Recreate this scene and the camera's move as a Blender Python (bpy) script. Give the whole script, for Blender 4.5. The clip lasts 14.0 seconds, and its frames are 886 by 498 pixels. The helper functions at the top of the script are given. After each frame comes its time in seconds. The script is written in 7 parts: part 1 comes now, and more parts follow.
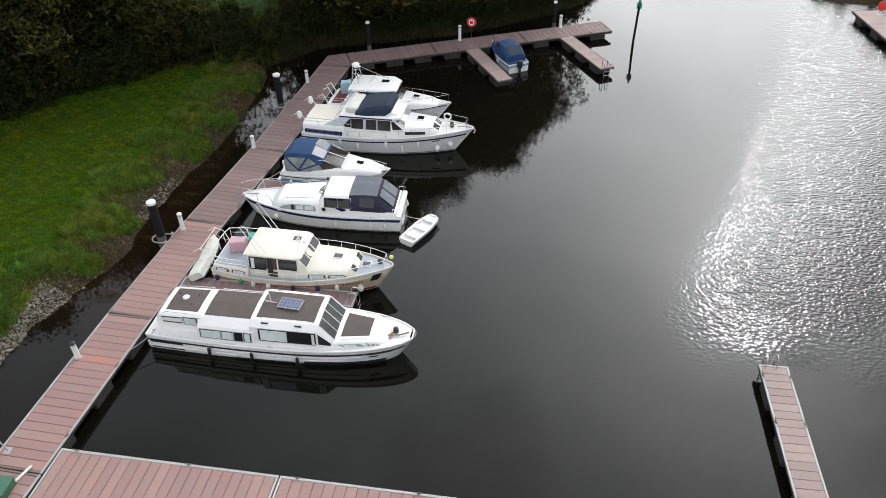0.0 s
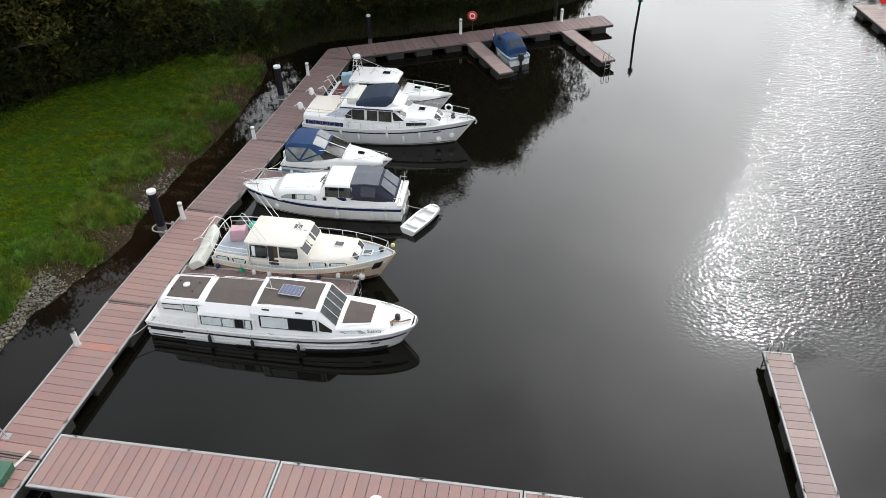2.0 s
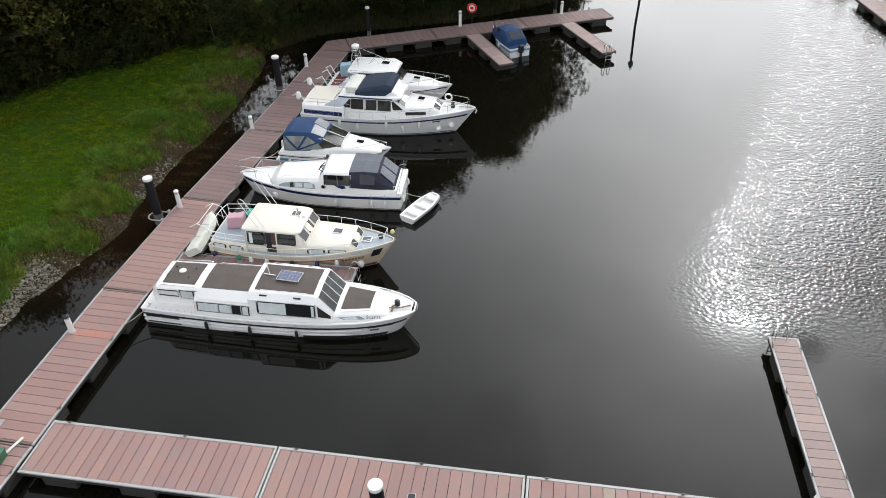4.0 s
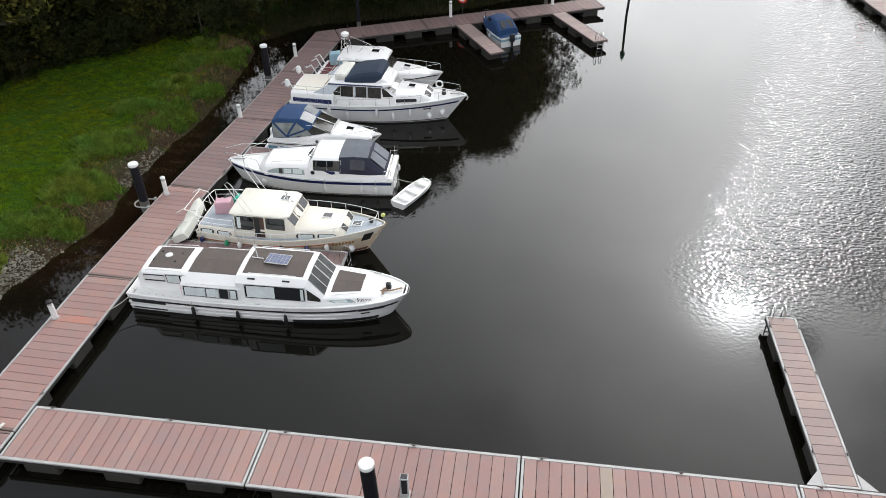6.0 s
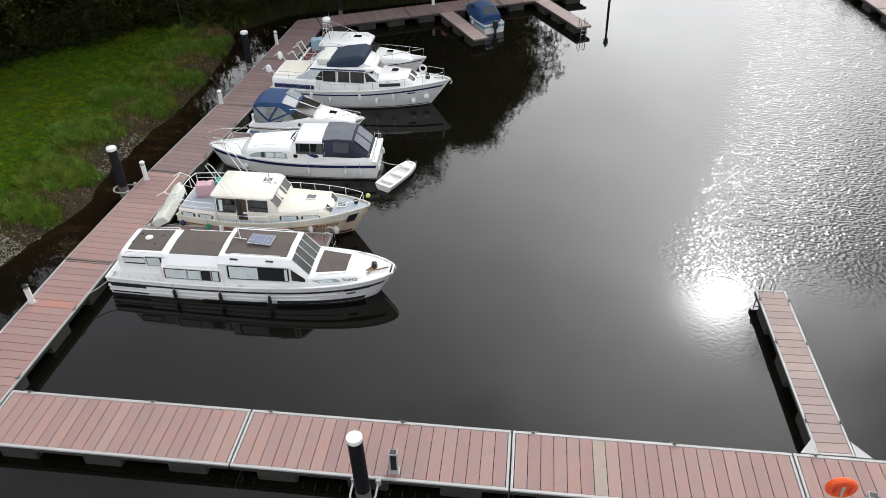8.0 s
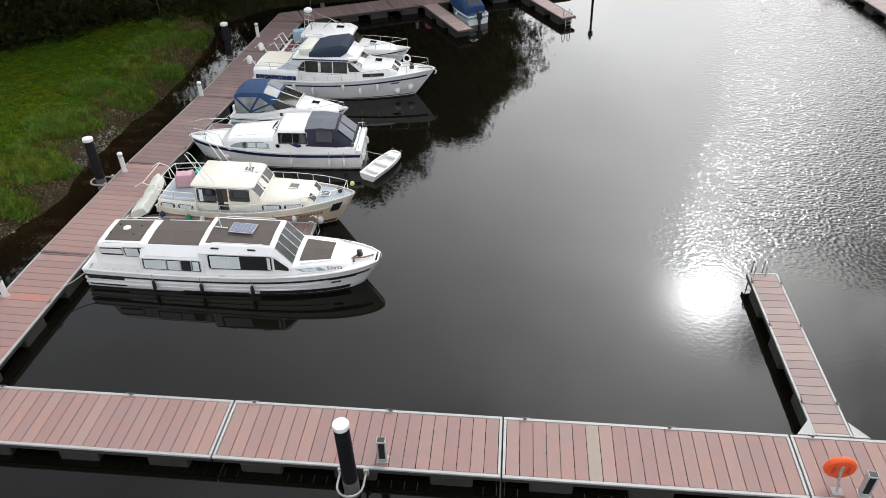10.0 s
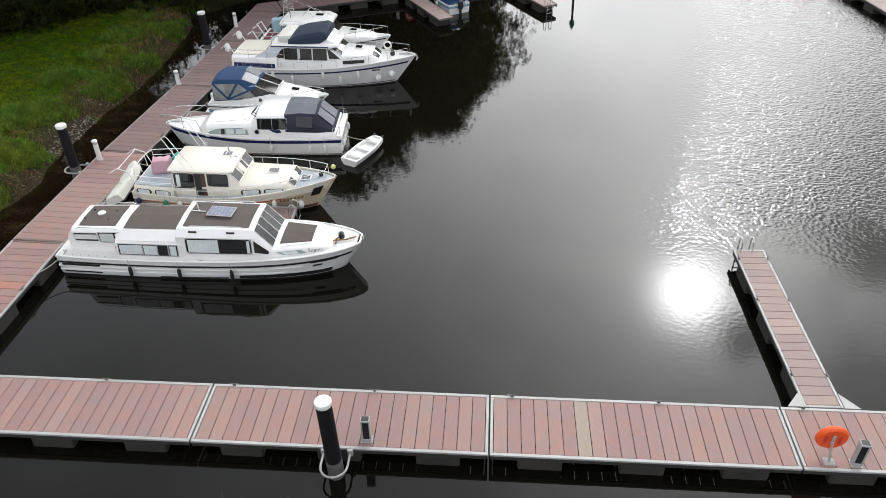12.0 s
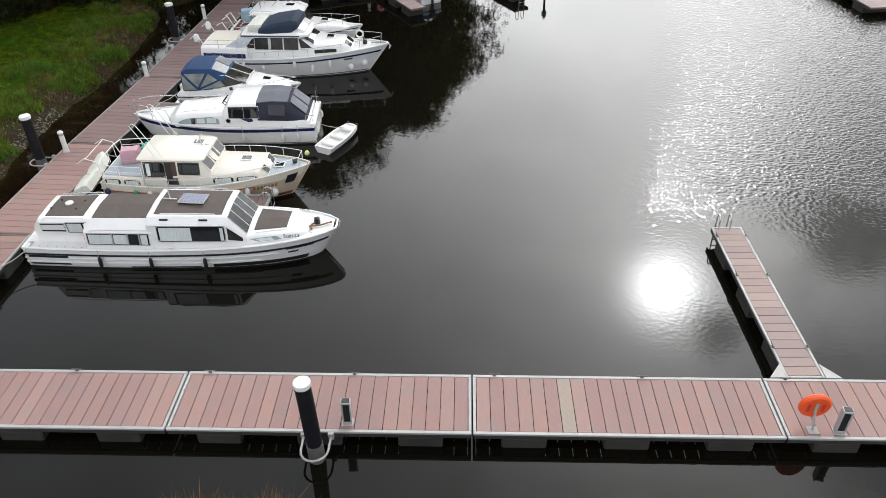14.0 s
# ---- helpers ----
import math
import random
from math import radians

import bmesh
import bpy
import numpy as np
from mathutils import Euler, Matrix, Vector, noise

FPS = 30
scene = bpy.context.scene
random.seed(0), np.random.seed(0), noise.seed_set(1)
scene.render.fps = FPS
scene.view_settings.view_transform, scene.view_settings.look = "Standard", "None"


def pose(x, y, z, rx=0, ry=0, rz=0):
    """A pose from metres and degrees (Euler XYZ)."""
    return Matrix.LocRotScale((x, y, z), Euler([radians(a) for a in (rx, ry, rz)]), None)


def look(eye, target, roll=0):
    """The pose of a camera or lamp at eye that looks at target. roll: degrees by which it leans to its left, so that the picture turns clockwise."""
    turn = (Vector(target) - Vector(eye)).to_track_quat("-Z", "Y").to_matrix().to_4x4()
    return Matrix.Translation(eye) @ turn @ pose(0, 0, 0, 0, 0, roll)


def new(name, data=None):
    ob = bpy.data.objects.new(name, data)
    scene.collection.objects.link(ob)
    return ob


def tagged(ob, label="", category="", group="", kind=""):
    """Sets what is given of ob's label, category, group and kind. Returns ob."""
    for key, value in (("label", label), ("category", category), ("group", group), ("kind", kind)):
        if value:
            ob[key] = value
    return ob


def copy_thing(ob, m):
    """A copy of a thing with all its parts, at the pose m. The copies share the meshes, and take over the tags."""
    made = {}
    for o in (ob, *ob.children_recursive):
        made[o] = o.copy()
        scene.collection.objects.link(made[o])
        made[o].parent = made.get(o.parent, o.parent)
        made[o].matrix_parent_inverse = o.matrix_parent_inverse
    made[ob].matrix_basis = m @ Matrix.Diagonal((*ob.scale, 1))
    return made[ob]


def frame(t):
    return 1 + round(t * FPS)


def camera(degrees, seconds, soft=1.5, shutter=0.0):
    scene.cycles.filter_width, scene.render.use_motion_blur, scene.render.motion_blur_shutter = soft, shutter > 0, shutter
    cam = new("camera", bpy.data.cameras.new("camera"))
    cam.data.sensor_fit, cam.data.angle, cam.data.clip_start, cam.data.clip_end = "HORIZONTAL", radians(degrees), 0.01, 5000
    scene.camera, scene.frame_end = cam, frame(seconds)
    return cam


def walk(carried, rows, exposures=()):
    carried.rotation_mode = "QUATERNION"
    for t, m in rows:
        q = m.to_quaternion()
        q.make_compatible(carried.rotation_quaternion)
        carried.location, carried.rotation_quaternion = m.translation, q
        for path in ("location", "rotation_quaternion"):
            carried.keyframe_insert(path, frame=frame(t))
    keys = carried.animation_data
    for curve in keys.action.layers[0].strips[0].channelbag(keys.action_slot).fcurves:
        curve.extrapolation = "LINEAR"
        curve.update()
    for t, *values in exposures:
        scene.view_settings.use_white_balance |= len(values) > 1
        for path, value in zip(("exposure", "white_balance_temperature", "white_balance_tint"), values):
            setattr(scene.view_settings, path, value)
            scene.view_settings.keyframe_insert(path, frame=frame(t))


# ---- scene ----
cam = camera(61.5, 14.0, soft=0.85)
PATH = [
    (0, (8.932, -15.694, 24.24), (8.675, -14.133, 23.016), -1.0),
    (0.5, (8.903, -15.762, 24.124), (8.647, -14.2, 22.9), -1.0),
    (1, (8.926, -15.791, 23.932), (8.667, -14.23, 22.709), -1.1),
    (1.5, (8.901, -15.906, 23.74), (8.643, -14.343, 22.52), -1.1),
    (2, (8.871, -15.997, 23.551), (8.614, -14.431, 22.333), -1.0),
    (2.5, (8.84, -16.054, 23.326), (8.583, -14.486, 22.11), -1.0),
    (3, (8.787, -16.095, 23.11), (8.531, -14.525, 21.897), -1.0),
    (5.5, (8.851, -16.196, 21.727), (8.605, -14.617, 20.524), -1.0),
    (6, (8.851, -16.258, 21.463), (8.615, -14.675, 20.263), -1.0),
    (6.5, (8.814, -16.317, 21.184), (8.589, -14.732, 19.985), -1.0),
    (7, (8.805, -16.391, 20.906), (8.589, -14.804, 19.709), -0.9),
    (7.5, (8.768, -16.448, 20.606), (8.564, -14.857, 19.411), -0.8),
    (8, (8.793, -16.498, 20.352), (8.597, -14.906, 19.157), -0.9),
    (10.5, (8.728, -16.363, 19.174), (8.577, -14.76, 17.987), -0.8),
    (11, (8.789, -16.363, 18.943), (8.646, -14.759, 17.757), -0.8),
    (11.5, (8.798, -16.415, 18.687), (8.667, -14.809, 17.503), -0.8),
    (12, (8.779, -16.482, 18.382), (8.66, -14.873, 17.2), -0.8),
    (12.5, (8.757, -16.541, 18.145), (8.65, -14.931, 16.963), -0.8),
    (13, (8.738, -16.589, 17.877), (8.648, -14.976, 16.697), -0.7),
    (13.5, (8.736, -16.61, 17.666), (8.664, -14.997, 16.486), -0.7),
    (14, (8.7, -16.62, 17.585), (8.645, -15.006, 16.406), -0.7),
]
walk(cam, [(t, look(eye, target, roll)) for t, eye, target, roll in PATH], [(0, 0.0, 6450, 10), (8, 0.0, 6500, 10), (14, 0.0, 6540, 10)])

# ---- light ----
SUN_EL, SUN_AZ = radians(37.5), math.atan2(0.261, 0.755)   # azimuth from +y towards +x
sun_way = Vector((math.sin(SUN_AZ) * math.cos(SUN_EL), math.cos(SUN_AZ) * math.cos(SUN_EL), math.sin(SUN_EL)))
world = bpy.data.worlds.new("sky")
scene.world = world
world.use_nodes = True
wn, wl = world.node_tree.nodes, world.node_tree.links
sky = wn.new("ShaderNodeTexSky")
sky.sky_type, sky.sun_disc = "NISHITA", False
sky.sun_elevation, sky.sun_rotation = SUN_EL, SUN_AZ
sky.air_density, sky.dust_density, sky.ozone_density = 1.2, 6.0, 1.0
# broken cloud: soft grey-white masses over the hazy sky
coord = wn.new("ShaderNodeTexCoord")
cmap = wn.new("ShaderNodeMapping")
cmap.inputs["Scale"].default_value = (1.0, 1.0, 1.9)
wl.new(coord.outputs["Generated"], cmap.inputs["Vector"])
cnoise = wn.new("ShaderNodeTexNoise")
cnoise.inputs["Scale"].default_value, cnoise.inputs["Detail"].default_value, cnoise.inputs["Roughness"].default_value = 2.6, 7.0, 0.55
wl.new(cmap.outputs["Vector"], cnoise.inputs["Vector"])
cramp = wn.new("ShaderNodeValToRGB")
cramp.color_ramp.elements[0].position, cramp.color_ramp.elements[0].color = 0.28, (0.78, 0.795, 0.825, 1)
cramp.color_ramp.elements[1].position, cramp.color_ramp.elements[1].color = 0.75, (1.15, 1.165, 1.16, 1)
wl.new(cnoise.outputs["Fac"], cramp.inputs["Fac"])
hsv = wn.new("ShaderNodeHueSaturation")
hsv.inputs["Saturation"].default_value = 0.15
wl.new(sky.outputs["Color"], hsv.inputs["Color"])
nrm = wn.new("ShaderNodeVectorMath")
nrm.operation = "NORMALIZE"
wl.new(coord.outputs["Generated"], nrm.inputs[0])
low = wn.new("ShaderNodeVectorMath")
low.operation = "DOT_PRODUCT"
low.inputs[1].default_value = Vector((math.sin(SUN_AZ - 0.42), math.cos(SUN_AZ - 0.42), 0.22)).normalized()
wl.new(nrm.outputs[0], low.inputs[0])
# the cloud is more broken overhead and away from the sun
broken = wn.new("ShaderNodeMapRange")
broken.interpolation_type = "SMOOTHSTEP"
broken.inputs["From Min"].default_value, broken.inputs["From Max"].default_value = 0.85, 0.4
wl.new(low.outputs["Value"], broken.inputs["Value"])
bnoise = wn.new("ShaderNodeTexNoise")
bnoise.inputs["Scale"].default_value, bnoise.inputs["Detail"].default_value, bnoise.inputs["Roughness"].default_value = 5.5, 7.0, 0.52
wl.new(cmap.outputs["Vector"], bnoise.inputs["Vector"])
bramp = wn.new("ShaderNodeValToRGB")
bramp.color_ramp.elements[0].position, bramp.color_ramp.elements[0].color = 0.36, (0.5, 0.51, 0.54, 1)
bramp.color_ramp.elements[1].position, bramp.color_ramp.elements[1].color = 0.66, (1.75, 1.74, 1.72, 1)
wl.new(bnoise.outputs["Fac"], bramp.inputs["Fac"])
cloud = wn.new("ShaderNodeMix")
cloud.data_type = "RGBA"
wl.new(broken.outputs["Result"], cloud.inputs["Factor"])
wl.new(cramp.outputs["Color"], cloud.inputs[6])
wl.new(bramp.outputs["Color"], cloud.inputs[7])
cmul = wn.new("ShaderNodeMix")
cmul.data_type, cmul.blend_type = "RGBA", "MULTIPLY"
cmul.inputs["Factor"].default_value = 1.0
wl.new(hsv.outputs["Color"], cmul.inputs[6])
wl.new(cloud.outputs[2], cmul.inputs[7])
cover = wn.new("ShaderNodeMix")
cover.data_type, cover.blend_type = "RGBA", "ADD"
cover.inputs["Factor"].default_value = 1.0
wl.new(cmul.outputs[2], cover.inputs[6])
veil = wn.new("ShaderNodeMix")
veil.data_type, veil.blend_type = "RGBA", "MULTIPLY"
veil.inputs["Factor"].default_value = 1.0
veil.inputs[6].default_value = (4.2, 4.5, 5.3, 1)
wl.new(cloud.outputs[2], veil.inputs[7])
wl.new(veil.outputs[2], cover.inputs[7])
# the bright aureole of the sun behind thin cloud
dot = wn.new("ShaderNodeVectorMath")
dot.operation = "DOT_PRODUCT"
dot.inputs[1].default_value = sun_way
wl.new(nrm.outputs[0], dot.inputs[0])
pos_ = wn.new("ShaderNodeMath")
pos_.operation = "MAXIMUM"
pos_.inputs[1].default_value = 0.0
wl.new(dot.outputs["Value"], pos_.inputs[0])
lowp = wn.new("ShaderNodeMath")
lowp.operation = "MAXIMUM"
lowp.inputs[1].default_value = 0.0
wl.new(low.outputs["Value"], lowp.inputs[0])
lowe = wn.new("ShaderNodeMath")
lowe.operation = "POWER"
lowe.inputs[1].default_value = 6.5
wl.new(lowp.outputs[0], lowe.inputs[0])
lowg = wn.new("ShaderNodeMath")
lowg.operation = "MULTIPLY"
lowg.inputs[1].default_value = 25.0
wl.new(lowe.outputs[0], lowg.inputs[0])
glow = lowg.outputs[0]
for power, gain in ((7.0, 11.0), (60.0, 5.0), (300.0, 36.0), (1300.0, 420.0)):
    pw = wn.new("ShaderNodeMath")
    pw.operation = "POWER"
    pw.inputs[1].default_value = power
    wl.new(pos_.outputs[0], pw.inputs[0])
    mu = wn.new("ShaderNodeMath")
    mu.operation = "MULTIPLY_ADD"
    mu.inputs[1].default_value = gain
    wl.new(pw.outputs[0], mu.inputs[0])
    wl.new(glow, mu.inputs[2])
    glow = mu.outputs[0]
gl = wn.new("ShaderNodeMix")
gl.data_type, gl.blend_type = "RGBA", "MULTIPLY"
gl.inputs["Factor"].default_value = 1.0
wl.new(cramp.outputs["Color"], gl.inputs[7])
tear = wn.new("ShaderNodeTexNoise")
tear.inputs["Scale"].default_value, tear.inputs["Detail"].default_value, tear.inputs["Roughness"].default_value = 9.0, 7.0, 0.6
wl.new(nrm.outputs[0], tear.inputs["Vector"])
# broad glow added to the unseen sky opposite the sun, brightening camera-facing hull sides
anti = wn.new("ShaderNodeVectorMath")
anti.operation = "DOT_PRODUCT"
anti.inputs[1].default_value = Vector((-math.sin(SUN_AZ), -math.cos(SUN_AZ), 0.4)).normalized()
wl.new(nrm.outputs[0], anti.inputs[0])
antig = wn.new("ShaderNodeMapRange")
antig.interpolation_type = "SMOOTHSTEP"
antig.inputs["From Max"].default_value, antig.inputs["To Max"].default_value = 1.0, 6.5
wl.new(anti.outputs["Value"], antig.inputs["Value"])
both = wn.new("ShaderNodeMath")
both.operation = "ADD"
wl.new(glow, both.inputs[0])
wl.new(antig.outputs["Result"], both.inputs[1])
wl.new(both.outputs[0], gl.inputs[6])
tot = wn.new("ShaderNodeMix")
tot.data_type, tot.blend_type = "RGBA", "ADD"
tot.inputs["Factor"].default_value = 1.0
wl.new(cover.outputs[2], tot.inputs[6])
wl.new(gl.outputs[2], tot.inputs[7])
# darker cloud masses beside the sun, with torn edges
shaded = tot.outputs[2]
for az, el, inner, outer, least in ((32.5, 27.0, 3.0, 8.5, 0.3), (24.6, 39.6, 0.4, 2.8, 0.42), (40.0, 42.0, 2.0, 9.0, 0.6), (-8.0, 55.0, 3.0, 10.0, 0.8)):
    az, el = radians(az), radians(el)
    way = wn.new("ShaderNodeVectorMath")
    way.operation = "DISTANCE"
    way.inputs[1].default_value = (math.sin(az) * math.cos(el), math.cos(az) * math.cos(el), math.sin(el))
    wl.new(nrm.outputs[0], way.inputs[0])
    torn = wn.new("ShaderNodeMath")
    torn.operation = "MULTIPLY_ADD"
    torn.inputs[1].default_value = radians(outer) * 1.6
    wl.new(tear.outputs["Fac"], torn.inputs[0])
    wl.new(way.outputs["Value"], torn.inputs[2])
    edge_ = wn.new("ShaderNodeMapRange")
    edge_.interpolation_type = "SMOOTHSTEP"
    edge_.inputs["From Min"].default_value, edge_.inputs["From Max"].default_value = radians(inner) + radians(outer) * 0.8, radians(outer) * 1.8
    edge_.inputs["To Min"].default_value = least
    wl.new(torn.outputs[0], edge_.inputs["Value"])
    dim = wn.new("ShaderNodeMix")
    dim.data_type, dim.blend_type = "RGBA", "MULTIPLY"
    dim.inputs["Factor"].default_value = 1.0
    wl.new(shaded, dim.inputs[6])
    wl.new(edge_.outputs["Result"], dim.inputs[7])
    shaded = dim.outputs[2]
wl.new(shaded, wn["Background"].inputs["Color"])
wn["Background"].inputs["Strength"].default_value = 0.094

sun = new("sun", bpy.data.lights.new("sun", "SUN"))
sun.data.energy, sun.data.angle, sun.data.color = 0.5, radians(1.5), (1.0, 0.96, 0.9)
sun.matrix_world = look(sun_way * 200, (0, 0, 0))

# ---- materials ----


def nodes_of(name):
    m = bpy.data.materials.new(name)
    m.use_nodes = True
    return m, m.node_tree.nodes, m.node_tree.links, m.node_tree.nodes["Principled BSDF"]


def paint(name, colour, rough=0.5, metal=0.0, vary=0.12, scale=6.0, bump=0.0, fine=60.0, dirt=None, dirt_amount=0.0, coat=0.0, spread=0.0, island=False, spec=0.5):
    """A surface with two scales of variation, optional grime, relief and piece-to-piece spread."""
    m, n, l, b = nodes_of(name)
    geo = n.new("ShaderNodeTexCoord")
    big = n.new("ShaderNodeTexNoise")
    big.inputs["Scale"].default_value, big.inputs["Detail"].default_value = scale * 0.25, 5
    l.new(geo.outputs["Object"], big.inputs["Vector"])
    small = n.new("ShaderNodeTexNoise")
    small.inputs["Scale"].default_value, small.inputs["Detail"].default_value = fine, 4
    l.new(geo.outputs["Object"], small.inputs["Vector"])
    add = n.new("ShaderNodeMath")
    add.operation = "ADD"
    l.new(big.outputs["Fac"], add.inputs[0])
    l.new(small.outputs["Fac"], add.inputs[1])
    ramp = n.new("ShaderNodeMapRange")
    ramp.inputs["From Min"].default_value, ramp.inputs["From Max"].default_value = 0.7, 1.3
    ramp.inputs["To Min"].default_value, ramp.inputs["To Max"].default_value = 1 - vary, 1 + vary
    l.new(add.outputs[0], ramp.inputs["Value"])
    col = n.new("ShaderNodeHueSaturation")
    col.inputs["Color"].default_value = (*colour, 1)
    l.new(ramp.outputs["Result"], col.inputs["Value"])
    out = col.outputs["Color"]
    if spread:
        if island:
            info = n.new("ShaderNodeNewGeometry").outputs["Random Per Island"]
        else:
            info = n.new("ShaderNodeObjectInfo").outputs["Random"]
        sp = n.new("ShaderNodeMapRange")
        sp.inputs["To Min"].default_value, sp.inputs["To Max"].default_value = 1 - spread, 1 + spread
        l.new(info, sp.inputs["Value"])
        mulv = n.new("ShaderNodeHueSaturation")
        l.new(out, mulv.inputs["Color"])
        l.new(sp.outputs["Result"], mulv.inputs["Value"])
        out = mulv.outputs["Color"]
    if dirt:
        dn = n.new("ShaderNodeTexNoise")
        dn.inputs["Scale"].default_value, dn.inputs["Detail"].default_value, dn.inputs["Roughness"].default_value = scale * 0.6, 8, 0.7
        l.new(geo.outputs["Object"], dn.inputs["Vector"])
        dr = n.new("ShaderNodeMapRange")
        dr.inputs["From Min"].default_value, dr.inputs["From Max"].default_value = 0.5, 0.75
        dr.inputs["To Max"].default_value = dirt_amount
        l.new(dn.outputs["Fac"], dr.inputs["Value"])
        mx = n.new("ShaderNodeMix")
        mx.data_type = "RGBA"
        l.new(dr.outputs["Result"], mx.inputs["Factor"])
        l.new(out, mx.inputs[6])
        mx.inputs[7].default_value = (*dirt, 1)
        out = mx.outputs[2]
    l.new(out, b.inputs["Base Color"])
    b.inputs["Roughness"].default_value, b.inputs["Metallic"].default_value = rough, metal
    b.inputs["Coat Weight"].default_value, b.inputs["Coat Roughness"].default_value = coat, 0.12
    b.inputs["Specular IOR Level"].default_value = spec
    if bump:
        bp = n.new("ShaderNodeBump")
        bp.inputs["Strength"].default_value, bp.inputs["Distance"].default_value = bump, 0.01
        l.new(small.outputs["Fac"], bp.inputs["Height"])
        l.new(bp.outputs["Normal"], b.inputs["Normal"])
    return m


GELCOAT = paint("white_gelcoat", (0.79, 0.785, 0.76), 0.28, vary=0.03, scale=2, dirt=(0.5, 0.47, 0.4), dirt_amount=0.18, coat=0.4)
DECKWHITE = paint("deck_white", (0.7, 0.7, 0.67), 0.55, vary=0.05, scale=3, dirt=(0.45, 0.43, 0.36), dirt_amount=0.3, bump=0.1)
CREAM = paint("cream_paint", (0.72, 0.685, 0.59), 0.35, vary=0.04, scale=2, dirt=(0.5, 0.42, 0.28), dirt_amount=0.2, coat=0.25)
CREAMDARK = paint("cream_hull", (0.62, 0.5, 0.37), 0.35, vary=0.05, scale=2, dirt=(0.4, 0.3, 0.18), dirt_amount=0.25, coat=0.3)
GREYDECK = paint("grey_deck_paint", (0.36, 0.4, 0.43), 0.6, vary=0.08, scale=3, dirt=(0.25, 0.25, 0.23), dirt_amount=0.3)
BLACK = paint("black_rubber", (0.012, 0.012, 0.013), 0.5, vary=0.3)
NAVYPAINT = paint("navy_paint", (0.012, 0.02, 0.085), 0.25, vary=0.1, coat=0.3)
BLUEPAINT = paint("teal_blue_paint", (0.16, 0.32, 0.42), 0.3, vary=0.1, coat=0.3)
NAVY = paint("navy_canvas", (0.012, 0.024, 0.045), 0.85, vary=0.2, scale=5, fine=150, bump=0.3)
BLUE = paint("blue_canvas", (0.01, 0.043, 0.12), 0.8, vary=0.2, scale=5, fine=150, bump=0.3)
GREYCANVAS = paint("grey_canvas", (0.12, 0.13, 0.145), 0.85, vary=0.15, scale=5, fine=150, bump=0.3)
SLATECANVAS = paint("slate_canvas", (0.022, 0.024, 0.042), 0.85, vary=0.2, scale=5, fine=150, bump=0.3)
PINK = paint("pink_tarpaulin", (0.52, 0.31, 0.35), 0.6, vary=0.12, scale=6, bump=0.2)
TEAL = paint("green_tarpaulin", (0.03, 0.34, 0.24), 0.55, vary=0.15, scale=6, bump=0.2)
PALETARP = paint("pale_tarpaulin", (0.62, 0.62, 0.55), 0.65, vary=0.1, scale=5, dirt=(0.3, 0.33, 0.26), dirt_amount=0.4, bump=0.2)
SKYTARP = paint("pale_blue_tarpaulin", (0.3, 0.45, 0.52), 0.6, vary=0.1, scale=5)
SCREENCLOTH = paint("pale_screen_cloth", (0.6, 0.64, 0.68), 0.6, vary=0.06, scale=4)
BROWNPAD = paint("brown_deck_pad", (0.085, 0.068, 0.058), 0.8, vary=0.12, scale=4, fine=200, bump=0.3, dirt=(0.14, 0.12, 0.1), dirt_amount=0.4)
GLASS = paint("dark_glass", (0.012, 0.014, 0.015), 0.04, vary=0.1, spec=0.7)
SMOKED = paint("smoked_window", (0.034, 0.032, 0.027), 0.08, vary=0.6, scale=9, spec=0.3)
CLEARVINYL = paint("clear_vinyl", (0.2, 0.215, 0.22), 0.35, vary=0.3, scale=7, spec=0.3)
HAZEVINYL = paint("hazy_clear_vinyl", (0.2, 0.215, 0.2), 0.3, vary=0.45, scale=9, spec=0.5)
VINYLGREY = paint("smoky_vinyl", (0.13, 0.14, 0.16), 0.5, vary=0.3, scale=6, spec=0.3)
ALU = paint("aluminium_frame", (0.45, 0.45, 0.44), 0.4, metal=0.3, vary=0.08)
SCREENGLASS = paint("pale_windscreen", (0.05, 0.056, 0.052), 0.1, vary=0.6, scale=9, spec=0.25)
HOODPANE = paint("dark_vinyl_pane", (0.03, 0.032, 0.04), 0.35, vary=0.3, scale=6, spec=0.4)
TINTGLASS = paint("green_tinted_window", (0.3, 0.37, 0.36), 0.08, vary=0.25, scale=6, spec=0.6)
MAT_WEED = paint("floating_weed", (0.035, 0.022, 0.009), 0.9, vary=0.4, spread=0.5, island=True, spec=0.05)
CURTAIN = paint("net_curtain", (0.6, 0.645, 0.63), 0.7, vary=0.12, scale=8, fine=40, coat=0.2)
STEEL = paint("stainless_rail", (0.6, 0.6, 0.58), 0.25, metal=1.0, vary=0.05)
GALV = paint("galvanised_edge", (0.37, 0.365, 0.35), 0.6, metal=0.1, vary=0.12, scale=3, dirt=(0.25, 0.24, 0.2), dirt_amount=0.5, bump=0.15)
PEWTER = paint("dull_cast_cleat", (0.12, 0.11, 0.1), 0.6, metal=0.4, vary=0.2)
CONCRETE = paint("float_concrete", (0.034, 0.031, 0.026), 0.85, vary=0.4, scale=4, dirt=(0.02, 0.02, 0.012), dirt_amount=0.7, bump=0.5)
DARKSTEEL = paint("dark_steel_frame", (0.03, 0.028, 0.025), 0.7, vary=0.2, scale=5)
PILE = paint("black_pile_sleeve", (0.008, 0.008, 0.011), 0.6, spec=0.25, vary=0.3, scale=3, dirt=(0.03, 0.028, 0.026), dirt_amount=0.4)
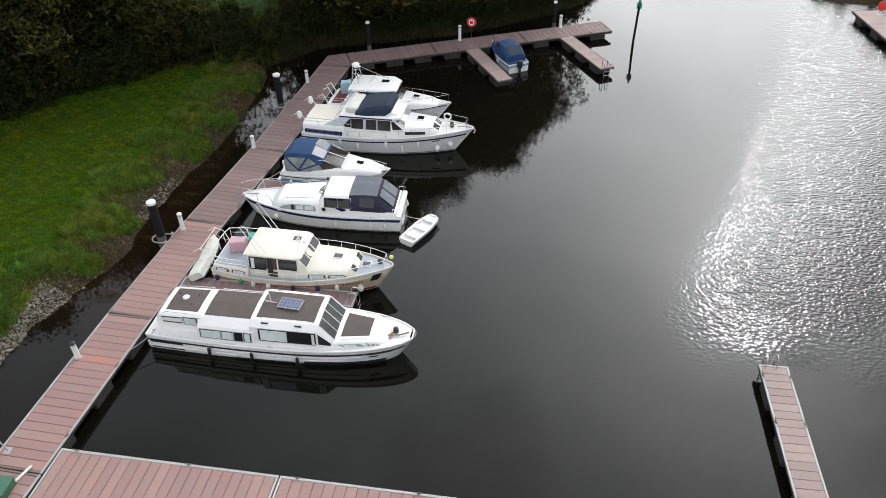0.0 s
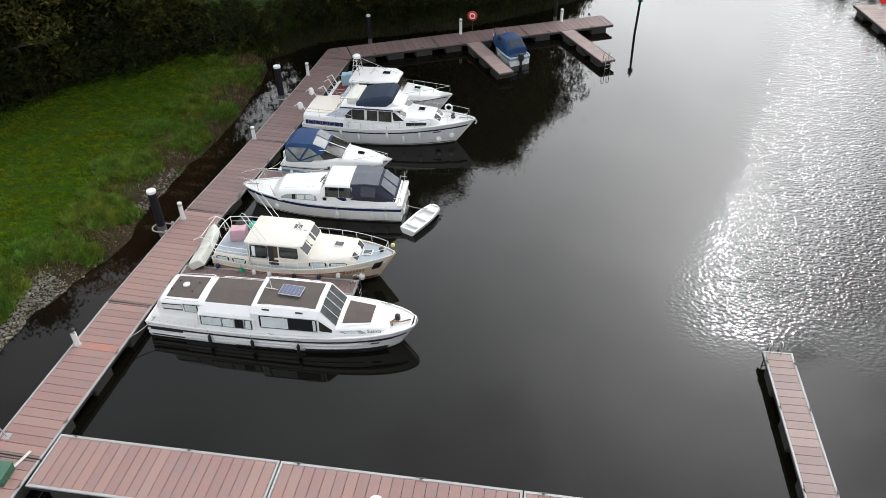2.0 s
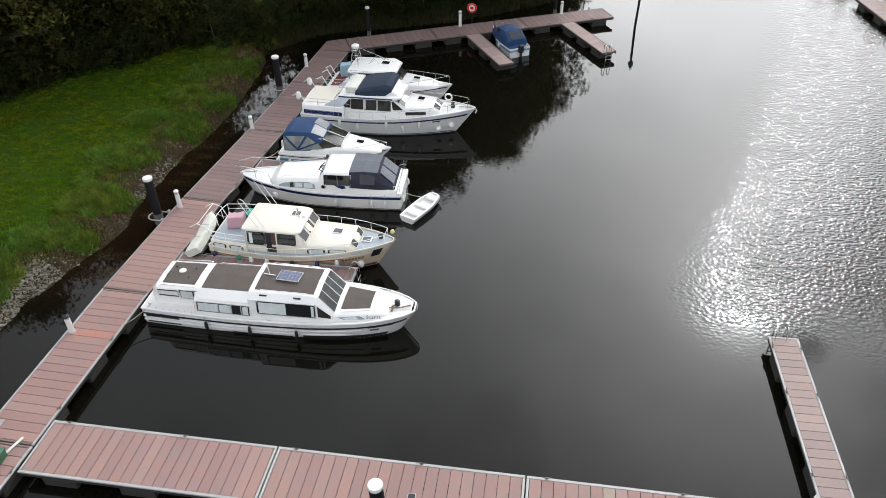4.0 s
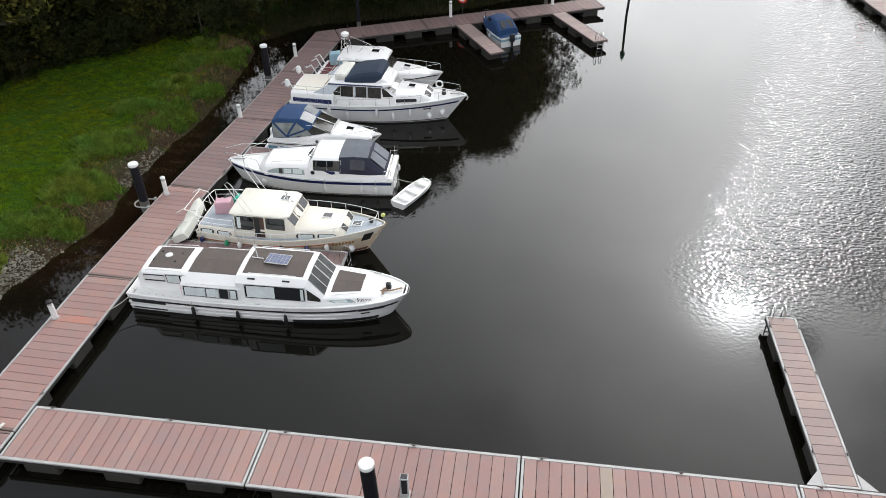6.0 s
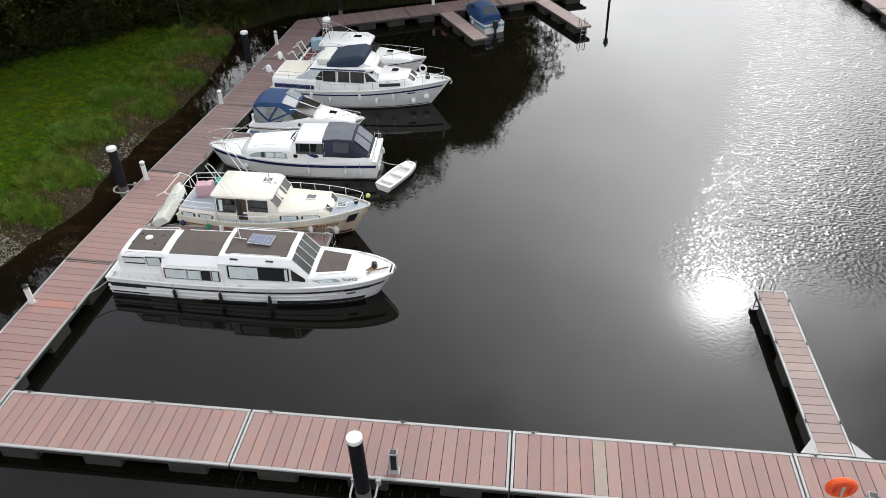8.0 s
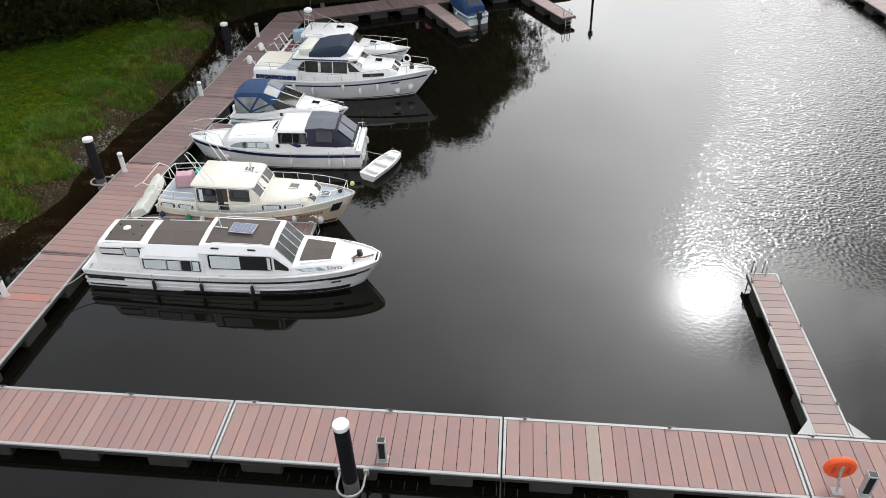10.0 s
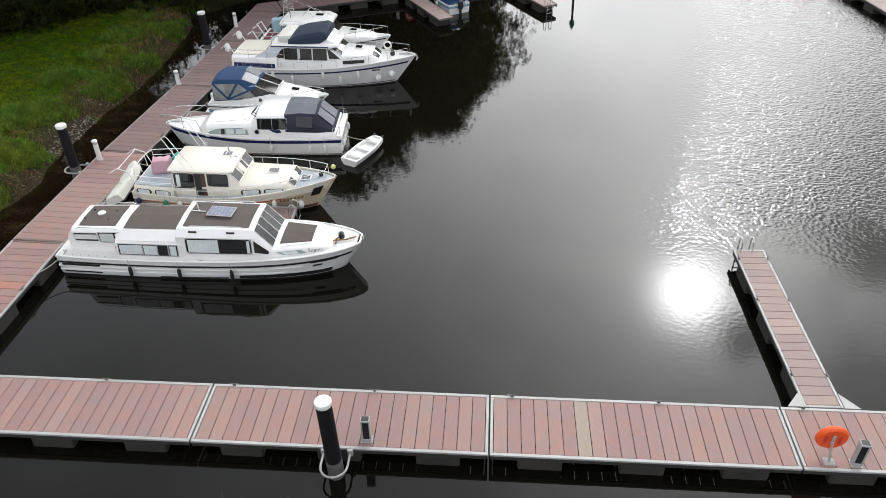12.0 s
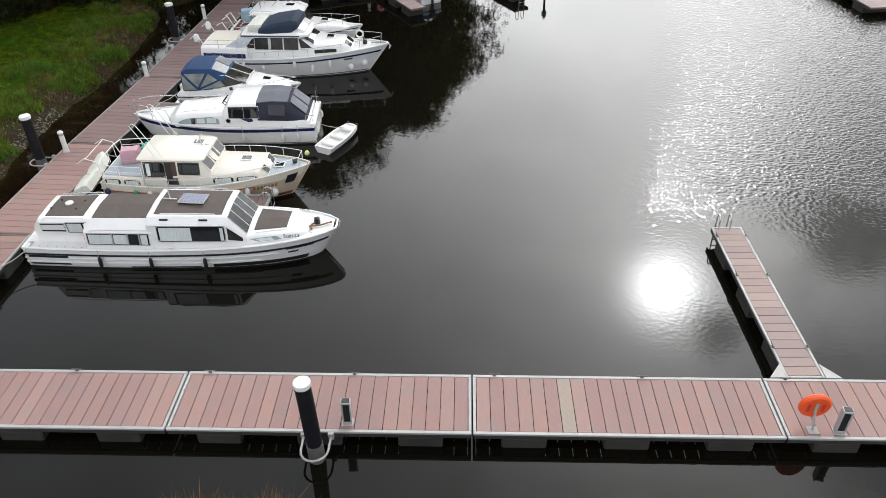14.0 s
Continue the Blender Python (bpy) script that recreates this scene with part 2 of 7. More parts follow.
PILESLEEVE = paint("worn_pile_foot", (0.14, 0.13, 0.12), 0.8, vary=0.3, scale=7, dirt=(0.03, 0.03, 0.02), dirt_amount=0.8, bump=0.5)
WHITEPLASTIC = paint("white_plastic", (0.75, 0.75, 0.72), 0.45, vary=0.05, scale=4, dirt=(0.4, 0.38, 0.32), dirt_amount=0.3)
PEDGREY = paint("pedestal_grey", (0.42, 0.42, 0.41), 0.45, vary=0.1, scale=5, metal=0.2)
ORANGE = paint("orange_plastic", (0.85, 0.1, 0.015), 0.4, vary=0.06, scale=4)
RED = paint("red_plastic", (0.6, 0.03, 0.02), 0.4, vary=0.06, scale=4)
REDTRIM = paint("red_brown_stripe", (0.45, 0.1, 0.04), 0.4, vary=0.1)
OXIDE = paint("oxide_bottom_paint", (0.13, 0.05, 0.035), 0.6, vary=0.25, scale=5)
GREEN = paint("green_panel", (0.02, 0.25, 0.12), 0.5, vary=0.1)
GREENBOX = paint("green_box_plastic", (0.04, 0.12, 0.07), 0.6, vary=0.15)
ROPE = paint("rope", (0.45, 0.42, 0.35), 0.9, vary=0.2)
TEAK = paint("dark_door_wood", (0.06, 0.03, 0.018), 0.4, vary=0.2, scale=10)
SOLAR = paint("solar_cells", (0.03, 0.05, 0.13), 0.12, vary=0.15, scale=10, coat=0.8)
BRONZE = paint("bronze_fitting", (0.2, 0.12, 0.06), 0.4, metal=0.8, vary=0.2)
LETTERDARK = paint("dark_lettering", (0.035, 0.03, 0.028), 0.5)
GOLD = paint("tan_lettering", (0.3, 0.18, 0.08), 0.5)
BARK = paint("bark", (0.09, 0.07, 0.05), 0.9, vary=0.3, scale=8, bump=0.8, fine=30)
RAILGREY = paint("worn_pontoon_rail", (0.32, 0.29, 0.265), 0.7, vary=0.2, scale=4, dirt=(0.09, 0.08, 0.07), dirt_amount=0.6, bump=0.3)
EDGEWOOD = paint("weathered_edge_timber", (0.17, 0.125, 0.11), 0.8, vary=0.2, scale=4, dirt=(0.07, 0.055, 0.045), dirt_amount=0.6, bump=0.4)
WINERED = paint("dark_red_cushion", (0.13, 0.025, 0.025), 0.7, vary=0.15)
STONE = paint("bank_stone", (0.175, 0.162, 0.125), 0.9, vary=0.25, scale=6, bump=0.5, spread=0.5, island=True)
REED = paint("dry_reed", (0.17, 0.095, 0.04), 0.8, vary=0.3, spread=0.5, island=True)


def deck_boards(name, colour):
    """Weathered hardwood boards with grooves along their length, each of its own shade."""
    m, n, l, b = nodes_of(name)
    tc = n.new("ShaderNodeTexCoord")
    info = n.new("ShaderNodeObjectInfo")
    off = n.new("ShaderNodeVectorMath")
    off.operation = "ADD"
    l.new(tc.outputs["Object"], off.inputs[0])
    sc = n.new("ShaderNodeVectorMath")
    sc.operation = "SCALE"
    sc.inputs[0].default_value = (37.0, 19.0, 0.0)
    l.new(info.outputs["Random"], sc.inputs["Scale"])
    l.new(sc.outputs[0], off.inputs[1])
    mp = n.new("ShaderNodeMapping")
    mp.inputs["Scale"].default_value = (14.0, 1.1, 1.0)
    l.new(off.outputs[0], mp.inputs["Vector"])
    grain = n.new("ShaderNodeTexNoise")
    grain.inputs["Scale"].default_value, grain.inputs["Detail"].default_value = 2.0, 6
    l.new(mp.outputs["Vector"], grain.inputs["Vector"])
    stain = n.new("ShaderNodeTexNoise")
    stain.inputs["Scale"].default_value, stain.inputs["Detail"].default_value, stain.inputs["Roughness"].default_value = 1.3, 7, 0.65
    l.new(off.outputs[0], stain.inputs["Vector"])
    ramp = n.new("ShaderNodeValToRGB")
    c = Vector(colour)
    ramp.color_ramp.elements[0].position, ramp.color_ramp.elements[0].color = 0.25, (*(c * 0.93), 1)
    ramp.color_ramp.elements[1].position, ramp.color_ramp.elements[1].color = 0.8, (*(c * 1.08), 1)
    l.new(grain.outputs["Fac"], ramp.inputs["Fac"])
    grey = n.new("ShaderNodeMix")
    grey.data_type = "RGBA"
    gr = n.new("ShaderNodeMapRange")
    gr.inputs["From Min"].default_value, gr.inputs["From Max"].default_value, gr.inputs["To Max"].default_value = 0.36, 0.72, 0.55
    l.new(stain.outputs["Fac"], gr.inputs["Value"])
    l.new(gr.outputs["Result"], grey.inputs["Factor"])
    l.new(ramp.outputs["Color"], grey.inputs[6])
    g = sum(colour) / 3
    grey.inputs[7].default_value = (g * 0.95, g * 0.9, g * 0.88, 1)
    tone = n.new("ShaderNodeValToRGB")
    tone.color_ramp.interpolation = "LINEAR"
    e = tone.color_ramp.elements
    e[0].position, e[0].color = 0.0, (0.91, 0.9, 0.92, 1)
    e[1].position, e[1].color = 1.0, (1.1, 1.11, 1.1, 1)
    for at, shade in ((0.35, (0.97, 0.95, 0.97, 1)), (0.7, (1.03, 1.02, 1.0, 1))):
        tone.color_ramp.elements.new(at).color = shade
    l.new(info.outputs["Random"], tone.inputs["Fac"])
    mul = n.new("ShaderNodeMix")
    mul.data_type, mul.blend_type = "RGBA", "MULTIPLY"
    mul.inputs["Factor"].default_value = 1.0
    l.new(grey.outputs[2], mul.inputs[6])
    l.new(tone.outputs["Color"], mul.inputs[7])
    l.new(mul.outputs[2], b.inputs["Base Color"])
    b.inputs["Roughness"].default_value = 0.72
    groove = n.new("ShaderNodeTexWave")
    groove.inputs["Scale"].default_value = 12.0
    l.new(tc.outputs["Object"], groove.inputs["Vector"])
    bp = n.new("ShaderNodeBump")
    bp.inputs["Strength"].default_value, bp.inputs["Distance"].default_value = 0.35, 0.004
    l.new(groove.outputs["Fac"], bp.inputs["Height"])
    l.new(bp.outputs["Normal"], b.inputs["Normal"])
    return m


BOARD = deck_boards("hardwood_boards", (0.298, 0.17, 0.142))
BOARDFAR = deck_boards("older_hardwood_boards", (0.215, 0.136, 0.12))
BOARDBLOND = deck_boards("blond_hardwood_board", (0.34, 0.265, 0.19))
BOARDNEW = deck_boards("fresh_hardwood_board", (0.4, 0.17, 0.12))
BOARDPALE = deck_boards("paler_hardwood_boards", (0.3, 0.215, 0.185))


def leaves(name, colour, spread=0.45, through_light=0.4):
    m, n, l, b = nodes_of(name)
    geo = n.new("ShaderNodeNewGeometry")
    obi = n.new("ShaderNodeObjectInfo")
    pos = n.new("ShaderNodeTexNoise")
    pos.inputs["Scale"].default_value, pos.inputs["Detail"].default_value = 0.5, 3
    l.new(geo.outputs["Position"], pos.inputs["Vector"])
    v = n.new("ShaderNodeMapRange")
    v.inputs["To Min"].default_value, v.inputs["To Max"].default_value = 1 - spread, 1 + spread
    l.new(geo.outputs["Random Per Island"], v.inputs["Value"])
    h = n.new("ShaderNodeMapRange")
    h.inputs["From Min"].default_value, h.inputs["From Max"].default_value = 0.3, 0.7
    h.inputs["To Min"].default_value, h.inputs["To Max"].default_value = 0.46, 0.525
    l.new(pos.outputs["Fac"], h.inputs["Value"])
    hs = n.new("ShaderNodeHueSaturation")
    hs.inputs["Color"].default_value = (*colour, 1)
    clump = n.new("ShaderNodeTexNoise")
    clump.inputs["Scale"].default_value, clump.inputs["Detail"].default_value, clump.inputs["Roughness"].default_value = 1.6, 5, 0.65
    l.new(geo.outputs["Position"], clump.inputs["Vector"])
    cv = n.new("ShaderNodeMapRange")
    cv.inputs["From Min"].default_value, cv.inputs["From Max"].default_value = 0.32, 0.68
    cv.inputs["To Min"].default_value, cv.inputs["To Max"].default_value = 0.62, 1.38
    l.new(clump.outputs["Fac"], cv.inputs["Value"])
    vm = n.new("ShaderNodeMath")
    vm.operation = "MULTIPLY"
    l.new(v.outputs["Result"], vm.inputs[0])
    l.new(cv.outputs["Result"], vm.inputs[1])
    l.new(vm.outputs[0], hs.inputs["Value"])
    l.new(h.outputs["Result"], hs.inputs["Hue"])
    o = n.new("ShaderNodeHueSaturation")
    ov = n.new("ShaderNodeMapRange")
    ov.inputs["To Min"].default_value, ov.inputs["To Max"].default_value = 0.75, 1.25
    l.new(obi.outputs["Random"], ov.inputs["Value"])
    l.new(hs.outputs["Color"], o.inputs["Color"])
    l.new(ov.outputs["Result"], o.inputs["Value"])
    l.new(o.outputs["Color"], b.inputs["Base Color"])
    b.inputs["Roughness"].default_value = 0.65
    b.inputs["Specular IOR Level"].default_value = 0.12
    tr = n.new("ShaderNodeBsdfTranslucent")
    l.new(o.outputs["Color"], tr.inputs["Color"])
    ms = n.new("ShaderNodeMixShader")
    ms.inputs["Fac"].default_value = through_light
    l.new(b.outputs["BSDF"], ms.inputs[1])
    l.new(tr.outputs["BSDF"], ms.inputs[2])
    l.new(ms.outputs["Shader"], n["Material Output"].inputs["Surface"])
    return m


LEAF = leaves("leaf_green", (0.05, 0.054, 0.013))
LEAFDARK = leaves("leaf_dark", (0.026, 0.032, 0.009))
LEAFOLIVE = leaves("leaf_olive", (0.12, 0.115, 0.026))
GRASSBLADE = leaves("grass_blades", (0.125, 0.185, 0.007), 0.15, 0.6)
WEED = leaves("weed_leaves", (0.115, 0.185, 0.028), 0.5, 0.55)


def ground_material():
    m, n, l, b = nodes_of("bank_ground")
    geo = n.new("ShaderNodeNewGeometry")
    sep = n.new("ShaderNodeSeparateXYZ")
    l.new(geo.outputs["Position"], sep.inputs[0])

    def tex(scale, detail, rough=0.6):
        t = n.new("ShaderNodeTexNoise")
        t.inputs["Scale"].default_value, t.inputs["Detail"].default_value, t.inputs["Roughness"].default_value = scale, detail, rough
        l.new(geo.outputs["Position"], t.inputs["Vector"])
        return t.outputs["Fac"]

    def ramp(src, p0, c0, p1, c1):
        r = n.new("ShaderNodeValToRGB")
        r.color_ramp.elements[0].position, r.color_ramp.elements[0].color = p0, (*c0, 1)
        r.color_ramp.elements[1].position, r.color_ramp.elements[1].color = p1, (*c1, 1)
        l.new(src, r.inputs["Fac"])
        return r.outputs["Color"]

    def mix(f, a, c):
        x = n.new("ShaderNodeMix")
        x.data_type = "RGBA"
        l.new(f, x.inputs["Factor"])
        l.new(a, x.inputs[6])
        l.new(c, x.inputs[7])
        return x.outputs[2]

    lawn = mix(tex(0.35, 6), ramp(tex(3.0, 8, 0.75), 0.32, (0.008, 0.026, 0.002), 0.72, (0.035, 0.08, 0.006)), ramp(tex(9.0, 5), 0.3, (0.014, 0.04, 0.003), 0.7, (0.05, 0.085, 0.009)))
    mud = ramp(tex(5.0, 8, 0.7), 0.3, (0.016, 0.012, 0.007), 0.75, (0.065, 0.05, 0.03))
    wob = n.new("ShaderNodeMath")
    wob.operation = "MULTIPLY_ADD"
    wob.inputs[1].default_value, wob.inputs[2].default_value = 0.5, -0.25
    l.new(tex(1.2, 6, 0.7), wob.inputs[0])
    high = n.new("ShaderNodeMath")
    high.operation = "ADD"
    l.new(sep.outputs["Z"], high.inputs[0])
    l.new(wob.outputs[0], high.inputs[1])
    f = n.new("ShaderNodeMapRange")
    f.inputs["From Min"].default_value, f.inputs["From Max"].default_value = 0.4, 0.95
    l.new(high.outputs[0], f.inputs["Value"])
    l.new(mix(f.outputs["Result"], mud, lawn), b.inputs["Base Color"])
    b.inputs["Roughness"].default_value = 0.95
    b.inputs["Specular IOR Level"].default_value = 0.05
    bp = n.new("ShaderNodeBump")
    bp.inputs["Strength"].default_value, bp.inputs["Distance"].default_value = 0.8, 0.06
    l.new(tex(14.0, 6, 0.7), bp.inputs["Height"])
    l.new(bp.outputs["Normal"], b.inputs["Normal"])
    return m


def water_material():
    """Peaty, nearly still water; wind ripples on the open river, smooth between the pontoons."""
    m, n, l, b = nodes_of("river_water")
    b.inputs["IOR"].default_value = 1.333
    b.inputs["Roughness"].default_value = 0.03
    b.inputs["Specular IOR Level"].default_value = 0.4
    geo = n.new("ShaderNodeNewGeometry")
    sep = n.new("ShaderNodeSeparateXYZ")
    l.new(geo.outputs["Position"], sep.inputs[0])

    def tex(scale, detail, stretch=(1, 1, 1)):
        mp = n.new("ShaderNodeMapping")
        mp.inputs["Scale"].default_value = stretch
        l.new(geo.outputs["Position"], mp.inputs["Vector"])
        t = n.new("ShaderNodeTexNoise")
        t.inputs["Scale"].default_value, t.inputs["Detail"].default_value = scale, detail
        l.new(mp.outputs["Vector"], t.inputs["Vector"])
        return t.outputs["Fac"]

    def math2(op, a, c):
        x = n.new("ShaderNodeMath")
        x.operation = op
        for i, v in enumerate((a, c)):
            if isinstance(v, (int, float)):
                x.inputs[i].default_value = v
            else:
                l.new(v, x.inputs[i])
        return x.outputs[0]

    def span(v, a, c, lo=0.0, hi=1.0):
        r = n.new("ShaderNodeMapRange")
        r.interpolation_type = "SMOOTHSTEP"
        r.inputs["From Min"].default_value, r.inputs["From Max"].default_value = a, c
        r.inputs["To Min"].default_value, r.inputs["To Max"].default_value = lo, hi
        l.new(v, r.inputs["Value"])
        return r.outputs["Result"]

    # clear peat-dark water over the deep river; silty bottom and tree reflections painted brown in the shallow channel
    # by the bank
    channel_brown = span(math2("ADD", sep.outputs["X"], math2("MULTIPLY", tex(0.6, 4), 1.2)), -10.0, -11.2)
    channel_brown = math2("MULTIPLY", channel_brown, span(math2("ADD", sep.outputs["Y"], math2("MULTIPLY", tex(0.6, 4), 3.0)), 7.5, 11.0, 0.15, 1.0))
    tint = n.new("ShaderNodeMix")
    tint.data_type = "RGBA"
    tint.inputs[6].default_value, tint.inputs[7].default_value = (0.0042, 0.0038, 0.0023, 1), (0.009, 0.0052, 0.0026, 1)
    l.new(channel_brown, tint.inputs["Factor"])
    l.new(tint.outputs[2], b.inputs["Base Color"])
    # how far out in the open river: grows up-river and towards the far side
    open_ = math2("SUBTRACT", sep.outputs["X"], math2("MULTIPLY", sep.outputs["Y"], 0.28))
    open_ = math2("ADD", open_, math2("MULTIPLY", tex(0.15, 4), 3.0))
    open_ = math2("ADD", open_, math2("MULTIPLY", tex(0.9, 5), 2.0))
    wind = span(open_, 13.6, 18.5)
    gust = span(tex(0.2, 5, (1, 0.6, 1)), 0.35, 0.62, 0.85, 1.0)
    upriver = span(math2("ADD", sep.outputs["Y"], math2("MULTIPLY", tex(0.5, 4), 4.5)), 10.0, 16.0, 0.035, 1.0)
    wind = math2("MULTIPLY", math2("MULTIPLY", wind, gust), upriver)
    amount = math2("ADD", wind, math2("MULTIPLY", upriver, 0.034))
    swell = tex(1.8, 1, (0.7, 1.2, 1))
    chop = tex(6.3, 0.5, (0.92, 1.08, 1))
    height = math2("ADD", math2("MULTIPLY", swell, 0.3), math2("MULTIPLY", chop, 0.8))
    bp = n.new("ShaderNodeBump")
    bp.inputs["Distance"].default_value = 0.046
    l.new(amount, bp.inputs["Strength"])
    l.new(height, bp.inputs["Height"])
    l.new(bp.outputs["Normal"], b.inputs["Normal"])
    return m


GROUND, WATER = ground_material(), water_material()

# ---- building helpers ----


def part(name, bm, mat, parent=None, label="", smooth=40.0):
    me = bpy.data.meshes.new(name)
    bm.normal_update()
    bm.to_mesh(me)
    bm.free()
    me.materials.append(mat)
    if smooth:
        me.polygons.foreach_set("use_smooth", [True] * len(me.polygons))
        me.set_sharp_from_angle(angle=radians(smooth))
    ob = new(name, me)
    ob.parent = parent
    if label:
        ob["label"] = label
    return ob


def share(name, mesh, parent, m):
    ob = new(name, mesh)
    ob.parent = parent
    ob.matrix_local = m
    return ob


def thing(name, label, category, m=None, group="", kind=""):
    ob = new(name)
    ob.empty_display_size = 0.2
    ob.matrix_world = m or Matrix()
    return tagged(ob, label, category, group, kind)


def box(bm, x0, x1, y0, y1, z0, z1, bevel=0.0, m=None, seg=1):
    made = bmesh.ops.create_cube(bm, size=1.0, matrix=Matrix.LocRotScale(((x0 + x1) / 2, (y0 + y1) / 2, (z0 + z1) / 2), None, (x1 - x0, y1 - y0, z1 - z0)))
    verts = made["verts"]
    if bevel:
        edges = list({e for v in verts for e in v.link_edges})
        out = bmesh.ops.bevel(bm, geom=edges, offset=bevel, segments=seg, affect="EDGES", profile=0.5)
        verts = out["verts"] if m is None else list({v for f in out["faces"] for v in f.verts} | {v for v in verts if v.is_valid})
    if m is not None:
        bmesh.ops.transform(bm, matrix=m, verts=verts)
    return bm


def tube(bm, pts, r, n=6, closed=False):
    """A round bar along points."""
    pts = [Vector(p) for p in pts]
    rings = []
    count = len(pts)
    for i, p in enumerate(pts):
        a = pts[i - 1] if i or closed else p
        c = pts[(i + 1) % count] if i < count - 1 or closed else p
        d = (c - a).normalized()
        side = d.cross(Vector((0, 0, 1)))
        side = side.normalized() if side.length > 0.05 else Vector((1, 0, 0))
        up = side.cross(d)
        rings.append([bm.verts.new(p + (side * math.cos(k * math.tau / n) + up * math.sin(k * math.tau / n)) * r) for k in range(n)])
    for i in range(count if closed else count - 1):
        a, c = rings[i], rings[(i + 1) % count]
        for k in range(n):
            bm.faces.new((a[k], a[(k + 1) % n], c[(k + 1) % n], c[k]))
    if not closed:
        bm.faces.new(rings[0][::-1])
        bm.faces.new(rings[-1])
    return bm


def lathe(bm, prof, n=16, m=None):
    """A turned form round z from (radius, height) pairs."""
    rings = []
    for r, z in prof:
        rings.append([bm.verts.new((r * math.cos(k * math.tau / n), r * math.sin(k * math.tau / n), z)) for k in range(n)])
    for a, c in zip(rings, rings[1:]):
        for k in range(n):
            bm.faces.new((a[k], a[(k + 1) % n], c[(k + 1) % n], c[k]))
    bm.faces.new(rings[0][::-1])
    bm.faces.new(rings[-1])
    if m is not None:
        bmesh.ops.transform(bm, matrix=m, verts=[v for ring in rings for v in ring])
    return bm


def quad_pane(bm, q, s0=0.0, s1=1.0, t0=0.0, t1=1.0, off=0.012, thick=0.014, corner=0.0):
    """A thin slab on the four-cornered face q (a, b, c, d round it), standing off along its normal."""
    q = [Vector(v) for v in q]

    def at(s, t):
        return q[0].lerp(q[1], s).lerp(q[3].lerp(q[2], s), t)

    nrm = (q[1] - q[0]).cross(q[3] - q[0]).normalized()
    outline = [at(s0, t0), at(s1, t0), at(s1, t1), at(s0, t1)]
    if corner:
        cut = []
        for i, p in enumerate(outline):
            a, c = outline[i - 1], outline[(i + 1) % 4]
            for k in range(4):
                w = k / 3
                e0, e1 = p + (a - p).normalized() * corner, p + (c - p).normalized() * corner
                cut.append(e0.lerp(p, w).lerp(p.lerp(e1, w), w))
        outline = cut
    lo = [bm.verts.new(p + nrm * (off - thick)) for p in outline]
    hi = [bm.verts.new(p + nrm * off) for p in outline]
    k = len(outline)
    bm.faces.new(hi)
    bm.faces.new(lo[::-1])
    for i in range(k):
        bm.faces.new((lo[i], lo[(i + 1) % k], hi[(i + 1) % k], hi[i]))
    return bm


def quad_ring(bm, q, s0, s1, t0, t1, w, off=0.03, thick=0.035):
    """A raised frame round a window on the face q."""
    a, b, c, d = [Vector(v) for v in q]
    ls, lt = (b - a).length, (d - a).length
    ws, wt = w / ls, w / lt
    quad_pane(bm, q, s0 - ws, s1 + ws, t0 - wt, t0, off, thick)
    quad_pane(bm, q, s0 - ws, s1 + ws, t1, t1 + wt, off, thick)
    quad_pane(bm, q, s0 - ws, s0, t0, t1, off, thick)
    quad_pane(bm, q, s1, s1 + ws, t0, t1, off, thick)
    return bm


def curtain(bm, q, s0, s1, t0, t1, folds, off=0.02, deep=0.016):
    """Gathered cloth behind a window."""
    q = [Vector(v) for v in q]
    nrm = (q[1] - q[0]).cross(q[3] - q[0]).normalized()
    low = []
    for i in range(folds * 4 + 1):
        s = s0 + (s1 - s0) * i / (folds * 4)
        w = off + deep * (0.5 + 0.5 * math.sin(i * math.pi / 2 + 0.4 * math.sin(i * 1.7)))
        low.append([bm.verts.new(q[0].lerp(q[1], s).lerp(q[3].lerp(q[2], s), t) + nrm * w) for t in (t0, t1)])
    for a, c in zip(low, low[1:]):
        bm.faces.new((a[0], c[0], c[1], a[1]))
    return bm


def mesh_from(name, verts, faces, mat):
    me = bpy.data.meshes.new(name)
    me.from_pydata(verts, [], faces)
    me.materials.append(mat)
    me.update()
    return me


# ---- ground and water ----
WATER_LEVEL = -0.06
SHORE = [(-15.2, -5.6), (-14.9, 0), (-14.7, 4.4), (-14.6, 7.0), (-13.7, 9.9), (-13.0, 12.3), (-13.3, 16.5), (-12.9, 20.5), (-12.3, 24.8), (-12.4, 29.7), (-12.9, 34.3), (-13.6, 36.8),
         (-10.2, 40.8), (0.2, 44.8), (7.0, 49.6), (11.0, 54.0), (14.0, 70), (22, 130), (60, 400), (120, 400), (60, 130), (36, 75), (31.8, 57.2), (37.5, 56.0), (40.0, 50), (42.0, 30), (42, 0), (40, -5.5), (15, -5.3)]


def shore_distance(px, py):
    """Distance to the shoreline, positive on land (arrays)."""
    best = np.full(px.shape, 1e9)
    inside = np.zeros(px.shape, bool)
    k = len(SHORE)
    for i in range(k):
        (ax, ay), (bx, by) = SHORE[i], SHORE[(i + 1) % k]
        dx, dy = bx - ax, by - ay
        t = np.clip(((px - ax) * dx + (py - ay) * dy) / (dx * dx + dy * dy), 0, 1)
        best = np.minimum(best, np.hypot(px - ax - t * dx, py - ay - t * dy))
        cross = (ay > py) != (by > py)
        with np.errstate(divide="ignore", invalid="ignore"):
            inside ^= cross & (px < (bx - ax) * (py - ay) / (by - ay + 1e-12) + ax)
    return np.where(inside, -best, best)


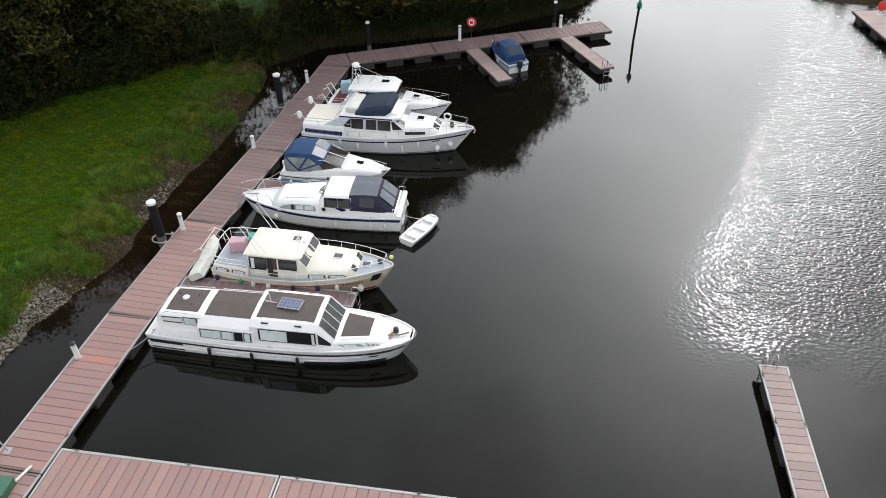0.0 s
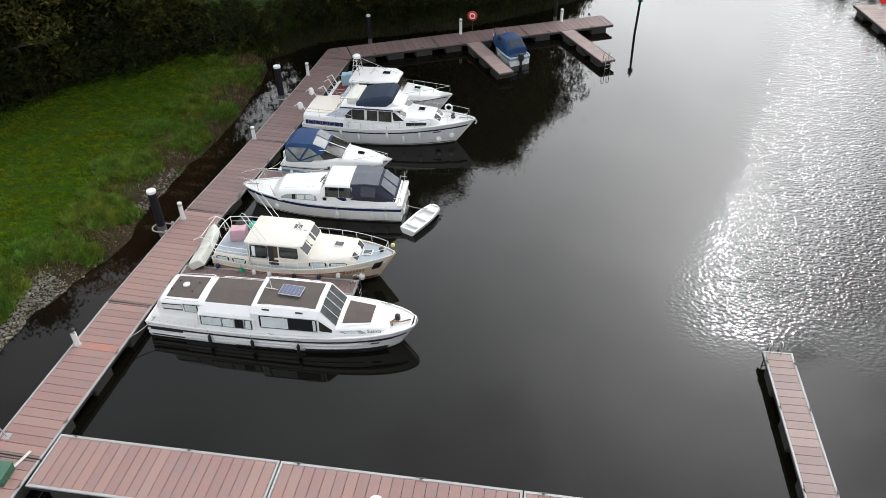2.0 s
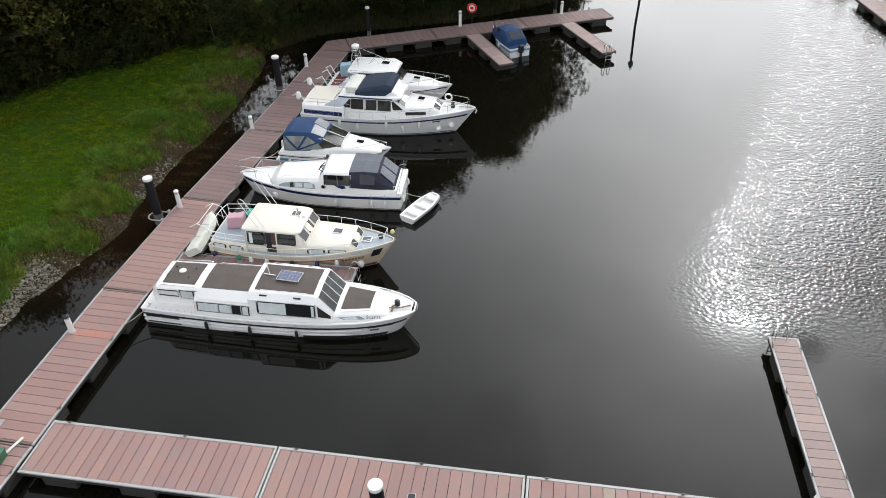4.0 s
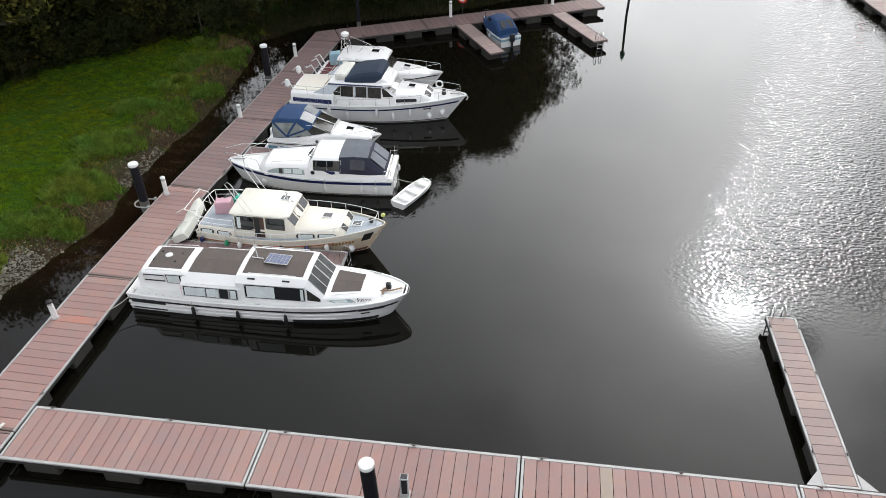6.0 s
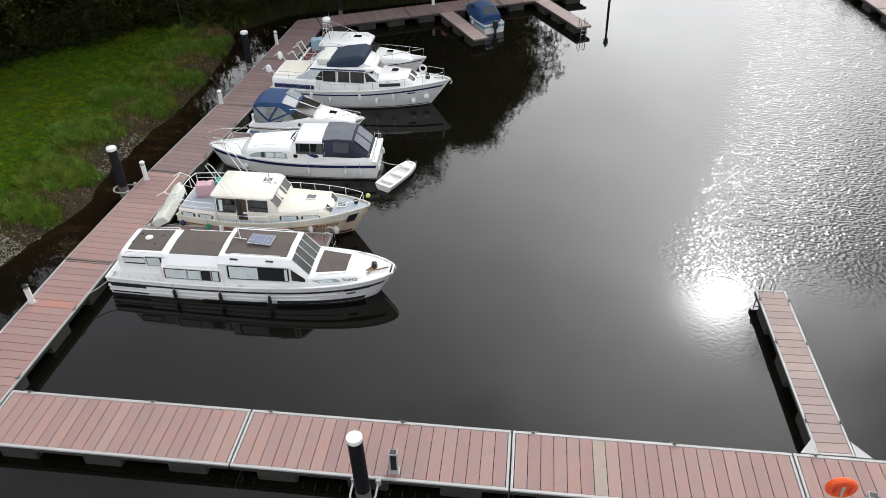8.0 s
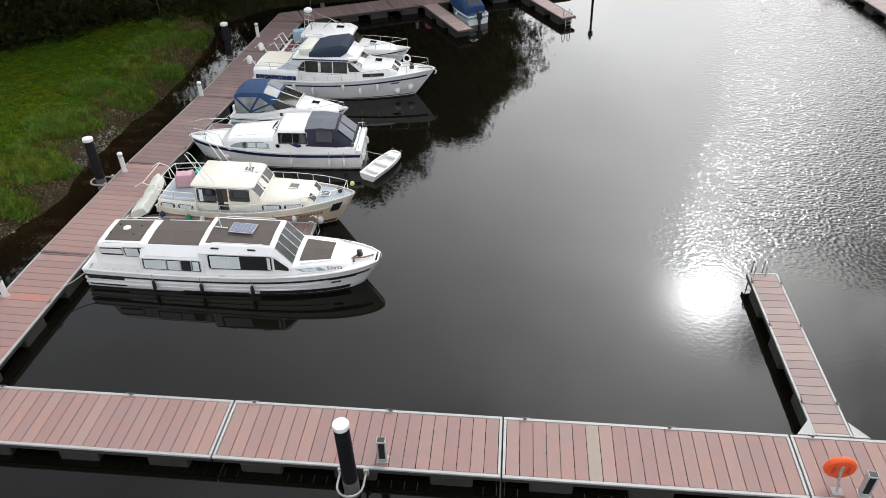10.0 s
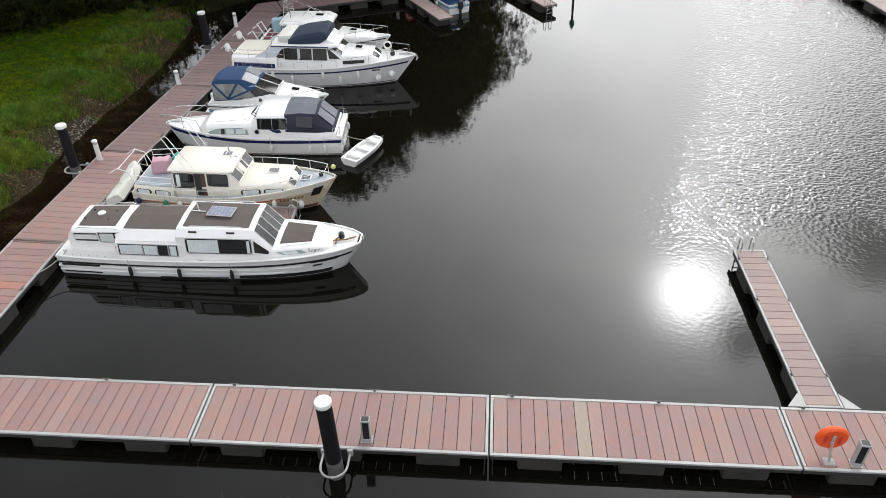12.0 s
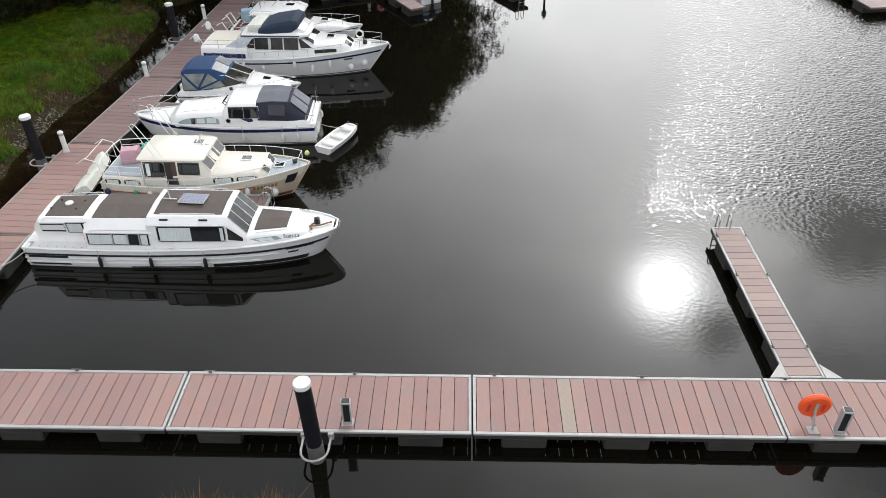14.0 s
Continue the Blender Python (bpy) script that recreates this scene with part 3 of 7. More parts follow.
def ground_height(px, py):
    d = shore_distance(px, py) + 0.16 * np.sin(px * 0.9 + py * 0.5) * np.sin(py * 0.7) + 0.1 * np.sin(px * 2.3) * np.sin(py * 2.9 + 1)
    land = 1.05 * (1 - np.exp(-np.maximum(d, 0) / 1.3)) + 0.012 * np.clip(d, 0, 60)
    bed = -np.minimum(1.8, -np.minimum(d, 0) * 0.55)
    rough = 0.04 * np.sin(px * 1.7 + 0.6 * py) * np.sin(py * 1.3 - 0.4 * px)
    return np.where(d > 0, land, bed) + rough * (d > 0.2)


def far_steps(lo, hi, step, edge):
    near = np.arange(lo, hi + step / 2, step)
    out, s = [], step
    v = hi
    while v < edge:
        s *= 1.35
        v += s
        out.append(v)
    back, s, v = [], step, lo
    while v > -edge:
        s *= 1.35
        v -= s
        back.append(v)
    return np.concatenate((back[::-1], near, out))


gx, gy = far_steps(-38, 46, 0.5, 1800), far_steps(-14, 64, 0.5, 1800)
GX, GY = np.meshgrid(gx, gy)
GZ = ground_height(GX, GY)
nx, ny = len(gx), len(gy)
gverts = np.stack((GX.ravel(), GY.ravel(), GZ.ravel()), 1)
gi = (np.arange(ny - 1)[:, None] * nx + np.arange(nx - 1)[None, :]).ravel()
gfaces = np.stack((gi, gi + 1, gi + nx + 1, gi + nx), 1)
gme = mesh_from("ground", gverts.tolist(), gfaces.tolist(), GROUND)
gme.polygons.foreach_set("use_smooth", [True] * len(gme.polygons))
ground = tagged(new("ground", gme), "mown grass bank with muddy river edge", "ground", kind="structure")

bm = bmesh.new()
bmesh.ops.create_grid(bm, x_segments=1, y_segments=1, size=0.5, matrix=Matrix.LocRotScale((15, 140, WATER_LEVEL), None, (200, 560, 1)))
water = tagged(part("water", bm, WATER, smooth=0), "dark still river water with wind ripples", "water", kind="structure")

# ---- pontoons ----
DECK = 0.55
BOARD_MESHES = {}


def board_mesh(length, width, mat):
    key = (round(length, 2), round(width, 2), mat.name)
    if key not in BOARD_MESHES:
        bm = bmesh.new()
        box(bm, -width / 2, width / 2, -length / 2, length / 2, -0.04, 0.0, 0.008)
        me = bpy.data.meshes.new("board")
        bm.to_mesh(me)
        bm.free()
        me.materials.append(mat)
        BOARD_MESHES[key] = me
    return BOARD_MESHES[key]


def cleat(parent, x, y, turn=0.0):
    bm = bmesh.new()
    box(bm, -0.05, 0.05, -0.025, 0.025, 0.0, 0.06, 0.01)
    tube(bm, [(-0.16, 0, 0.085), (-0.06, 0, 0.07), (0.06, 0, 0.07), (0.16, 0, 0.085)], 0.02)
    ob = part("cleat", bm, PEWTER, parent)
    ob.matrix_local = pose(x, y, DECK + 0.012, 0, 0, turn)


def pontoon(name, p0, p1, width, mat, label, group, pitch=0.418, edge=0.11, floats=3, cleats=(), float_out=0.03, rail=None, ends=None, fresh=()):
    """One floating pontoon section from p0 to p1 along its middle line."""
    a, c = Vector((*p0, 0)), Vector((*p1, 0))
    d = c - a
    length = d.length - 0.05
    ang = math.degrees(math.atan2(d.y, d.x))
    ob = thing(name, label, "pontoon", pose(a.x, a.y, 0, 0, 0, ang), group)
    x0, x1, h = 0.025, 0.025 + length, width / 2
    for s in (-1, 1):
        bm = bmesh.new()
        box(bm, x0, x1, min(s * h, s * (h - edge)), max(s * h, s * (h - edge)), DECK - 0.065, DECK + 0.012, 0.012)
        part("side_rail", bm, rail or GALV, ob, "weathered timber edge rail" if rail else "weathered galvanised steel edge rail")
        # dark band below the thin pale lip of the rail
        bm = bmesh.new()
        box(bm, x0 + 0.01, x1 - 0.01, min(s * (h - 0.015), s * (h - 0.07)), max(s * (h - 0.015), s * (h - 0.07)), DECK - 0.21, DECK - 0.067, 0.006)
        part("fascia", bm, DARKSTEEL, ob, "dark band under the edge rail")
    for xa in ((x0, x0 + 0.09), (x1 - 0.09, x1)):
        bm = bmesh.new()
        box(bm, xa[0], xa[1], -h + edge + 0.003, h - edge - 0.003, DECK - 0.12, DECK + 0.01, 0.01)
        part("end_rail", bm, ends or rail or GALV, ob)
    bm = bmesh.new()
    for k in (-0.55, 0.0, 0.55):
        box(bm, x0 + 0.1, x1 - 0.1, k * h - 0.05, k * h + 0.05, DECK - 0.22, DECK - 0.055)
    part("subframe", bm, DARKSTEEL, ob)
    for k in range(floats):
        xm = x0 + length * (k + 0.5) / floats
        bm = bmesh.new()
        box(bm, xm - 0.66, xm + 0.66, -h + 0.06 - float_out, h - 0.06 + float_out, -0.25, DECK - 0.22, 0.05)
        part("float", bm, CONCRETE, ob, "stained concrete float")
    inner = x1 - x0 - 0.2
    count = max(1, round(inner / pitch))
    step = inner / count
    me = board_mesh(width - 2 * edge - 0.012, step - 0.017, mat)
    new_me = board_mesh(width - 2 * edge - 0.012, step - 0.017, BOARDBLOND if mat is BOARD and floats == 3 and width > 2.35 else BOARDNEW)
    for k in range(count):
        share("board", new_me if k in fresh else me, ob, pose(x0 + 0.1 + (k + 0.5) * step, 0, DECK + 0.001 * (k % 3), 0.05 * ((k * 7) % 3 - 1), 0, 0))
    for x, s in cleats:
        cleat(ob, x, s * (h - edge / 2))
    return ob


FRONT = "front walkway pontoon sections"
LFRONT = "front floating pontoon with reddish hardwood boards and steel edges"
front_c = ((0.7, 1), (5.3, 1))
for x0, x1 in ((-8.88, 0.0), (0.0, 9.0), (9.0, 18.02), (18.02, 27.0), (27.0, 36.0)):
    pontoon("pontoon", (x0, -1.185), (x1, -1.185), 2.37, BOARD, LFRONT, FRONT, floats=3, cleats=front_c, fresh=(6,) if x0 == 9.0 else ())
LEFTN = [(-10.3, -8.0), (-10.1, -1.2), (-9.86, 7.5), (-9.4, 15.2), (-8.6, 23.2), (-8.1, 30.3), (-7.75, 36.1)]
for a, c in zip(LEFTN, LEFTN[1:]):
    pontoon("pontoon", a, c, 2.3, BOARD if a[1] < 10 else BOARDFAR, "long floating pontoon walkway with weathered reddish boards", "bank side walkway pontoon sections", edge=0.09 if a[1] < 5 else 0.06, floats=3, cleats=((1.8, -1), (5.6, -1)), rail=None if a[1] < 5 else RAILGREY, ends=EDGEWOOD, fresh=(13,) if a[1] == -1.2 else ())
FARN = [(-7.0, 37.47), (-0.75, 40.35), (6.1, 43.5), (12.95, 46.65)]
for a, c in zip(FARN, FARN[1:]):
    pontoon("pontoon", a, c, 2.25, BOARDFAR, "far floating pontoon walkway with weathered brown boards", "far walkway pontoon sections", floats=3, cleats=((1.8, -1), (5.6, -1)), rail=EDGEWOOD)
FING = "mooring fingers"
LF = "narrow mooring finger pontoon with pale hardwood boards"
finger_r = pontoon("finger_pontoon", (19.4, 0.02), (19.24, 8.38), 1.22, BOARDPALE, LF, FING, pitch=0.4, edge=0.09, cleats=((1.4, 1), (1.4, -1), (5.2, 1), (5.2, -1), (7.7, 1), (7.7, -1)))
finger_a = pontoon("finger_pontoon", (-8.5, 10.05), (0.4, 10.05), 1.1, BOARDFAR, "mooring finger pontoon between two cabin cruisers", FING, pitch=0.4, edge=0.09, cleats=((1.4, 1), (5, -1)))
finger_b = pontoon("finger_pontoon", (-7.75, 19.3), (-2.0, 19.0), 1.05, BOARDFAR, "short mooring finger pontoon beside a sports cruiser", FING, pitch=0.4, edge=0.09)
finger_2 = pontoon("finger_pontoon", (2.25, 40.65), (5.45, 35.1), 1.2, BOARDPALE, "mooring finger pontoon beside a blue-covered boat", FING, pitch=0.4, edge=0.06, rail=EDGEWOOD)
finger_3 = pontoon("finger_pontoon", (9.6, 44.0), (12.85, 38.15), 1.2, BOARDPALE, LF, FING, pitch=0.4, edge=0.06, rail=EDGEWOOD)
pontoon("pontoon", (35.15, 52.9), (36.4, 44.0), 2.3, BOARDPALE, "floating pontoon below the opposite bank", "opposite bank pontoon sections", floats=3, rail=EDGEWOOD)
pontoon("pontoon", (36.4, 44.0), (37.6, 35.2), 2.3, BOARDPALE, "floating pontoon below the opposite bank", "opposite bank pontoon sections", floats=3, rail=EDGEWOOD)

# ---- boats: shared parts ----


def hull_form(length, beam, fore_h, aft_h, rake=0.8, full=0.45, tr=0.9, flare=0.16, draft=0.4, fine=2.2, dip=0.0, blunt=1.0):
    """The hull's surface as a function of u (stern to bow), h (-1 keel, 0 water, 1 gunwale) and side."""
    def half(u):
        if u < full:
            return beam / 2 * (tr + (1 - tr) * math.sin(math.pi / 2 * u / full))
        return beam / 2 * max(0.015, 1 - ((u - full) / (1 - full)) ** fine) ** blunt

    def point(u, h, side, out=0.0):
        sheer = aft_h + (fore_h - aft_h) * u ** 2.2 - dip * math.sin(math.pi * u)
        w = half(u)
        if h >= 0:
            w *= 1 - flare * (1 - h) * (0.35 + 1.6 * u * u)
            x = u * (length - rake) + rake * u ** 5 * h
            z = sheer * h
        else:
            w *= (1 - flare * (0.35 + 1.6 * u * u)) * math.sqrt(max(0.0, 1 - h * h)) * 0.97
            x = u * (length - rake) + 0.5 * rake * u ** 5 * h
            z = draft * h
        return Vector((x, side * (max(w, 0.012) + out), z))

    return point


def hull_part(hp, mat, parent, label, n=30):
    bm = bmesh.new()
    levels = [1, 0.72, 0.4, 0.15, 0, -0.4, -0.8, -1]
    us = [1 - (1 - i / n) ** 1.25 for i in range(n + 1)]
    rows = []
    for u in us:
        loop = [hp(u, h, -1) for h in levels] + [hp(u, h, 1) for h in levels[-2::-1]]
        rows.append([bm.verts.new(p) for p in loop])
    for a, c in zip(rows, rows[1:]):
        for k in range(len(a) - 1):
            bm.faces.new((a[k], a[k + 1], c[k + 1], c[k]))
    bm.faces.new(rows[0])
    bm.faces.new(rows[-1][::-1])
    bmesh.ops.recalc_face_normals(bm, faces=bm.faces)
    return part("hull", bm, mat, parent, label)


def hull_band(hp, name, mat, parent, h0, h1, u0=0.0, u1=0.985, out=0.012, label="", n=28, sides=(-1, 1), stern=True):
    """A stripe or rubbing strake standing proud of the hull."""
    if len(sides) == 2 and not stern:
        return [hull_band(hp, name, mat, parent, h0, h1, u0, u1, out, label, n, (s,), stern) for s in sides]
    bm = bmesh.new()
    for s in sides:
        rows = []
        for i in range(n + 1):
            u = u0 + (u1 - u0) * (1 - (1 - i / n) ** 1.3)
            rows.append([bm.verts.new(p) for p in (hp(u, h0, s, 0), hp(u, h0, s, out), hp(u, h1, s, out), hp(u, h1, s, 0))])
        for a, c in zip(rows, rows[1:]):
            for k in range(4):
                f = (a[k], a[(k + 1) % 4], c[(k + 1) % 4], c[k])
                bm.faces.new(f if s < 0 else f[::-1])
        bm.faces.new(rows[0] if s > 0 else rows[0][::-1])
        bm.faces.new(rows[-1][::-1] if s > 0 else rows[-1])
    if stern and u0 == 0.0:
        a, c = hp(0, h0, -1, out), hp(0, h1, 1, out)
        box(bm, -out, 0.0, a.y, c.y, min(a.z, c.z), max(a.z, c.z))
    return part(name, bm, mat, parent, label)


def deck_part(hp, mat, parent, label="", u0=0.0, u1=0.985, drop=0.03, inset=0.05, camber=0.04, n=24, name="deck"):
    bm = bmesh.new()
    rows = []
    for i in range(n + 1):
        u = u0 + (u1 - u0) * i / n
        a, c = hp(u, 1, -1, -inset), hp(u, 1, 1, -inset)
        rows.append([bm.verts.new(a.lerp(c, k / 6) + Vector((0, 0, camber * (1 - abs(k / 3 - 1) ** 2) - drop))) for k in range(7)])
    for a, c in zip(rows, rows[1:]):
        for k in range(6):
            bm.faces.new((a[k], a[k + 1], c[k + 1], c[k])[::-1])
    bmesh.ops.recalc_face_normals(bm, faces=bm.faces)
    made = part(name, bm, mat, parent, label)
    return made


def toe_rail(hp, mat, parent, name="gunwale", r=0.035, label=""):
    bm = bmesh.new()
    pts = [hp(i / 30, 1, -1, -0.01) for i in range(30)] + [hp(0.992, 1, -1), hp(0.992, 1, 1)] + [hp(1 - i / 30, 1, 1, -0.01) for i in range(1, 31)]
    tube(bm, pts, r, 6, closed=True)
    return part(name, bm, mat, parent, label)


def loft(stations):
    """A closed form lofted through (x, [(half width, height), ...]) sections, listed from the bottom up to the middle line."""
    bm = bmesh.new()
    rows = []
    for x, prof in stations:
        rows.append([bm.verts.new((x, -y, z)) for y, z in prof] + [bm.verts.new((x, y, z)) for y, z in prof[::-1] if y > 0.001])
    for a, c in zip(rows, rows[1:]):
        for k in range(len(a) - 1):
            bm.faces.new((a[k], c[k], c[k + 1], a[k + 1]))
    bm.faces.new(rows[0])
    bm.faces.new(rows[-1][::-1])
    bmesh.ops.recalc_face_normals(bm, faces=bm.faces)
    return bm


def rounded(bm, r=0.04, seg=2, sharp=25.0):
    edges = [e for e in bm.edges if len(e.link_faces) == 2 and e.calc_face_angle(0) > radians(sharp)]
    bmesh.ops.bevel(bm, geom=edges, offset=r, segments=seg, affect="EDGES", profile=0.6, clamp_overlap=True)
    return bm


def face_on(a, c, k, side):
    """The four corners of strip k between two sections, on one side, seen from outside."""
    (xa, pa), (xc, pc) = a, c
    lo_a, lo_c, hi_c, hi_a = (Vector((xa, side * pa[k][0], pa[k][1])), Vector((xc, side * pc[k][0], pc[k][1])),
                              Vector((xc, side * pc[k + 1][0], pc[k + 1][1])), Vector((xa, side * pa[k + 1][0], pa[k + 1][1])))
    return (lo_a, lo_c, hi_c, hi_a) if side < 0 else (lo_c, lo_a, hi_a, hi_c)


def window(parent, q, s0, s1, t0, t1, mat=None, frame_mat=None, corner=0.05, frame_w=0.03, hang=None, panes=1, name="window"):
    """A framed window on a cabin face; hang lists (from, to) shares of its width hung with curtains."""
    mat = mat or GLASS
    bm = bmesh.new()
    quad_pane(bm, q, s0, s1, t0, t1, 0.012, 0.02, corner)
    w = part(name, bm, mat, parent)
    if frame_mat:
        bm = bmesh.new()
        quad_ring(bm, q, s0, s1, t0, t1, frame_w, 0.022, 0.026)
        for k in range(1, panes):
            m = s0 + (s1 - s0) * k / panes
            half = frame_w / 2 / (Vector(q[1]) - Vector(q[0])).length
            quad_pane(bm, q, m - half, m + half, t0, t1, 0.024, 0.02)
        part("frame", bm, frame_mat, w)
    for a, c in hang or ():
        bm = bmesh.new()
        curtain(bm, q, s0 + (s1 - s0) * a, s0 + (s1 - s0) * c, t0 + (t1 - t0) * 0.06, t1 - (t1 - t0) * 0.06, max(2, int((c - a) * (s1 - s0) * (Vector(q[1]) - Vector(q[0])).length / 0.13)))
        part("curtain", bm, CURTAIN, w, "pale gathered net curtain")
    return w


def poly_pane(parent, corners, name, mat, thick=0.03, label="", curtain_share=None):
    """A flat pane of any outline, given by its corners in space, wound as seen from outside."""
    ring = [Vector(c) for c in corners]
    nrm = Vector((0, 0, 0))
    for a, c in zip(ring, ring[1:] + ring[:1]):
        nrm += a.cross(c)
    nrm.normalize()
    bm = bmesh.new()
    top = [bm.verts.new(p + nrm * 0.012) for p in ring]
    low = [bm.verts.new(p - nrm * thick) for p in ring]
    bm.faces.new(top)
    bm.faces.new(low[::-1])
    for i in range(len(top)):
        bm.faces.new((low[i], low[(i + 1) % len(top)], top[(i + 1) % len(top)], top[i]))
    return part(name, bm, mat, parent, label)


def on_face(q, pts):
    """Points given as shares along and up a four-cornered face."""
    a, b, c, d = q
    return [a.lerp(b, s).lerp(d.lerp(c, s), t) for s, t in pts]


def fender(parent, x, y, top, mat=None, length=0.5, r=0.1, rope=0.35):
    bm = bmesh.new()
    prof = [(0.02, 0), (r * 0.7, 0.03), (r, 0.1), (r, length - 0.12), (r * 0.7, length - 0.04), (0.03, length)]
    lathe(bm, prof, 10, pose(x, y, top - length))
    ob = part("fender", bm, mat or WHITEPLASTIC, parent)
    bm = bmesh.new()
    tube(bm, [(x, y, top - 0.02), (x, y * 0.985, top + rope)], 0.012, 5)
    part("rope", bm, ROPE, ob)
    return ob


def ball_fender(parent, x, y, z, r=0.17, mat=None):
    bm = bmesh.new()
    bmesh.ops.create_uvsphere(bm, u_segments=14, v_segments=9, radius=r, matrix=pose(x, y, z) @ Matrix.Diagonal((1, 1, 1.12, 1)))
    tube(bm, [(x, y, z + r), (x, y, z + r + 0.08)], 0.03)
    ob = part("fender", bm, mat or WHITEPLASTIC, parent, "round fender")
    bm = bmesh.new()
    tube(bm, [(x, y, z + r), (x, y * 0.9, z + r + 0.45)], 0.012, 5)
    part("rope", bm, ROPE, ob)


def hull_rail(hp, parent, u0, u1, height, posts, inset=0.1, mat=None, r=0.015, sides=(-1, 1), mid=False, pulpit=False, rise=0.0):
    """A guard rail on stanchions along the deck edge."""
    mat = mat or STEEL

    def at(u, s, k=1.0):
        p = hp(u, 1, s, -inset)
        p.z += (height + rise * (u - u0) / (u1 - u0)) * k
        return p

    if pulpit:
        line = [at(u0 + (u1 - u0) * i / 14, -1) for i in range(15)] + [at(u1 - (u1 - u0) * i / 14, 1) for i in range(15)]
        lines = [line]
    else:
        lines = [[at(u0 + (u1 - u0) * i / 14, s) for i in range(15)] for s in sides]
    for line in lines:
        bm = bmesh.new()
        tube(bm, line, r)
        part("guard_rail", bm, mat, parent)
    if mid:
        for s in sides:
            bm = bmesh.new()
            tube(bm, [at(u0 + (u1 - u0) * i / 14, s, 0.52) for i in range(15)], r * 0.6, 5)
            part("guard_wire", bm, mat, parent)
    for s in sides:
        for k in range(posts):
            u = u0 + (u1 - u0) * k / max(1, posts - 1)
            bm = bmesh.new()
            tube(bm, [at(u, s, -0.05), at(u, s, 1.0)], r * 0.85)
            part("stanchion", bm, mat, parent)


def bars_on(parent, q, s0, s1, t0, t1, count, mat, name="lettering"):
    """Unreadable writing as a row of plain bars."""
    bm = bmesh.new()
    for k in range(count):
        a = s0 + (s1 - s0) * (k + 0.12) / count
        c = s0 + (s1 - s0) * (k + 0.85) / count
        quad_pane(bm, q, a, c, t0, t1, 0.008, 0.012)
    return part(name, bm, mat, parent)


def name_on(parent, q, s0, t0, width, words, mat):
    """A boat's name set flat on a cabin face, starting at a share along and up it."""
    q = [Vector(v) for v in q]
    along_, up = (q[1] - q[0]).normalized(), (q[3] - q[0]).normalized()
    out = along_.cross(up).normalized()
    up = out.cross(along_)
    text = bpy.data.curves.new("lettering", "FONT")
    text.body, text.extrude, text.resolution_u = words, 0.004, 2
    tmp = new("lettering", text)
    bpy.context.view_layer.update()
    me = bpy.data.meshes.new_from_object(tmp.evaluated_get(bpy.context.evaluated_depsgraph_get()))
    bpy.data.objects.remove(tmp)
    k = width / max(v.co.x for v in me.vertices)
    at = q[0].lerp(q[1], s0).lerp(q[3].lerp(q[2], s0), t0) + out * 0.03
    me.transform(Matrix(((*(along_ * 1.0),), (*up,), (*out,))).transposed().to_4x4() @ Matrix.Scale(k, 4))
    me.transform(Matrix.Translation(at))
    me.materials.append(mat)
    ob = new("lettering", me)
    ob.parent = parent
    ob["label"] = "dark painted boat name"
    return ob


def hatch(parent, x, y, z, w, d, slope=0.0, mat=None, turn=0.0):
    bm = bmesh.new()
    box(bm, -w / 2, w / 2, -d / 2, d / 2, 0, 0.05, 0.015)
    ob = part("hatch", bm, mat or GELCOAT, parent)
    ob.matrix_local = pose(x, y, z, 0, slope, turn)
    bm = bmesh.new()
    box(bm, -w / 2 + 0.05, w / 2 - 0.05, -d / 2 + 0.05, d / 2 - 0.05, 0.05, 0.062, 0.004)
    part("hatch_pane", bm, GLASS, ob)
    return ob


def pad_on(parent, q, s0, s1, t0, t1, mat, name="deck_pad", off=0.012, label=""):
    bm = bmesh.new()
    quad_pane(bm, q, s0, s1, t0, t1, off, 0.02, 0.04)
    return part(name, bm, mat, parent, label)


def top_face(a, c, k, full=True):
    """Strip k across the whole roof between two sections: starboard edge to port edge."""
    (xa, pa), (xc, pc) = a, c
    return (Vector((xa, -pa[k][0], pa[k][1])), Vector((xc, -pc[k][0], pc[k][1])), Vector((xc, pc[k][0], pc[k][1])), Vector((xa, pa[k][0], pa[k][1])))


def roof_pad(parent, a, c, k, s0, s1, t0, mat, name="roof_pad", off=0.02, label=""):
    """A non-slip pad over both slopes of a cambered roof."""
    bm = bmesh.new()
    for s in (-1, 1):
        u0, u1 = (s0, s1) if s < 0 else (1 - s1, 1 - s0)
        quad_pane(bm, face_on(a, c, k, s), u0, u1, t0, 1.0, off, 0.02)
    return part(name, bm, mat, parent, label)


def grab_rail(parent, pts, r=0.014, mat=None, name="grab_rail"):
    bm = bmesh.new()
    tube(bm, pts, r, 6)
    return part(name, bm, mat or STEEL, parent)


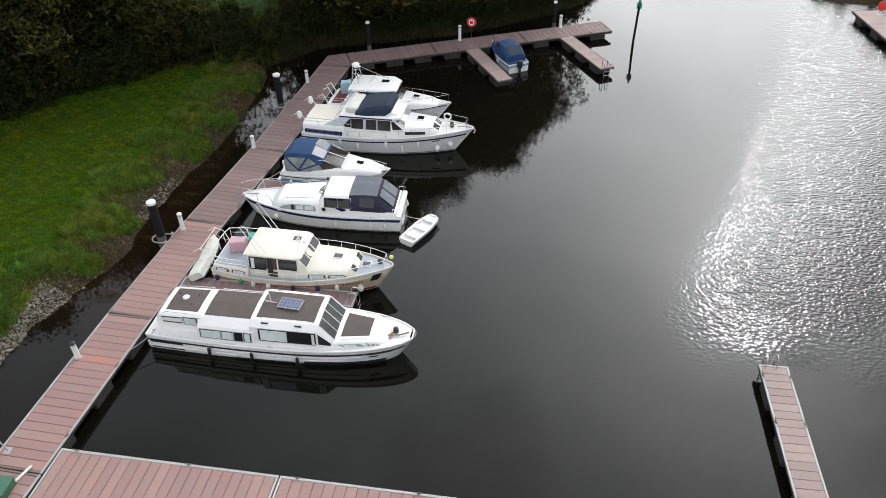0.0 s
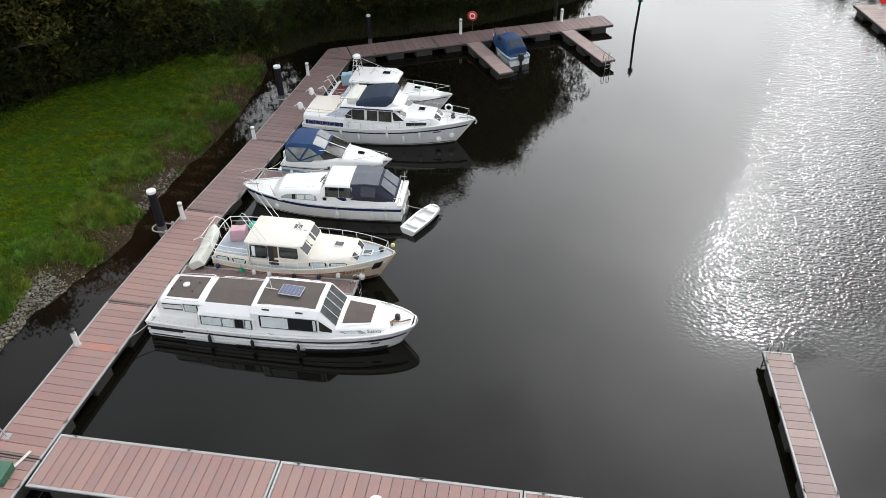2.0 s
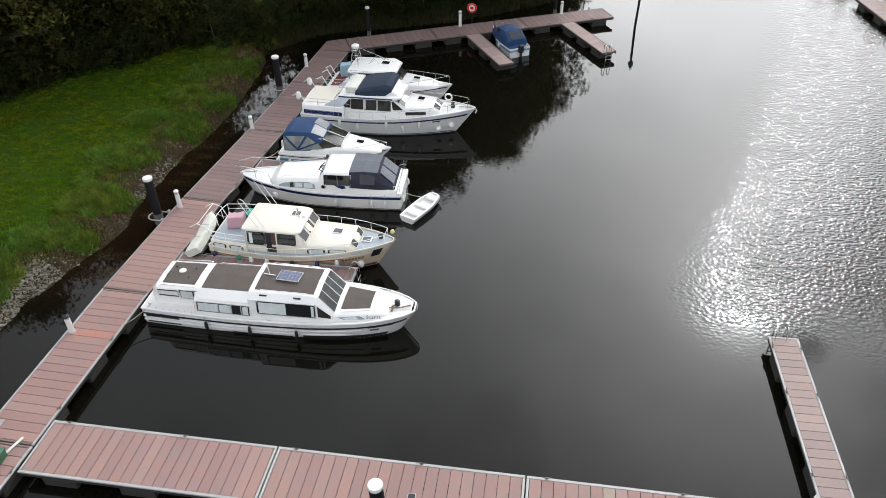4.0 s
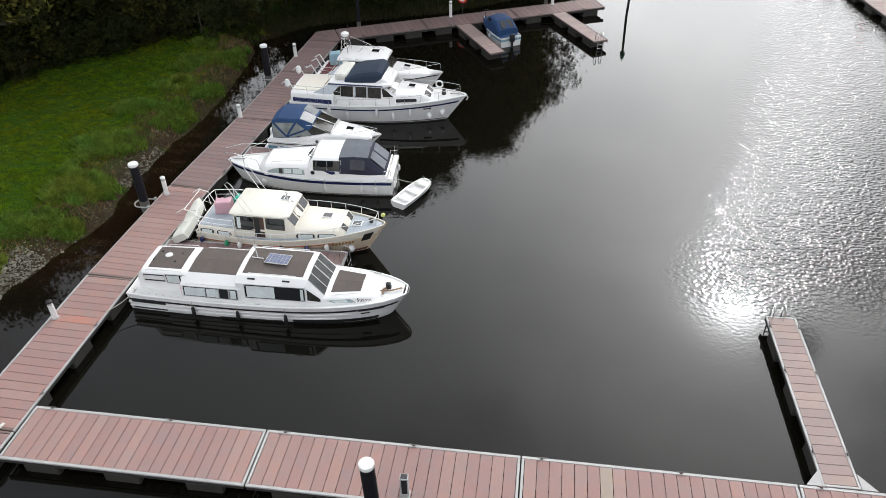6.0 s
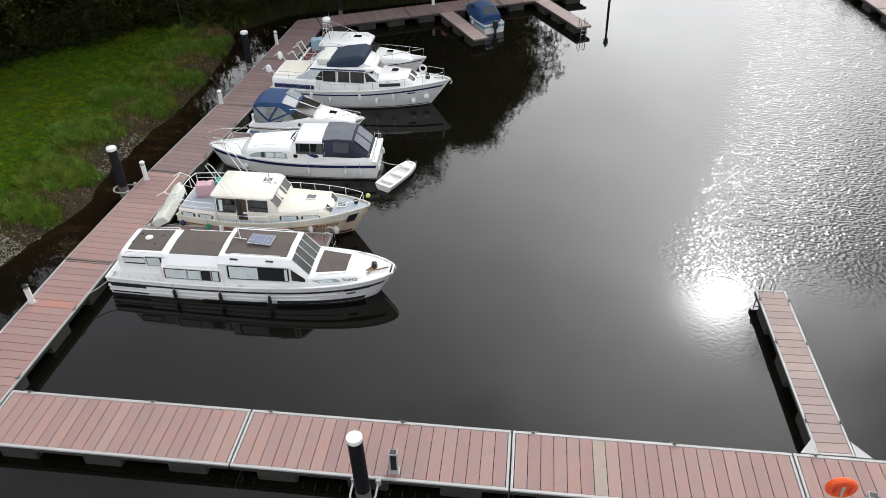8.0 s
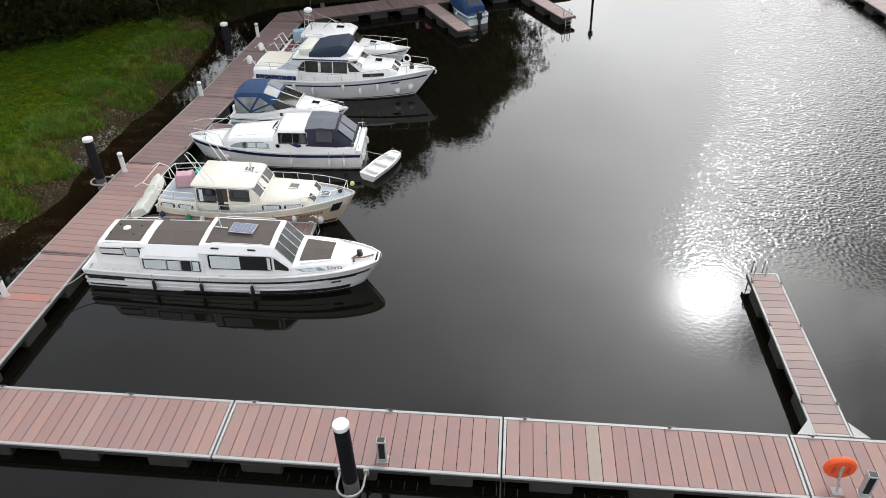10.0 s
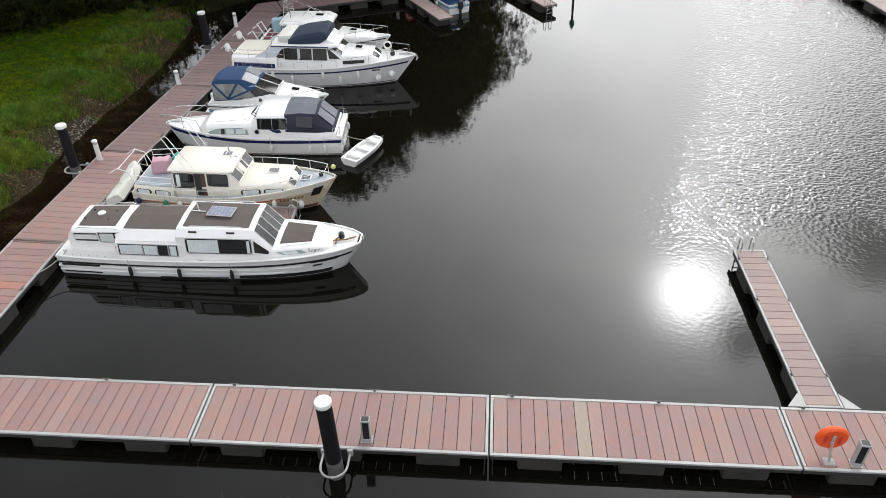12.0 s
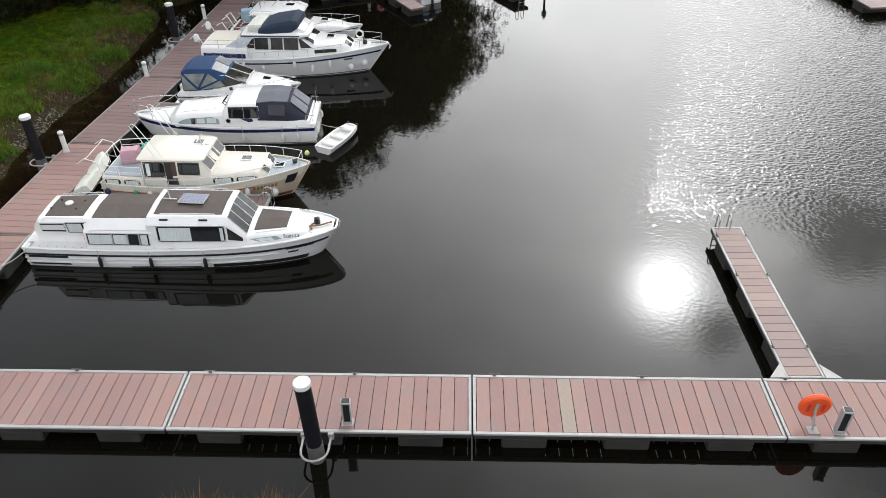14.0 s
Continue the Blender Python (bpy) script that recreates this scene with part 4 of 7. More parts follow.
# ---- the long white hire cruiser ----
def hire_cruiser():
    ob = thing("cabin_cruiser", "long white hire cabin cruiser with brown roof pads", "boat", pose(-8.3, 7.5, 0, 0, 0, -0.3), "moored boats")
    hp = hull_form(12.15, 3.05, 1.22, 0.86, rake=0.75, full=0.5, tr=0.9, flare=0.14, fine=2.9, dip=0.03, blunt=0.54)
    hull_part(hp, GELCOAT, ob, "white moulded hull")
    hull_band(hp, "rubbing_strake", BLACK, ob, 0.66, 0.74, out=0.035, label="black rubber rubbing strake")
    hull_band(hp, "hull_ridge", GELCOAT, ob, 0.44, 0.5, u1=0.85, out=0.03)
    hull_band(hp, "hull_ridge", GELCOAT, ob, 0.2, 0.27, u1=0.8, out=0.028)
    hull_band(hp, "boot_top", BLACK, ob, 0.0, 0.17, u0=0.64, u1=0.95, out=0.014, stern=False)
    hull_band(hp, "boot_top", BLACK, ob, 0.0, 0.06, u0=0.36, u1=0.6, out=0.014, stern=False)
    for h0, h1 in ((0.5, 0.62), (0.1, 0.2)):
        hull_band(hp, "stern_panel", BLACK, ob, h0, h1, u0=0.012, u1=0.15, out=0.02, stern=False)
    hull_band(hp, "registration_panel", BLACK, ob, 0.6, 0.7, u0=0.87, u1=0.95, out=0.012, stern=False)
    hull_band(hp, "hull_vent", BLACK, ob, 0.42, 0.5, u0=0.88, u1=0.91, out=0.012, stern=False)
    deck_part(hp, DECKWHITE, ob, "white side deck with moss stains", drop=0.015)
    toe_rail(hp, GELCOAT, ob, r=0.045)
    # aft cabin
    a0 = (0.7, [(0.9, 0.86), (0.93, 1.3), (0.97, 1.8), (0.78, 1.9), (0, 1.93)])
    a1 = (2.75, [(0.92, 0.86), (0.95, 1.3), (0.99, 1.85), (0.82, 1.96), (0, 1.99)])
    a00 = (0.42, [(0.86, 0.86), (0.87, 1.2), (0.86, 1.45), (0.72, 1.55), (0, 1.6)])
    part("aft_cabin", rounded(loft([a00, a0, a1]), 0.05), GELCOAT, ob)
    roof_pad(ob, a0, a1, 3, 0.12, 0.86, 0.1, BROWNPAD, label="brown non-slip roof pad")
    for s in (-1, 1):
        q = face_on(a0, a1, 1, s)
        window(ob, q, 0.04, 0.5, 0.12, 0.88, BLACK, GELCOAT, 0.02) if s < 0 else window(ob, q, 0.05, 0.95, 0.1, 0.9, GLASS, GELCOAT)
        if s < 0:
            bm = bmesh.new()
            quad_pane(bm, q, 0.05, 0.49, 0.3, 0.74, 0.03, 0.02)
            part("window_blind", bm, WHITEPLASTIC, ob)
            window(ob, q, 0.54, 0.94, 0.06, 0.93, GLASS, ALU, 0.03, 0.02, hang=((0.04, 0.74), (0.82, 0.97)))
        grab_rail(ob, [(0.9, s * 0.9, 1.87), (1.0, s * 0.9, 1.94), (2.5, s * 0.93, 1.98), (2.6, s * 0.93, 1.93)])
    bm = bmesh.new()
    lathe(bm, [(0.16, 0), (0.16, 0.04), (0.1, 0.08), (0.03, 0.09)], 14, pose(1.55, 0.1, 1.97))
    part("roof_vent", bm, WHITEPLASTIC, ob)
    for vx, vy in ((1.0, -0.25), (1.15, 0.35), (2.0, -0.3), (2.1, 0.3)):
        bm = bmesh.new()
        box(bm, vx - 0.03, vx + 0.03, vy - 0.03, vy + 0.03, 1.95, 2.02, 0.01)
        part("roof_fitting", bm, BLACK, ob)
    # middle cabin
    m0 = (2.55, [(1.38, 0.84), (1.37, 1.02), (1.3, 1.56), (0.86, 1.92), (0, 1.99)])
    m1 = (5.2, [(1.42, 0.84), (1.4, 1.02), (1.32, 1.58), (0.88, 1.96), (0, 2.03)])
    part("saloon", rounded(loft([m0, m1]), 0.05), GELCOAT, ob)
    roof_pad(ob, m0, m1, 3, 0.1, 0.93, 0.04, BROWNPAD, label="brown non-slip roof pad")
    for s in (-1, 1):
        q = face_on(m0, m1, 1, s)
        window(ob, q, 0.05, 0.95, 0.1, 0.93, GLASS, ALU, 0.03, 0.022, hang=((0.02, 0.4), (0.43, 0.66), (0.87, 0.98)))
        for bar in (0.415, 0.665, 0.85):
            bm = bmesh.new()
            at = 0.05 + 0.9 * bar
            quad_pane(bm, q, at - 0.006, at + 0.006, 0.1, 0.93, 0.06, 0.05)
            part("window_bar", bm, ALU, ob)
        grab_rail(ob, [(2.8, s * 1.28, 1.6), (2.85, s * 1.26, 1.66), (5.0, s * 1.28, 1.68), (5.05, s * 1.29, 1.62)], 0.018, WHITEPLASTIC)
    # wheelhouse
    w0 = (5.02, [(1.38, 0.84), (1.34, 1.16), (1.25, 1.9), (0.98, 2.13), (0, 2.19)])
    w1 = (8.05, [(1.34, 0.86), (1.3, 1.19), (1.21, 1.9), (0.96, 2.13), (0, 2.19)])
    w2 = (8.75, [(1.22, 0.9), (1.18, 1.12), (1.14, 1.2), (0.98, 1.3), (0, 1.38)])
    part("wheelhouse", rounded(loft([w0, w1, w2]), 0.05), GELCOAT, ob)
    roof_pad(ob, w0, w1, 3, 0.08, 0.94, 0.12, BROWNPAD, label="brown non-slip roof pad")
    for s in (-1, 1):
        q = face_on(w0, w1, 1, s)
        window(ob, q, 0.13 if s < 0 else 0.02, 0.98 if s < 0 else 0.87, 0.06, 0.92, GLASS, ALU, 0.12, 0.02, hang=((0.03, 0.5), (0.93, 0.98)), panes=1)
        lay = [(0.05, 0.14), (0.8, 0.2), (0.8, 0.8), (0.05, 0.9)]
        if s > 0:
            lay = [(1 - u, t) for u, t in lay[::-1]]
        poly_pane(ob, on_face(face_on(w1, w2, 1, s), lay), "quarter_window", SMOKED)
        grab_rail(ob, [(5.5, s * 0.95, 2.15), (5.55, s * 0.93, 2.21), (7.6, s * 0.92, 2.21), (7.65, s * 0.93, 2.15)], 0.018, WHITEPLASTIC)
        for gx in (5.7, 7.2):
            bm = bmesh.new()
            box(bm, gx - 0.16, gx + 0.16, s * 1.1 - 0.03, s * 1.1 + 0.03, 2.02, 2.08, 0.01)
            part("roof_clip", bm, BLACK, ob)
        bm = bmesh.new()
        quad_pane(bm, q, 0.03, 0.97, 0.96, 1.0, 0.03, 0.04)
        part("drip_moulding", bm, GELCOAT, ob)
    scr_r = (Vector((8.75, -0.98, 1.3)), Vector((8.75, 0, 1.38)), Vector((8.05, 0, 2.19)), Vector((8.05, -0.96, 2.12)))
    scr_l = (Vector((8.75, 0, 1.38)), Vector((8.75, 0.98, 1.3)), Vector((8.05, 0.96, 2.12)), Vector((8.05, 0, 2.19)))
    for q in (scr_r, scr_l):
        window(ob, q, 0.04, 0.485, 0.05, 0.94, SCREENGLASS, ALU, 0.02, 0.02, name="windscreen")
        window(ob, q, 0.525, 0.97, 0.05, 0.94, SCREENGLASS, ALU, 0.02, 0.02, name="windscreen")
    # solar panel with its lead and mast
    bm = bmesh.new()
    box(bm, -0.52, 0.52, -0.34, 0.34, 0, 0.035, 0.008)
    sp = part("solar_panel", bm, GALV, ob, "blue solar panel")
    sp.matrix_local = pose(6.55, 0.05, 2.26, 0, 0, -4)
    for k in range(3):
        for j in range(6):
            bm = bmesh.new()
            box(bm, -0.48 + j * 0.162, -0.48 + j * 0.162 + 0.15, -0.3 + k * 0.203, -0.3 + k * 0.203 + 0.19, 0.036, 0.04)
            part("solar_cell", bm, SOLAR, sp)
    grab_rail(ob, [(5.35, 0.1, 2.25), (5.9, 0.05, 2.25)], 0.02, WHITEPLASTIC, "cable")
    grab_rail(ob, [(5.62, 0.1, 2.16), (5.55, 0.15, 2.85)], 0.022, WHITEPLASTIC, "mast")
    # coachroof and foredeck
    c0 = (8.7, [(1.22, 0.9), (1.14, 1.26), (1.07, 1.32), (0.9, 1.36), (0, 1.42)])
    c1 = (10.3, [(1.02, 0.98), (0.9, 1.31), (0.8, 1.36), (0.6, 1.39), (0, 1.43)])
    c2 = (11.0, [(0.7, 1.02), (0.6, 1.14), (0.54, 1.2), (0.42, 1.22), (0, 1.24)])
    part("coachroof", rounded(loft([c0, c1, c2]), 0.04), GELCOAT, ob)
    roof_pad(ob, c0, c1, 3, 0.16, 0.93, 0.12, BROWNPAD, "deck_pad", 0.02, "brown non-slip foredeck pad")
    pad_on(ob, (Vector((10.55, -0.42, 1.28)), Vector((10.72, -0.4, 1.25)), Vector((10.72, 0.4, 1.25)), Vector((10.55, 0.42, 1.28))), 0, 1, 0.1, 0.9, BROWNPAD, "step_pad", 0.03)
    for s in (-1, 1):
        q = face_on(c0, c1, 0, s)
        lay = [(0.1, 0.86), (0.3, 0.5), (0.86, 0.52), (0.7, 0.94)]
        inner = [(0.24, 0.82), (0.34, 0.56), (0.66, 0.57), (0.6, 0.88)]
        if s > 0:
            lay, inner = [(1 - u, t) for u, t in lay[::-1]], [(1 - u, t) for u, t in inner[::-1]]
        pane = poly_pane(ob, on_face(q, lay), "fore_window", TINTGLASS)
        poly_pane(pane, [p + Vector((0, s * 0.014, 0.002)) for p in on_face(q, inner)], "curtain", CURTAIN, 0.01)
        name_on(ob, q, 0.88 if s < 0 else -0.3, 0.62, 0.62, "Suanta", LETTERDARK)
        grab_rail(ob, [(9.0, s * 0.94, 1.3), (9.05, s * 0.92, 1.38), (10.2, s * 0.66, 1.4), (10.25, s * 0.65, 1.34)], 0.014, WHITEPLASTIC)
    bm = bmesh.new()
    lathe(bm, [(0.12, 0), (0.13, 0.12), (0.06, 0.16), (0.12, 0.22), (0.05, 0.26)], 12, pose(11.25, 0.05, 1.2))
    part("windlass", bm, BLACK, ob)
    bm = bmesh.new()
    tube(bm, [(10.95, -0.25, 1.26), (11.45, -0.2, 1.28), (11.85, 0, 1.3)], 0.03)
    tube(bm, [(11.1, -0.45, 1.24), (11.05, -0.2, 1.26), (11.2, 0.0, 1.28)], 0.035)
    part("anchor", bm, BRONZE, ob, "rusty stowed anchor")
    bm = bmesh.new()
    tube(bm, [hp(0.995, h, 1, 0.02) * 1.0 for h in (0.05, 0.5, 0.98)], 0.05, 6)
    part("stem_guard", bm, BLACK, ob)
    for x in (3.0, 5.0, 7.1):
        y = hp(x / 11.4, 0.75, -1).y - 0.09
        fender(ob, x, y, 0.6, BLACK, 0.5, 0.075, 0.3)
        fender(ob, x, -y, 0.6, BLACK, 0.5, 0.075, 0.3)
    for x, y in ((0.25, -1.1), (0.25, 1.1), (11.2, -0.55), (5.9, -1.44), (5.9, 1.44)):
        bm = bmesh.new()
        z = 0.9 if x < 9 else 1.1
        tube(bm, [(x - 0.12, y, z + 0.07), (x, y, z + 0.05), (x + 0.12, y, z + 0.07)], 0.018)
        box(bm, x - 0.04, x + 0.04, y - 0.02, y + 0.02, z - 0.05, z + 0.05)
        part("deck_cleat", bm, STEEL, ob)
    for k in range(8):
        bm = bmesh.new()
        x = 0.3 + k * 0.34
        lathe(bm, [(0.025, 0), (0.02, 0.02)], 8, pose(x, -1.25 - 0.015 * k, 0.885))
        part("deck_fitting", bm, PEDGREY, ob)
    grab_rail(ob, [(2.55, -1.3, 0.9), (2.53, -1.24, 1.3), (2.5, -1.12, 1.55)], 0.03, RED, "red_trim")


# ---- the cream steel cruiser ----
def steel_cruiser():
    ob = thing("steel_cruiser", "cream steel motor cruiser with wheelhouse and grey decks", "boat", pose(-7.05, 12.02, 0, 0, 0, -1.6), "moored boats")
    hp = hull_form(9.05, 3.05, 1.48, 0.98, rake=0.9, full=0.45, tr=0.82, flare=0.22, fine=2.3, dip=0.08, blunt=0.74)
    hull_part(hp, CREAMDARK, ob, "cream-tan painted steel hull")
    hull_band(hp, "upper_strake", CREAM, ob, 0.74, 0.97, out=0.008, label="pale cream topside")
    hull_band(hp, "rubbing_strake", CREAM, ob, 0.68, 0.73, out=0.03)
    hull_band(hp, "pinstripe", REDTRIM, ob, 0.6, 0.645, u1=0.8, out=0.012, stern=False)
    hull_band(hp, "waterline_band", OXIDE, ob, 0.0, 0.1, out=0.01, stern=False)
    deck_part(hp, GREYDECK, ob, "grey painted deck", drop=0.06)
    toe_rail(hp, CREAM, ob, r=0.03)
    # raised aft deck with cabin below
    a0 = (0.12, [(1.2, 0.9), (1.2, 1.2), (1.16, 1.3), (0.0, 1.33)])
    a1 = (2.0, [(1.38, 0.86), (1.36, 1.2), (1.32, 1.3), (0.0, 1.33)])
    part("aft_cabin", rounded(loft([a0, a1]), 0.03), CREAM, ob)
    pad_on(ob, top_face(a0, a1, 2), 0.04, 1.0, 0.03, 0.97, GREYDECK, "aft_deck", 0.04, "grey painted raised aft deck")
    for s in (-1, 1):
        q = face_on(a0, a1, 0, s)
        for sa in ((0.06, 0.44), (0.52, 0.92)):
            window(ob, q, sa[0], sa[1], 0.2, 0.96, BLACK, None, 0.13, hang=((0.12, 0.88),))
        pts = [(0.1, s * 1.15, 1.83), (1.0, s * 1.3, 1.83), (2.0, s * 1.33, 1.83)]
        grab_rail(ob, pts, 0.02, WHITEPLASTIC, "guard_rail")
        grab_rail(ob, [(x, y, 1.56) for x, y, _ in pts], 0.012, WHITEPLASTIC, "guard_wire")
        for x, y, z in pts:
            grab_rail(ob, [(x, y, 1.3), (x, y, z)], 0.018, WHITEPLASTIC, "stanchion")
    grab_rail(ob, [(0.1, -1.15, 1.83), (-0.02, -0.6, 1.83), (-0.02, 0.6, 1.83), (0.1, 1.15, 1.83)], 0.02, WHITEPLASTIC, "guard_rail")
    for y in (-0.6, 0.0, 0.6):
        grab_rail(ob, [(0.02, y, 1.3), (-0.02, y, 1.83)], 0.018, WHITEPLASTIC, "stanchion")
    # wheelhouse
    w0 = (2.0, [(1.22, 0.9), (1.2, 1.32), (1.1, 2.02), (1.06, 2.06), (0, 2.1)])
    w1 = (4.55, [(1.22, 0.92), (1.2, 1.32), (1.08, 2.02), (1.04, 2.06), (0, 2.1)])
    w2 = (4.95, [(1.18, 0.95), (1.14, 1.32), (1.1, 1.45), (1.04, 1.5), (0, 1.58)])
    part("wheelhouse", rounded(loft([w0, w1, w2]), 0.03), CREAM, ob)
    r0 = (1.82, [(1.13, 2.06), (1.15, 2.1), (1.03, 2.16), (0, 2.2)])
    r1 = (4.4, [(1.15, 2.06), (1.17, 2.1), (1.05, 2.16), (0, 2.21)])
    r2 = (4.72, [(1.0, 2.06), (1.0, 2.09), (0.9, 2.13), (0, 2.17)])
    part("wheelhouse_roof", rounded(loft([r0, r1, r2]), 0.04), CREAM, ob, "cream painted wheelhouse roof")
    for s in (-1, 1):
        q = face_on(w0, w1, 1, s)
        def sp(a, c):
            return (a, c) if s < 0 else (1 - c, 1 - a)
        window(ob, q, *sp(0.03, 0.37), 0.0, 0.92, GLASS, BLACK, 0.14, 0.02, hang=((0.1, 0.3),))
        window(ob, q, *sp(0.62, 0.97), 0.18, 0.92, GLASS, BLACK, 0.08, 0.02)
        bm = bmesh.new()
        qd = face_on((2.0, [(1.225, 0.96), (1.12, 2.0)]), (4.55, [(1.225, 0.96), (1.1, 2.0)]), 0, s)
        quad_pane(bm, qd, *sp(0.385, 0.58), 0.0, 1.0, 0.012, 0.02)
        d = part("door", bm, TEAK, ob, "dark open wheelhouse doorway")
        # black pane painted in for the unlit interior behind the open door
        bm = bmesh.new()
        quad_pane(bm, qd, *sp(0.4, 0.5), 0.04, 0.96, 0.022, 0.02, 0.03)
        part("doorway_dark_pane", bm, BLACK, d)
    for ya, yb in ((-1.06, -0.4), (-0.36, 0.36), (0.4, 1.06)):
        q = (Vector((4.95, ya, 1.55)), Vector((4.95, yb, 1.55)), Vector((4.55, yb, 2.07)), Vector((4.55, ya, 2.07)))
        window(ob, q, 0.05, 0.95, 0.08, 0.88, GLASS, CREAM, 0.03, name="windscreen")
    hatch(ob, 4.1, 0.35, 2.19, 0.5, 0.42)
    bm = bmesh.new()
    lathe(bm, [(0.09, 0), (0.1, 0.06), (0.05, 0.1)], 12, pose(4.5, 0.2, 2.17))
    part("searchlight", bm, WHITEPLASTIC, ob)
    grab_rail(ob, [(4.35, 0.0, 2.19), (4.3, 0.0, 2.8)], 0.025, STEEL, "mast")
    grab_rail(ob, [(4.3, -0.35, 2.6), (4.3, 0.35, 2.6)], 0.02, STEEL, "mast_spreader")
    # fore cabin
    f0 = (4.85, [(1.18, 0.92), (1.15, 1.26), (1.08, 1.4), (0.94, 1.46), (0, 1.54)])
    f1 = (7.0, [(1.0, 1.0), (0.96, 1.34), (0.89, 1.46), (0.75, 1.52), (0, 1.6)])
    f2 = (7.3, [(0.8, 1.05), (0.76, 1.16), (0.72, 1.2), (0.66, 1.22), (0, 1.26)])
    part("fore_cabin", rounded(loft([f0, f1, f2]), 0.04), CREAM, ob)
    for s in (-1, 1):
        q = face_on(f0, f1, 0, s)
        for sa in ((0.06, 0.47), (0.53, 0.94)):
            window(ob, q, sa[0], sa[1], 0.25, 0.98, BLACK, None, 0.12, hang=((0.1, 0.9),))
    for ya, yb in ((-0.66, -0.24), (-0.2, 0.2), (0.24, 0.66)):
        q = (Vector((7.3, ya, 1.23)), Vector((7.3, yb, 1.23)), Vector((7.0, yb * 1.1, 1.55)), Vector((7.0, ya * 1.1, 1.55)))
        window(ob, q, 0.05, 0.95, 0.08, 0.9, SMOKED, CREAM, 0.05, name="fore_window")
    hatch(ob, 6.2, 0.1, 1.57, 0.52, 0.42)
    hatch(ob, 7.65, 0.0, 1.32, 0.5, 0.42, -4)
    bm = bmesh.new()
    lathe(bm, [(0.1, 0), (0.1, 0.14), (0.14, 0.16), (0.05, 0.2)], 10, pose(8.3, 0.15, 1.38))
    part("windlass", bm, DARKSTEEL, ob)
    hull_rail(hp, ob, 0.55, 0.965, 0.42, 6, 0.06, WHITEPLASTIC, 0.015, pulpit=True, rise=0.05)
    hull_rail(hp, ob, 0.22, 0.55, 0.36, 5, 0.06, WHITEPLASTIC, 0.014)
    bm = bmesh.new()
    bmesh.ops.create_uvsphere(bm, u_segments=10, v_segments=7, radius=0.11, matrix=pose(8.95, -0.05, 1.98))
    part("bow_light", bm, paint("yellow_lamp", (0.6, 0.62, 0.2), 0.5), ob)
    hull_band(hp, "anchor_pocket", BLACK, ob, 0.5, 0.82, u0=0.93, u1=0.968, out=0.04, stern=False)
    qn = (hp(0.79, 0.46, -1, 0.02), hp(0.9, 0.46, -1, 0.02), hp(0.9, 0.61, -1, 0.02), hp(0.79, 0.61, -1, 0.02))
    bars_on(ob, qn, 0, 1, 0.1, 0.9, 7, GOLD)
    for x, m, ball in ((0.3, NAVYPAINT, 0), (1.6, GREEN, 0), (2.25, None, 0), (3.05, None, 0), (4.3, BLACK, 0), (5.5, NAVYPAINT, 0), (6.4, None, 0), (7.45, None, 1)):
        u = x / 8.1
        y = hp(u, 0.6, -1).y
        if ball:
            ball_fender(ob, x, y - 0.16, 0.35)
        else:
            fender(ob, x, y - 0.15, 0.8, m, 0.42, 0.11, 0.4)
    # dinghy davits of bent tube over the stern
    for y in (-0.95, 0.85):
        grab_rail(ob, [(0.15, y, 1.2), (-0.1, y, 1.85), (-0.55, y, 2.0), (-0.95, y, 1.75)], 0.021, WHITEPLASTIC, "davit")
    grab_rail(ob, [(-0.5, -0.95, 2.0), (-0.5, 0.85, 2.0)], 0.018, WHITEPLASTIC, "davit_bar")
    # hoops of bent tube raked aft on the roof
    for y in (-0.97, 0.95):
        grab_rail(ob, [(2.93, y, 2.15), (2.12, y, 3.62), (1.98, y, 3.7), (1.84, y, 3.6), (2.6, y, 2.15)], 0.016, WHITEPLASTIC, "roof_hoop")
    return ob


def covered_dinghy():
    ob = thing("covered_dinghy", "dinghy under a grubby pale cover, hung at the steel cruiser's stern", "dinghy", pose(-7.78, 11.95, 0.62, -28, 0, 95), "")
    bm = bmesh.new()
    rows = []
    n = 18
    for i in range(n + 1):
        u = i / n
        w = 0.42 * (1 - max(0, (u - 0.45) / 0.55) ** 2.4) * (0.86 + 0.14 * min(1, u * 4)) + 0.03
        hgt = 0.38 + 0.05 * math.sin(u * 9) + 0.03 * math.sin(u * 23)
        rows.append([bm.verts.new((-1.65 + 3.3 * u, w * math.sin(a) * 1.0, 0.05 + hgt * math.cos(a) ** 0.2 if math.cos(a) > 0 else 0.05)) for a in [(-1 + k / 5) * math.pi / 2 for k in range(11)]])
    for a, c in zip(rows, rows[1:]):
        for k in range(10):
            bm.faces.new((a[k], c[k], c[k + 1], a[k + 1]))
        bm.faces.new((a[10], c[10], c[0], a[0]))
    bm.faces.new(rows[0])
    bm.faces.new(rows[-1][::-1])
    bmesh.ops.recalc_face_normals(bm, faces=bm.faces)
    part("cover", bm, PALETARP, ob, "grubby pale canvas cover")
    bm = bmesh.new()
    tube(bm, [(-1.65, -0.4, 0.03), (0.0, -0.46, 0.03), (1.0, -0.36, 0.03), (1.68, 0.0, 0.03), (1.0, 0.36, 0.03), (0.0, 0.46, 0.03), (-1.65, 0.4, 0.03)], 0.035, 6, True)
    part("gunwale", bm, BLACK, ob)
    for x in (-0.7, 0.3):
        bm = bmesh.new()
        tube(bm, [(x, -0.46, 0.05), (x, -0.34, 0.4), (x, 0, 0.55), (x, 0.34, 0.4), (x, 0.46, 0.05)], 0.012, 5)
        part("lashing", bm, ROPE, ob)


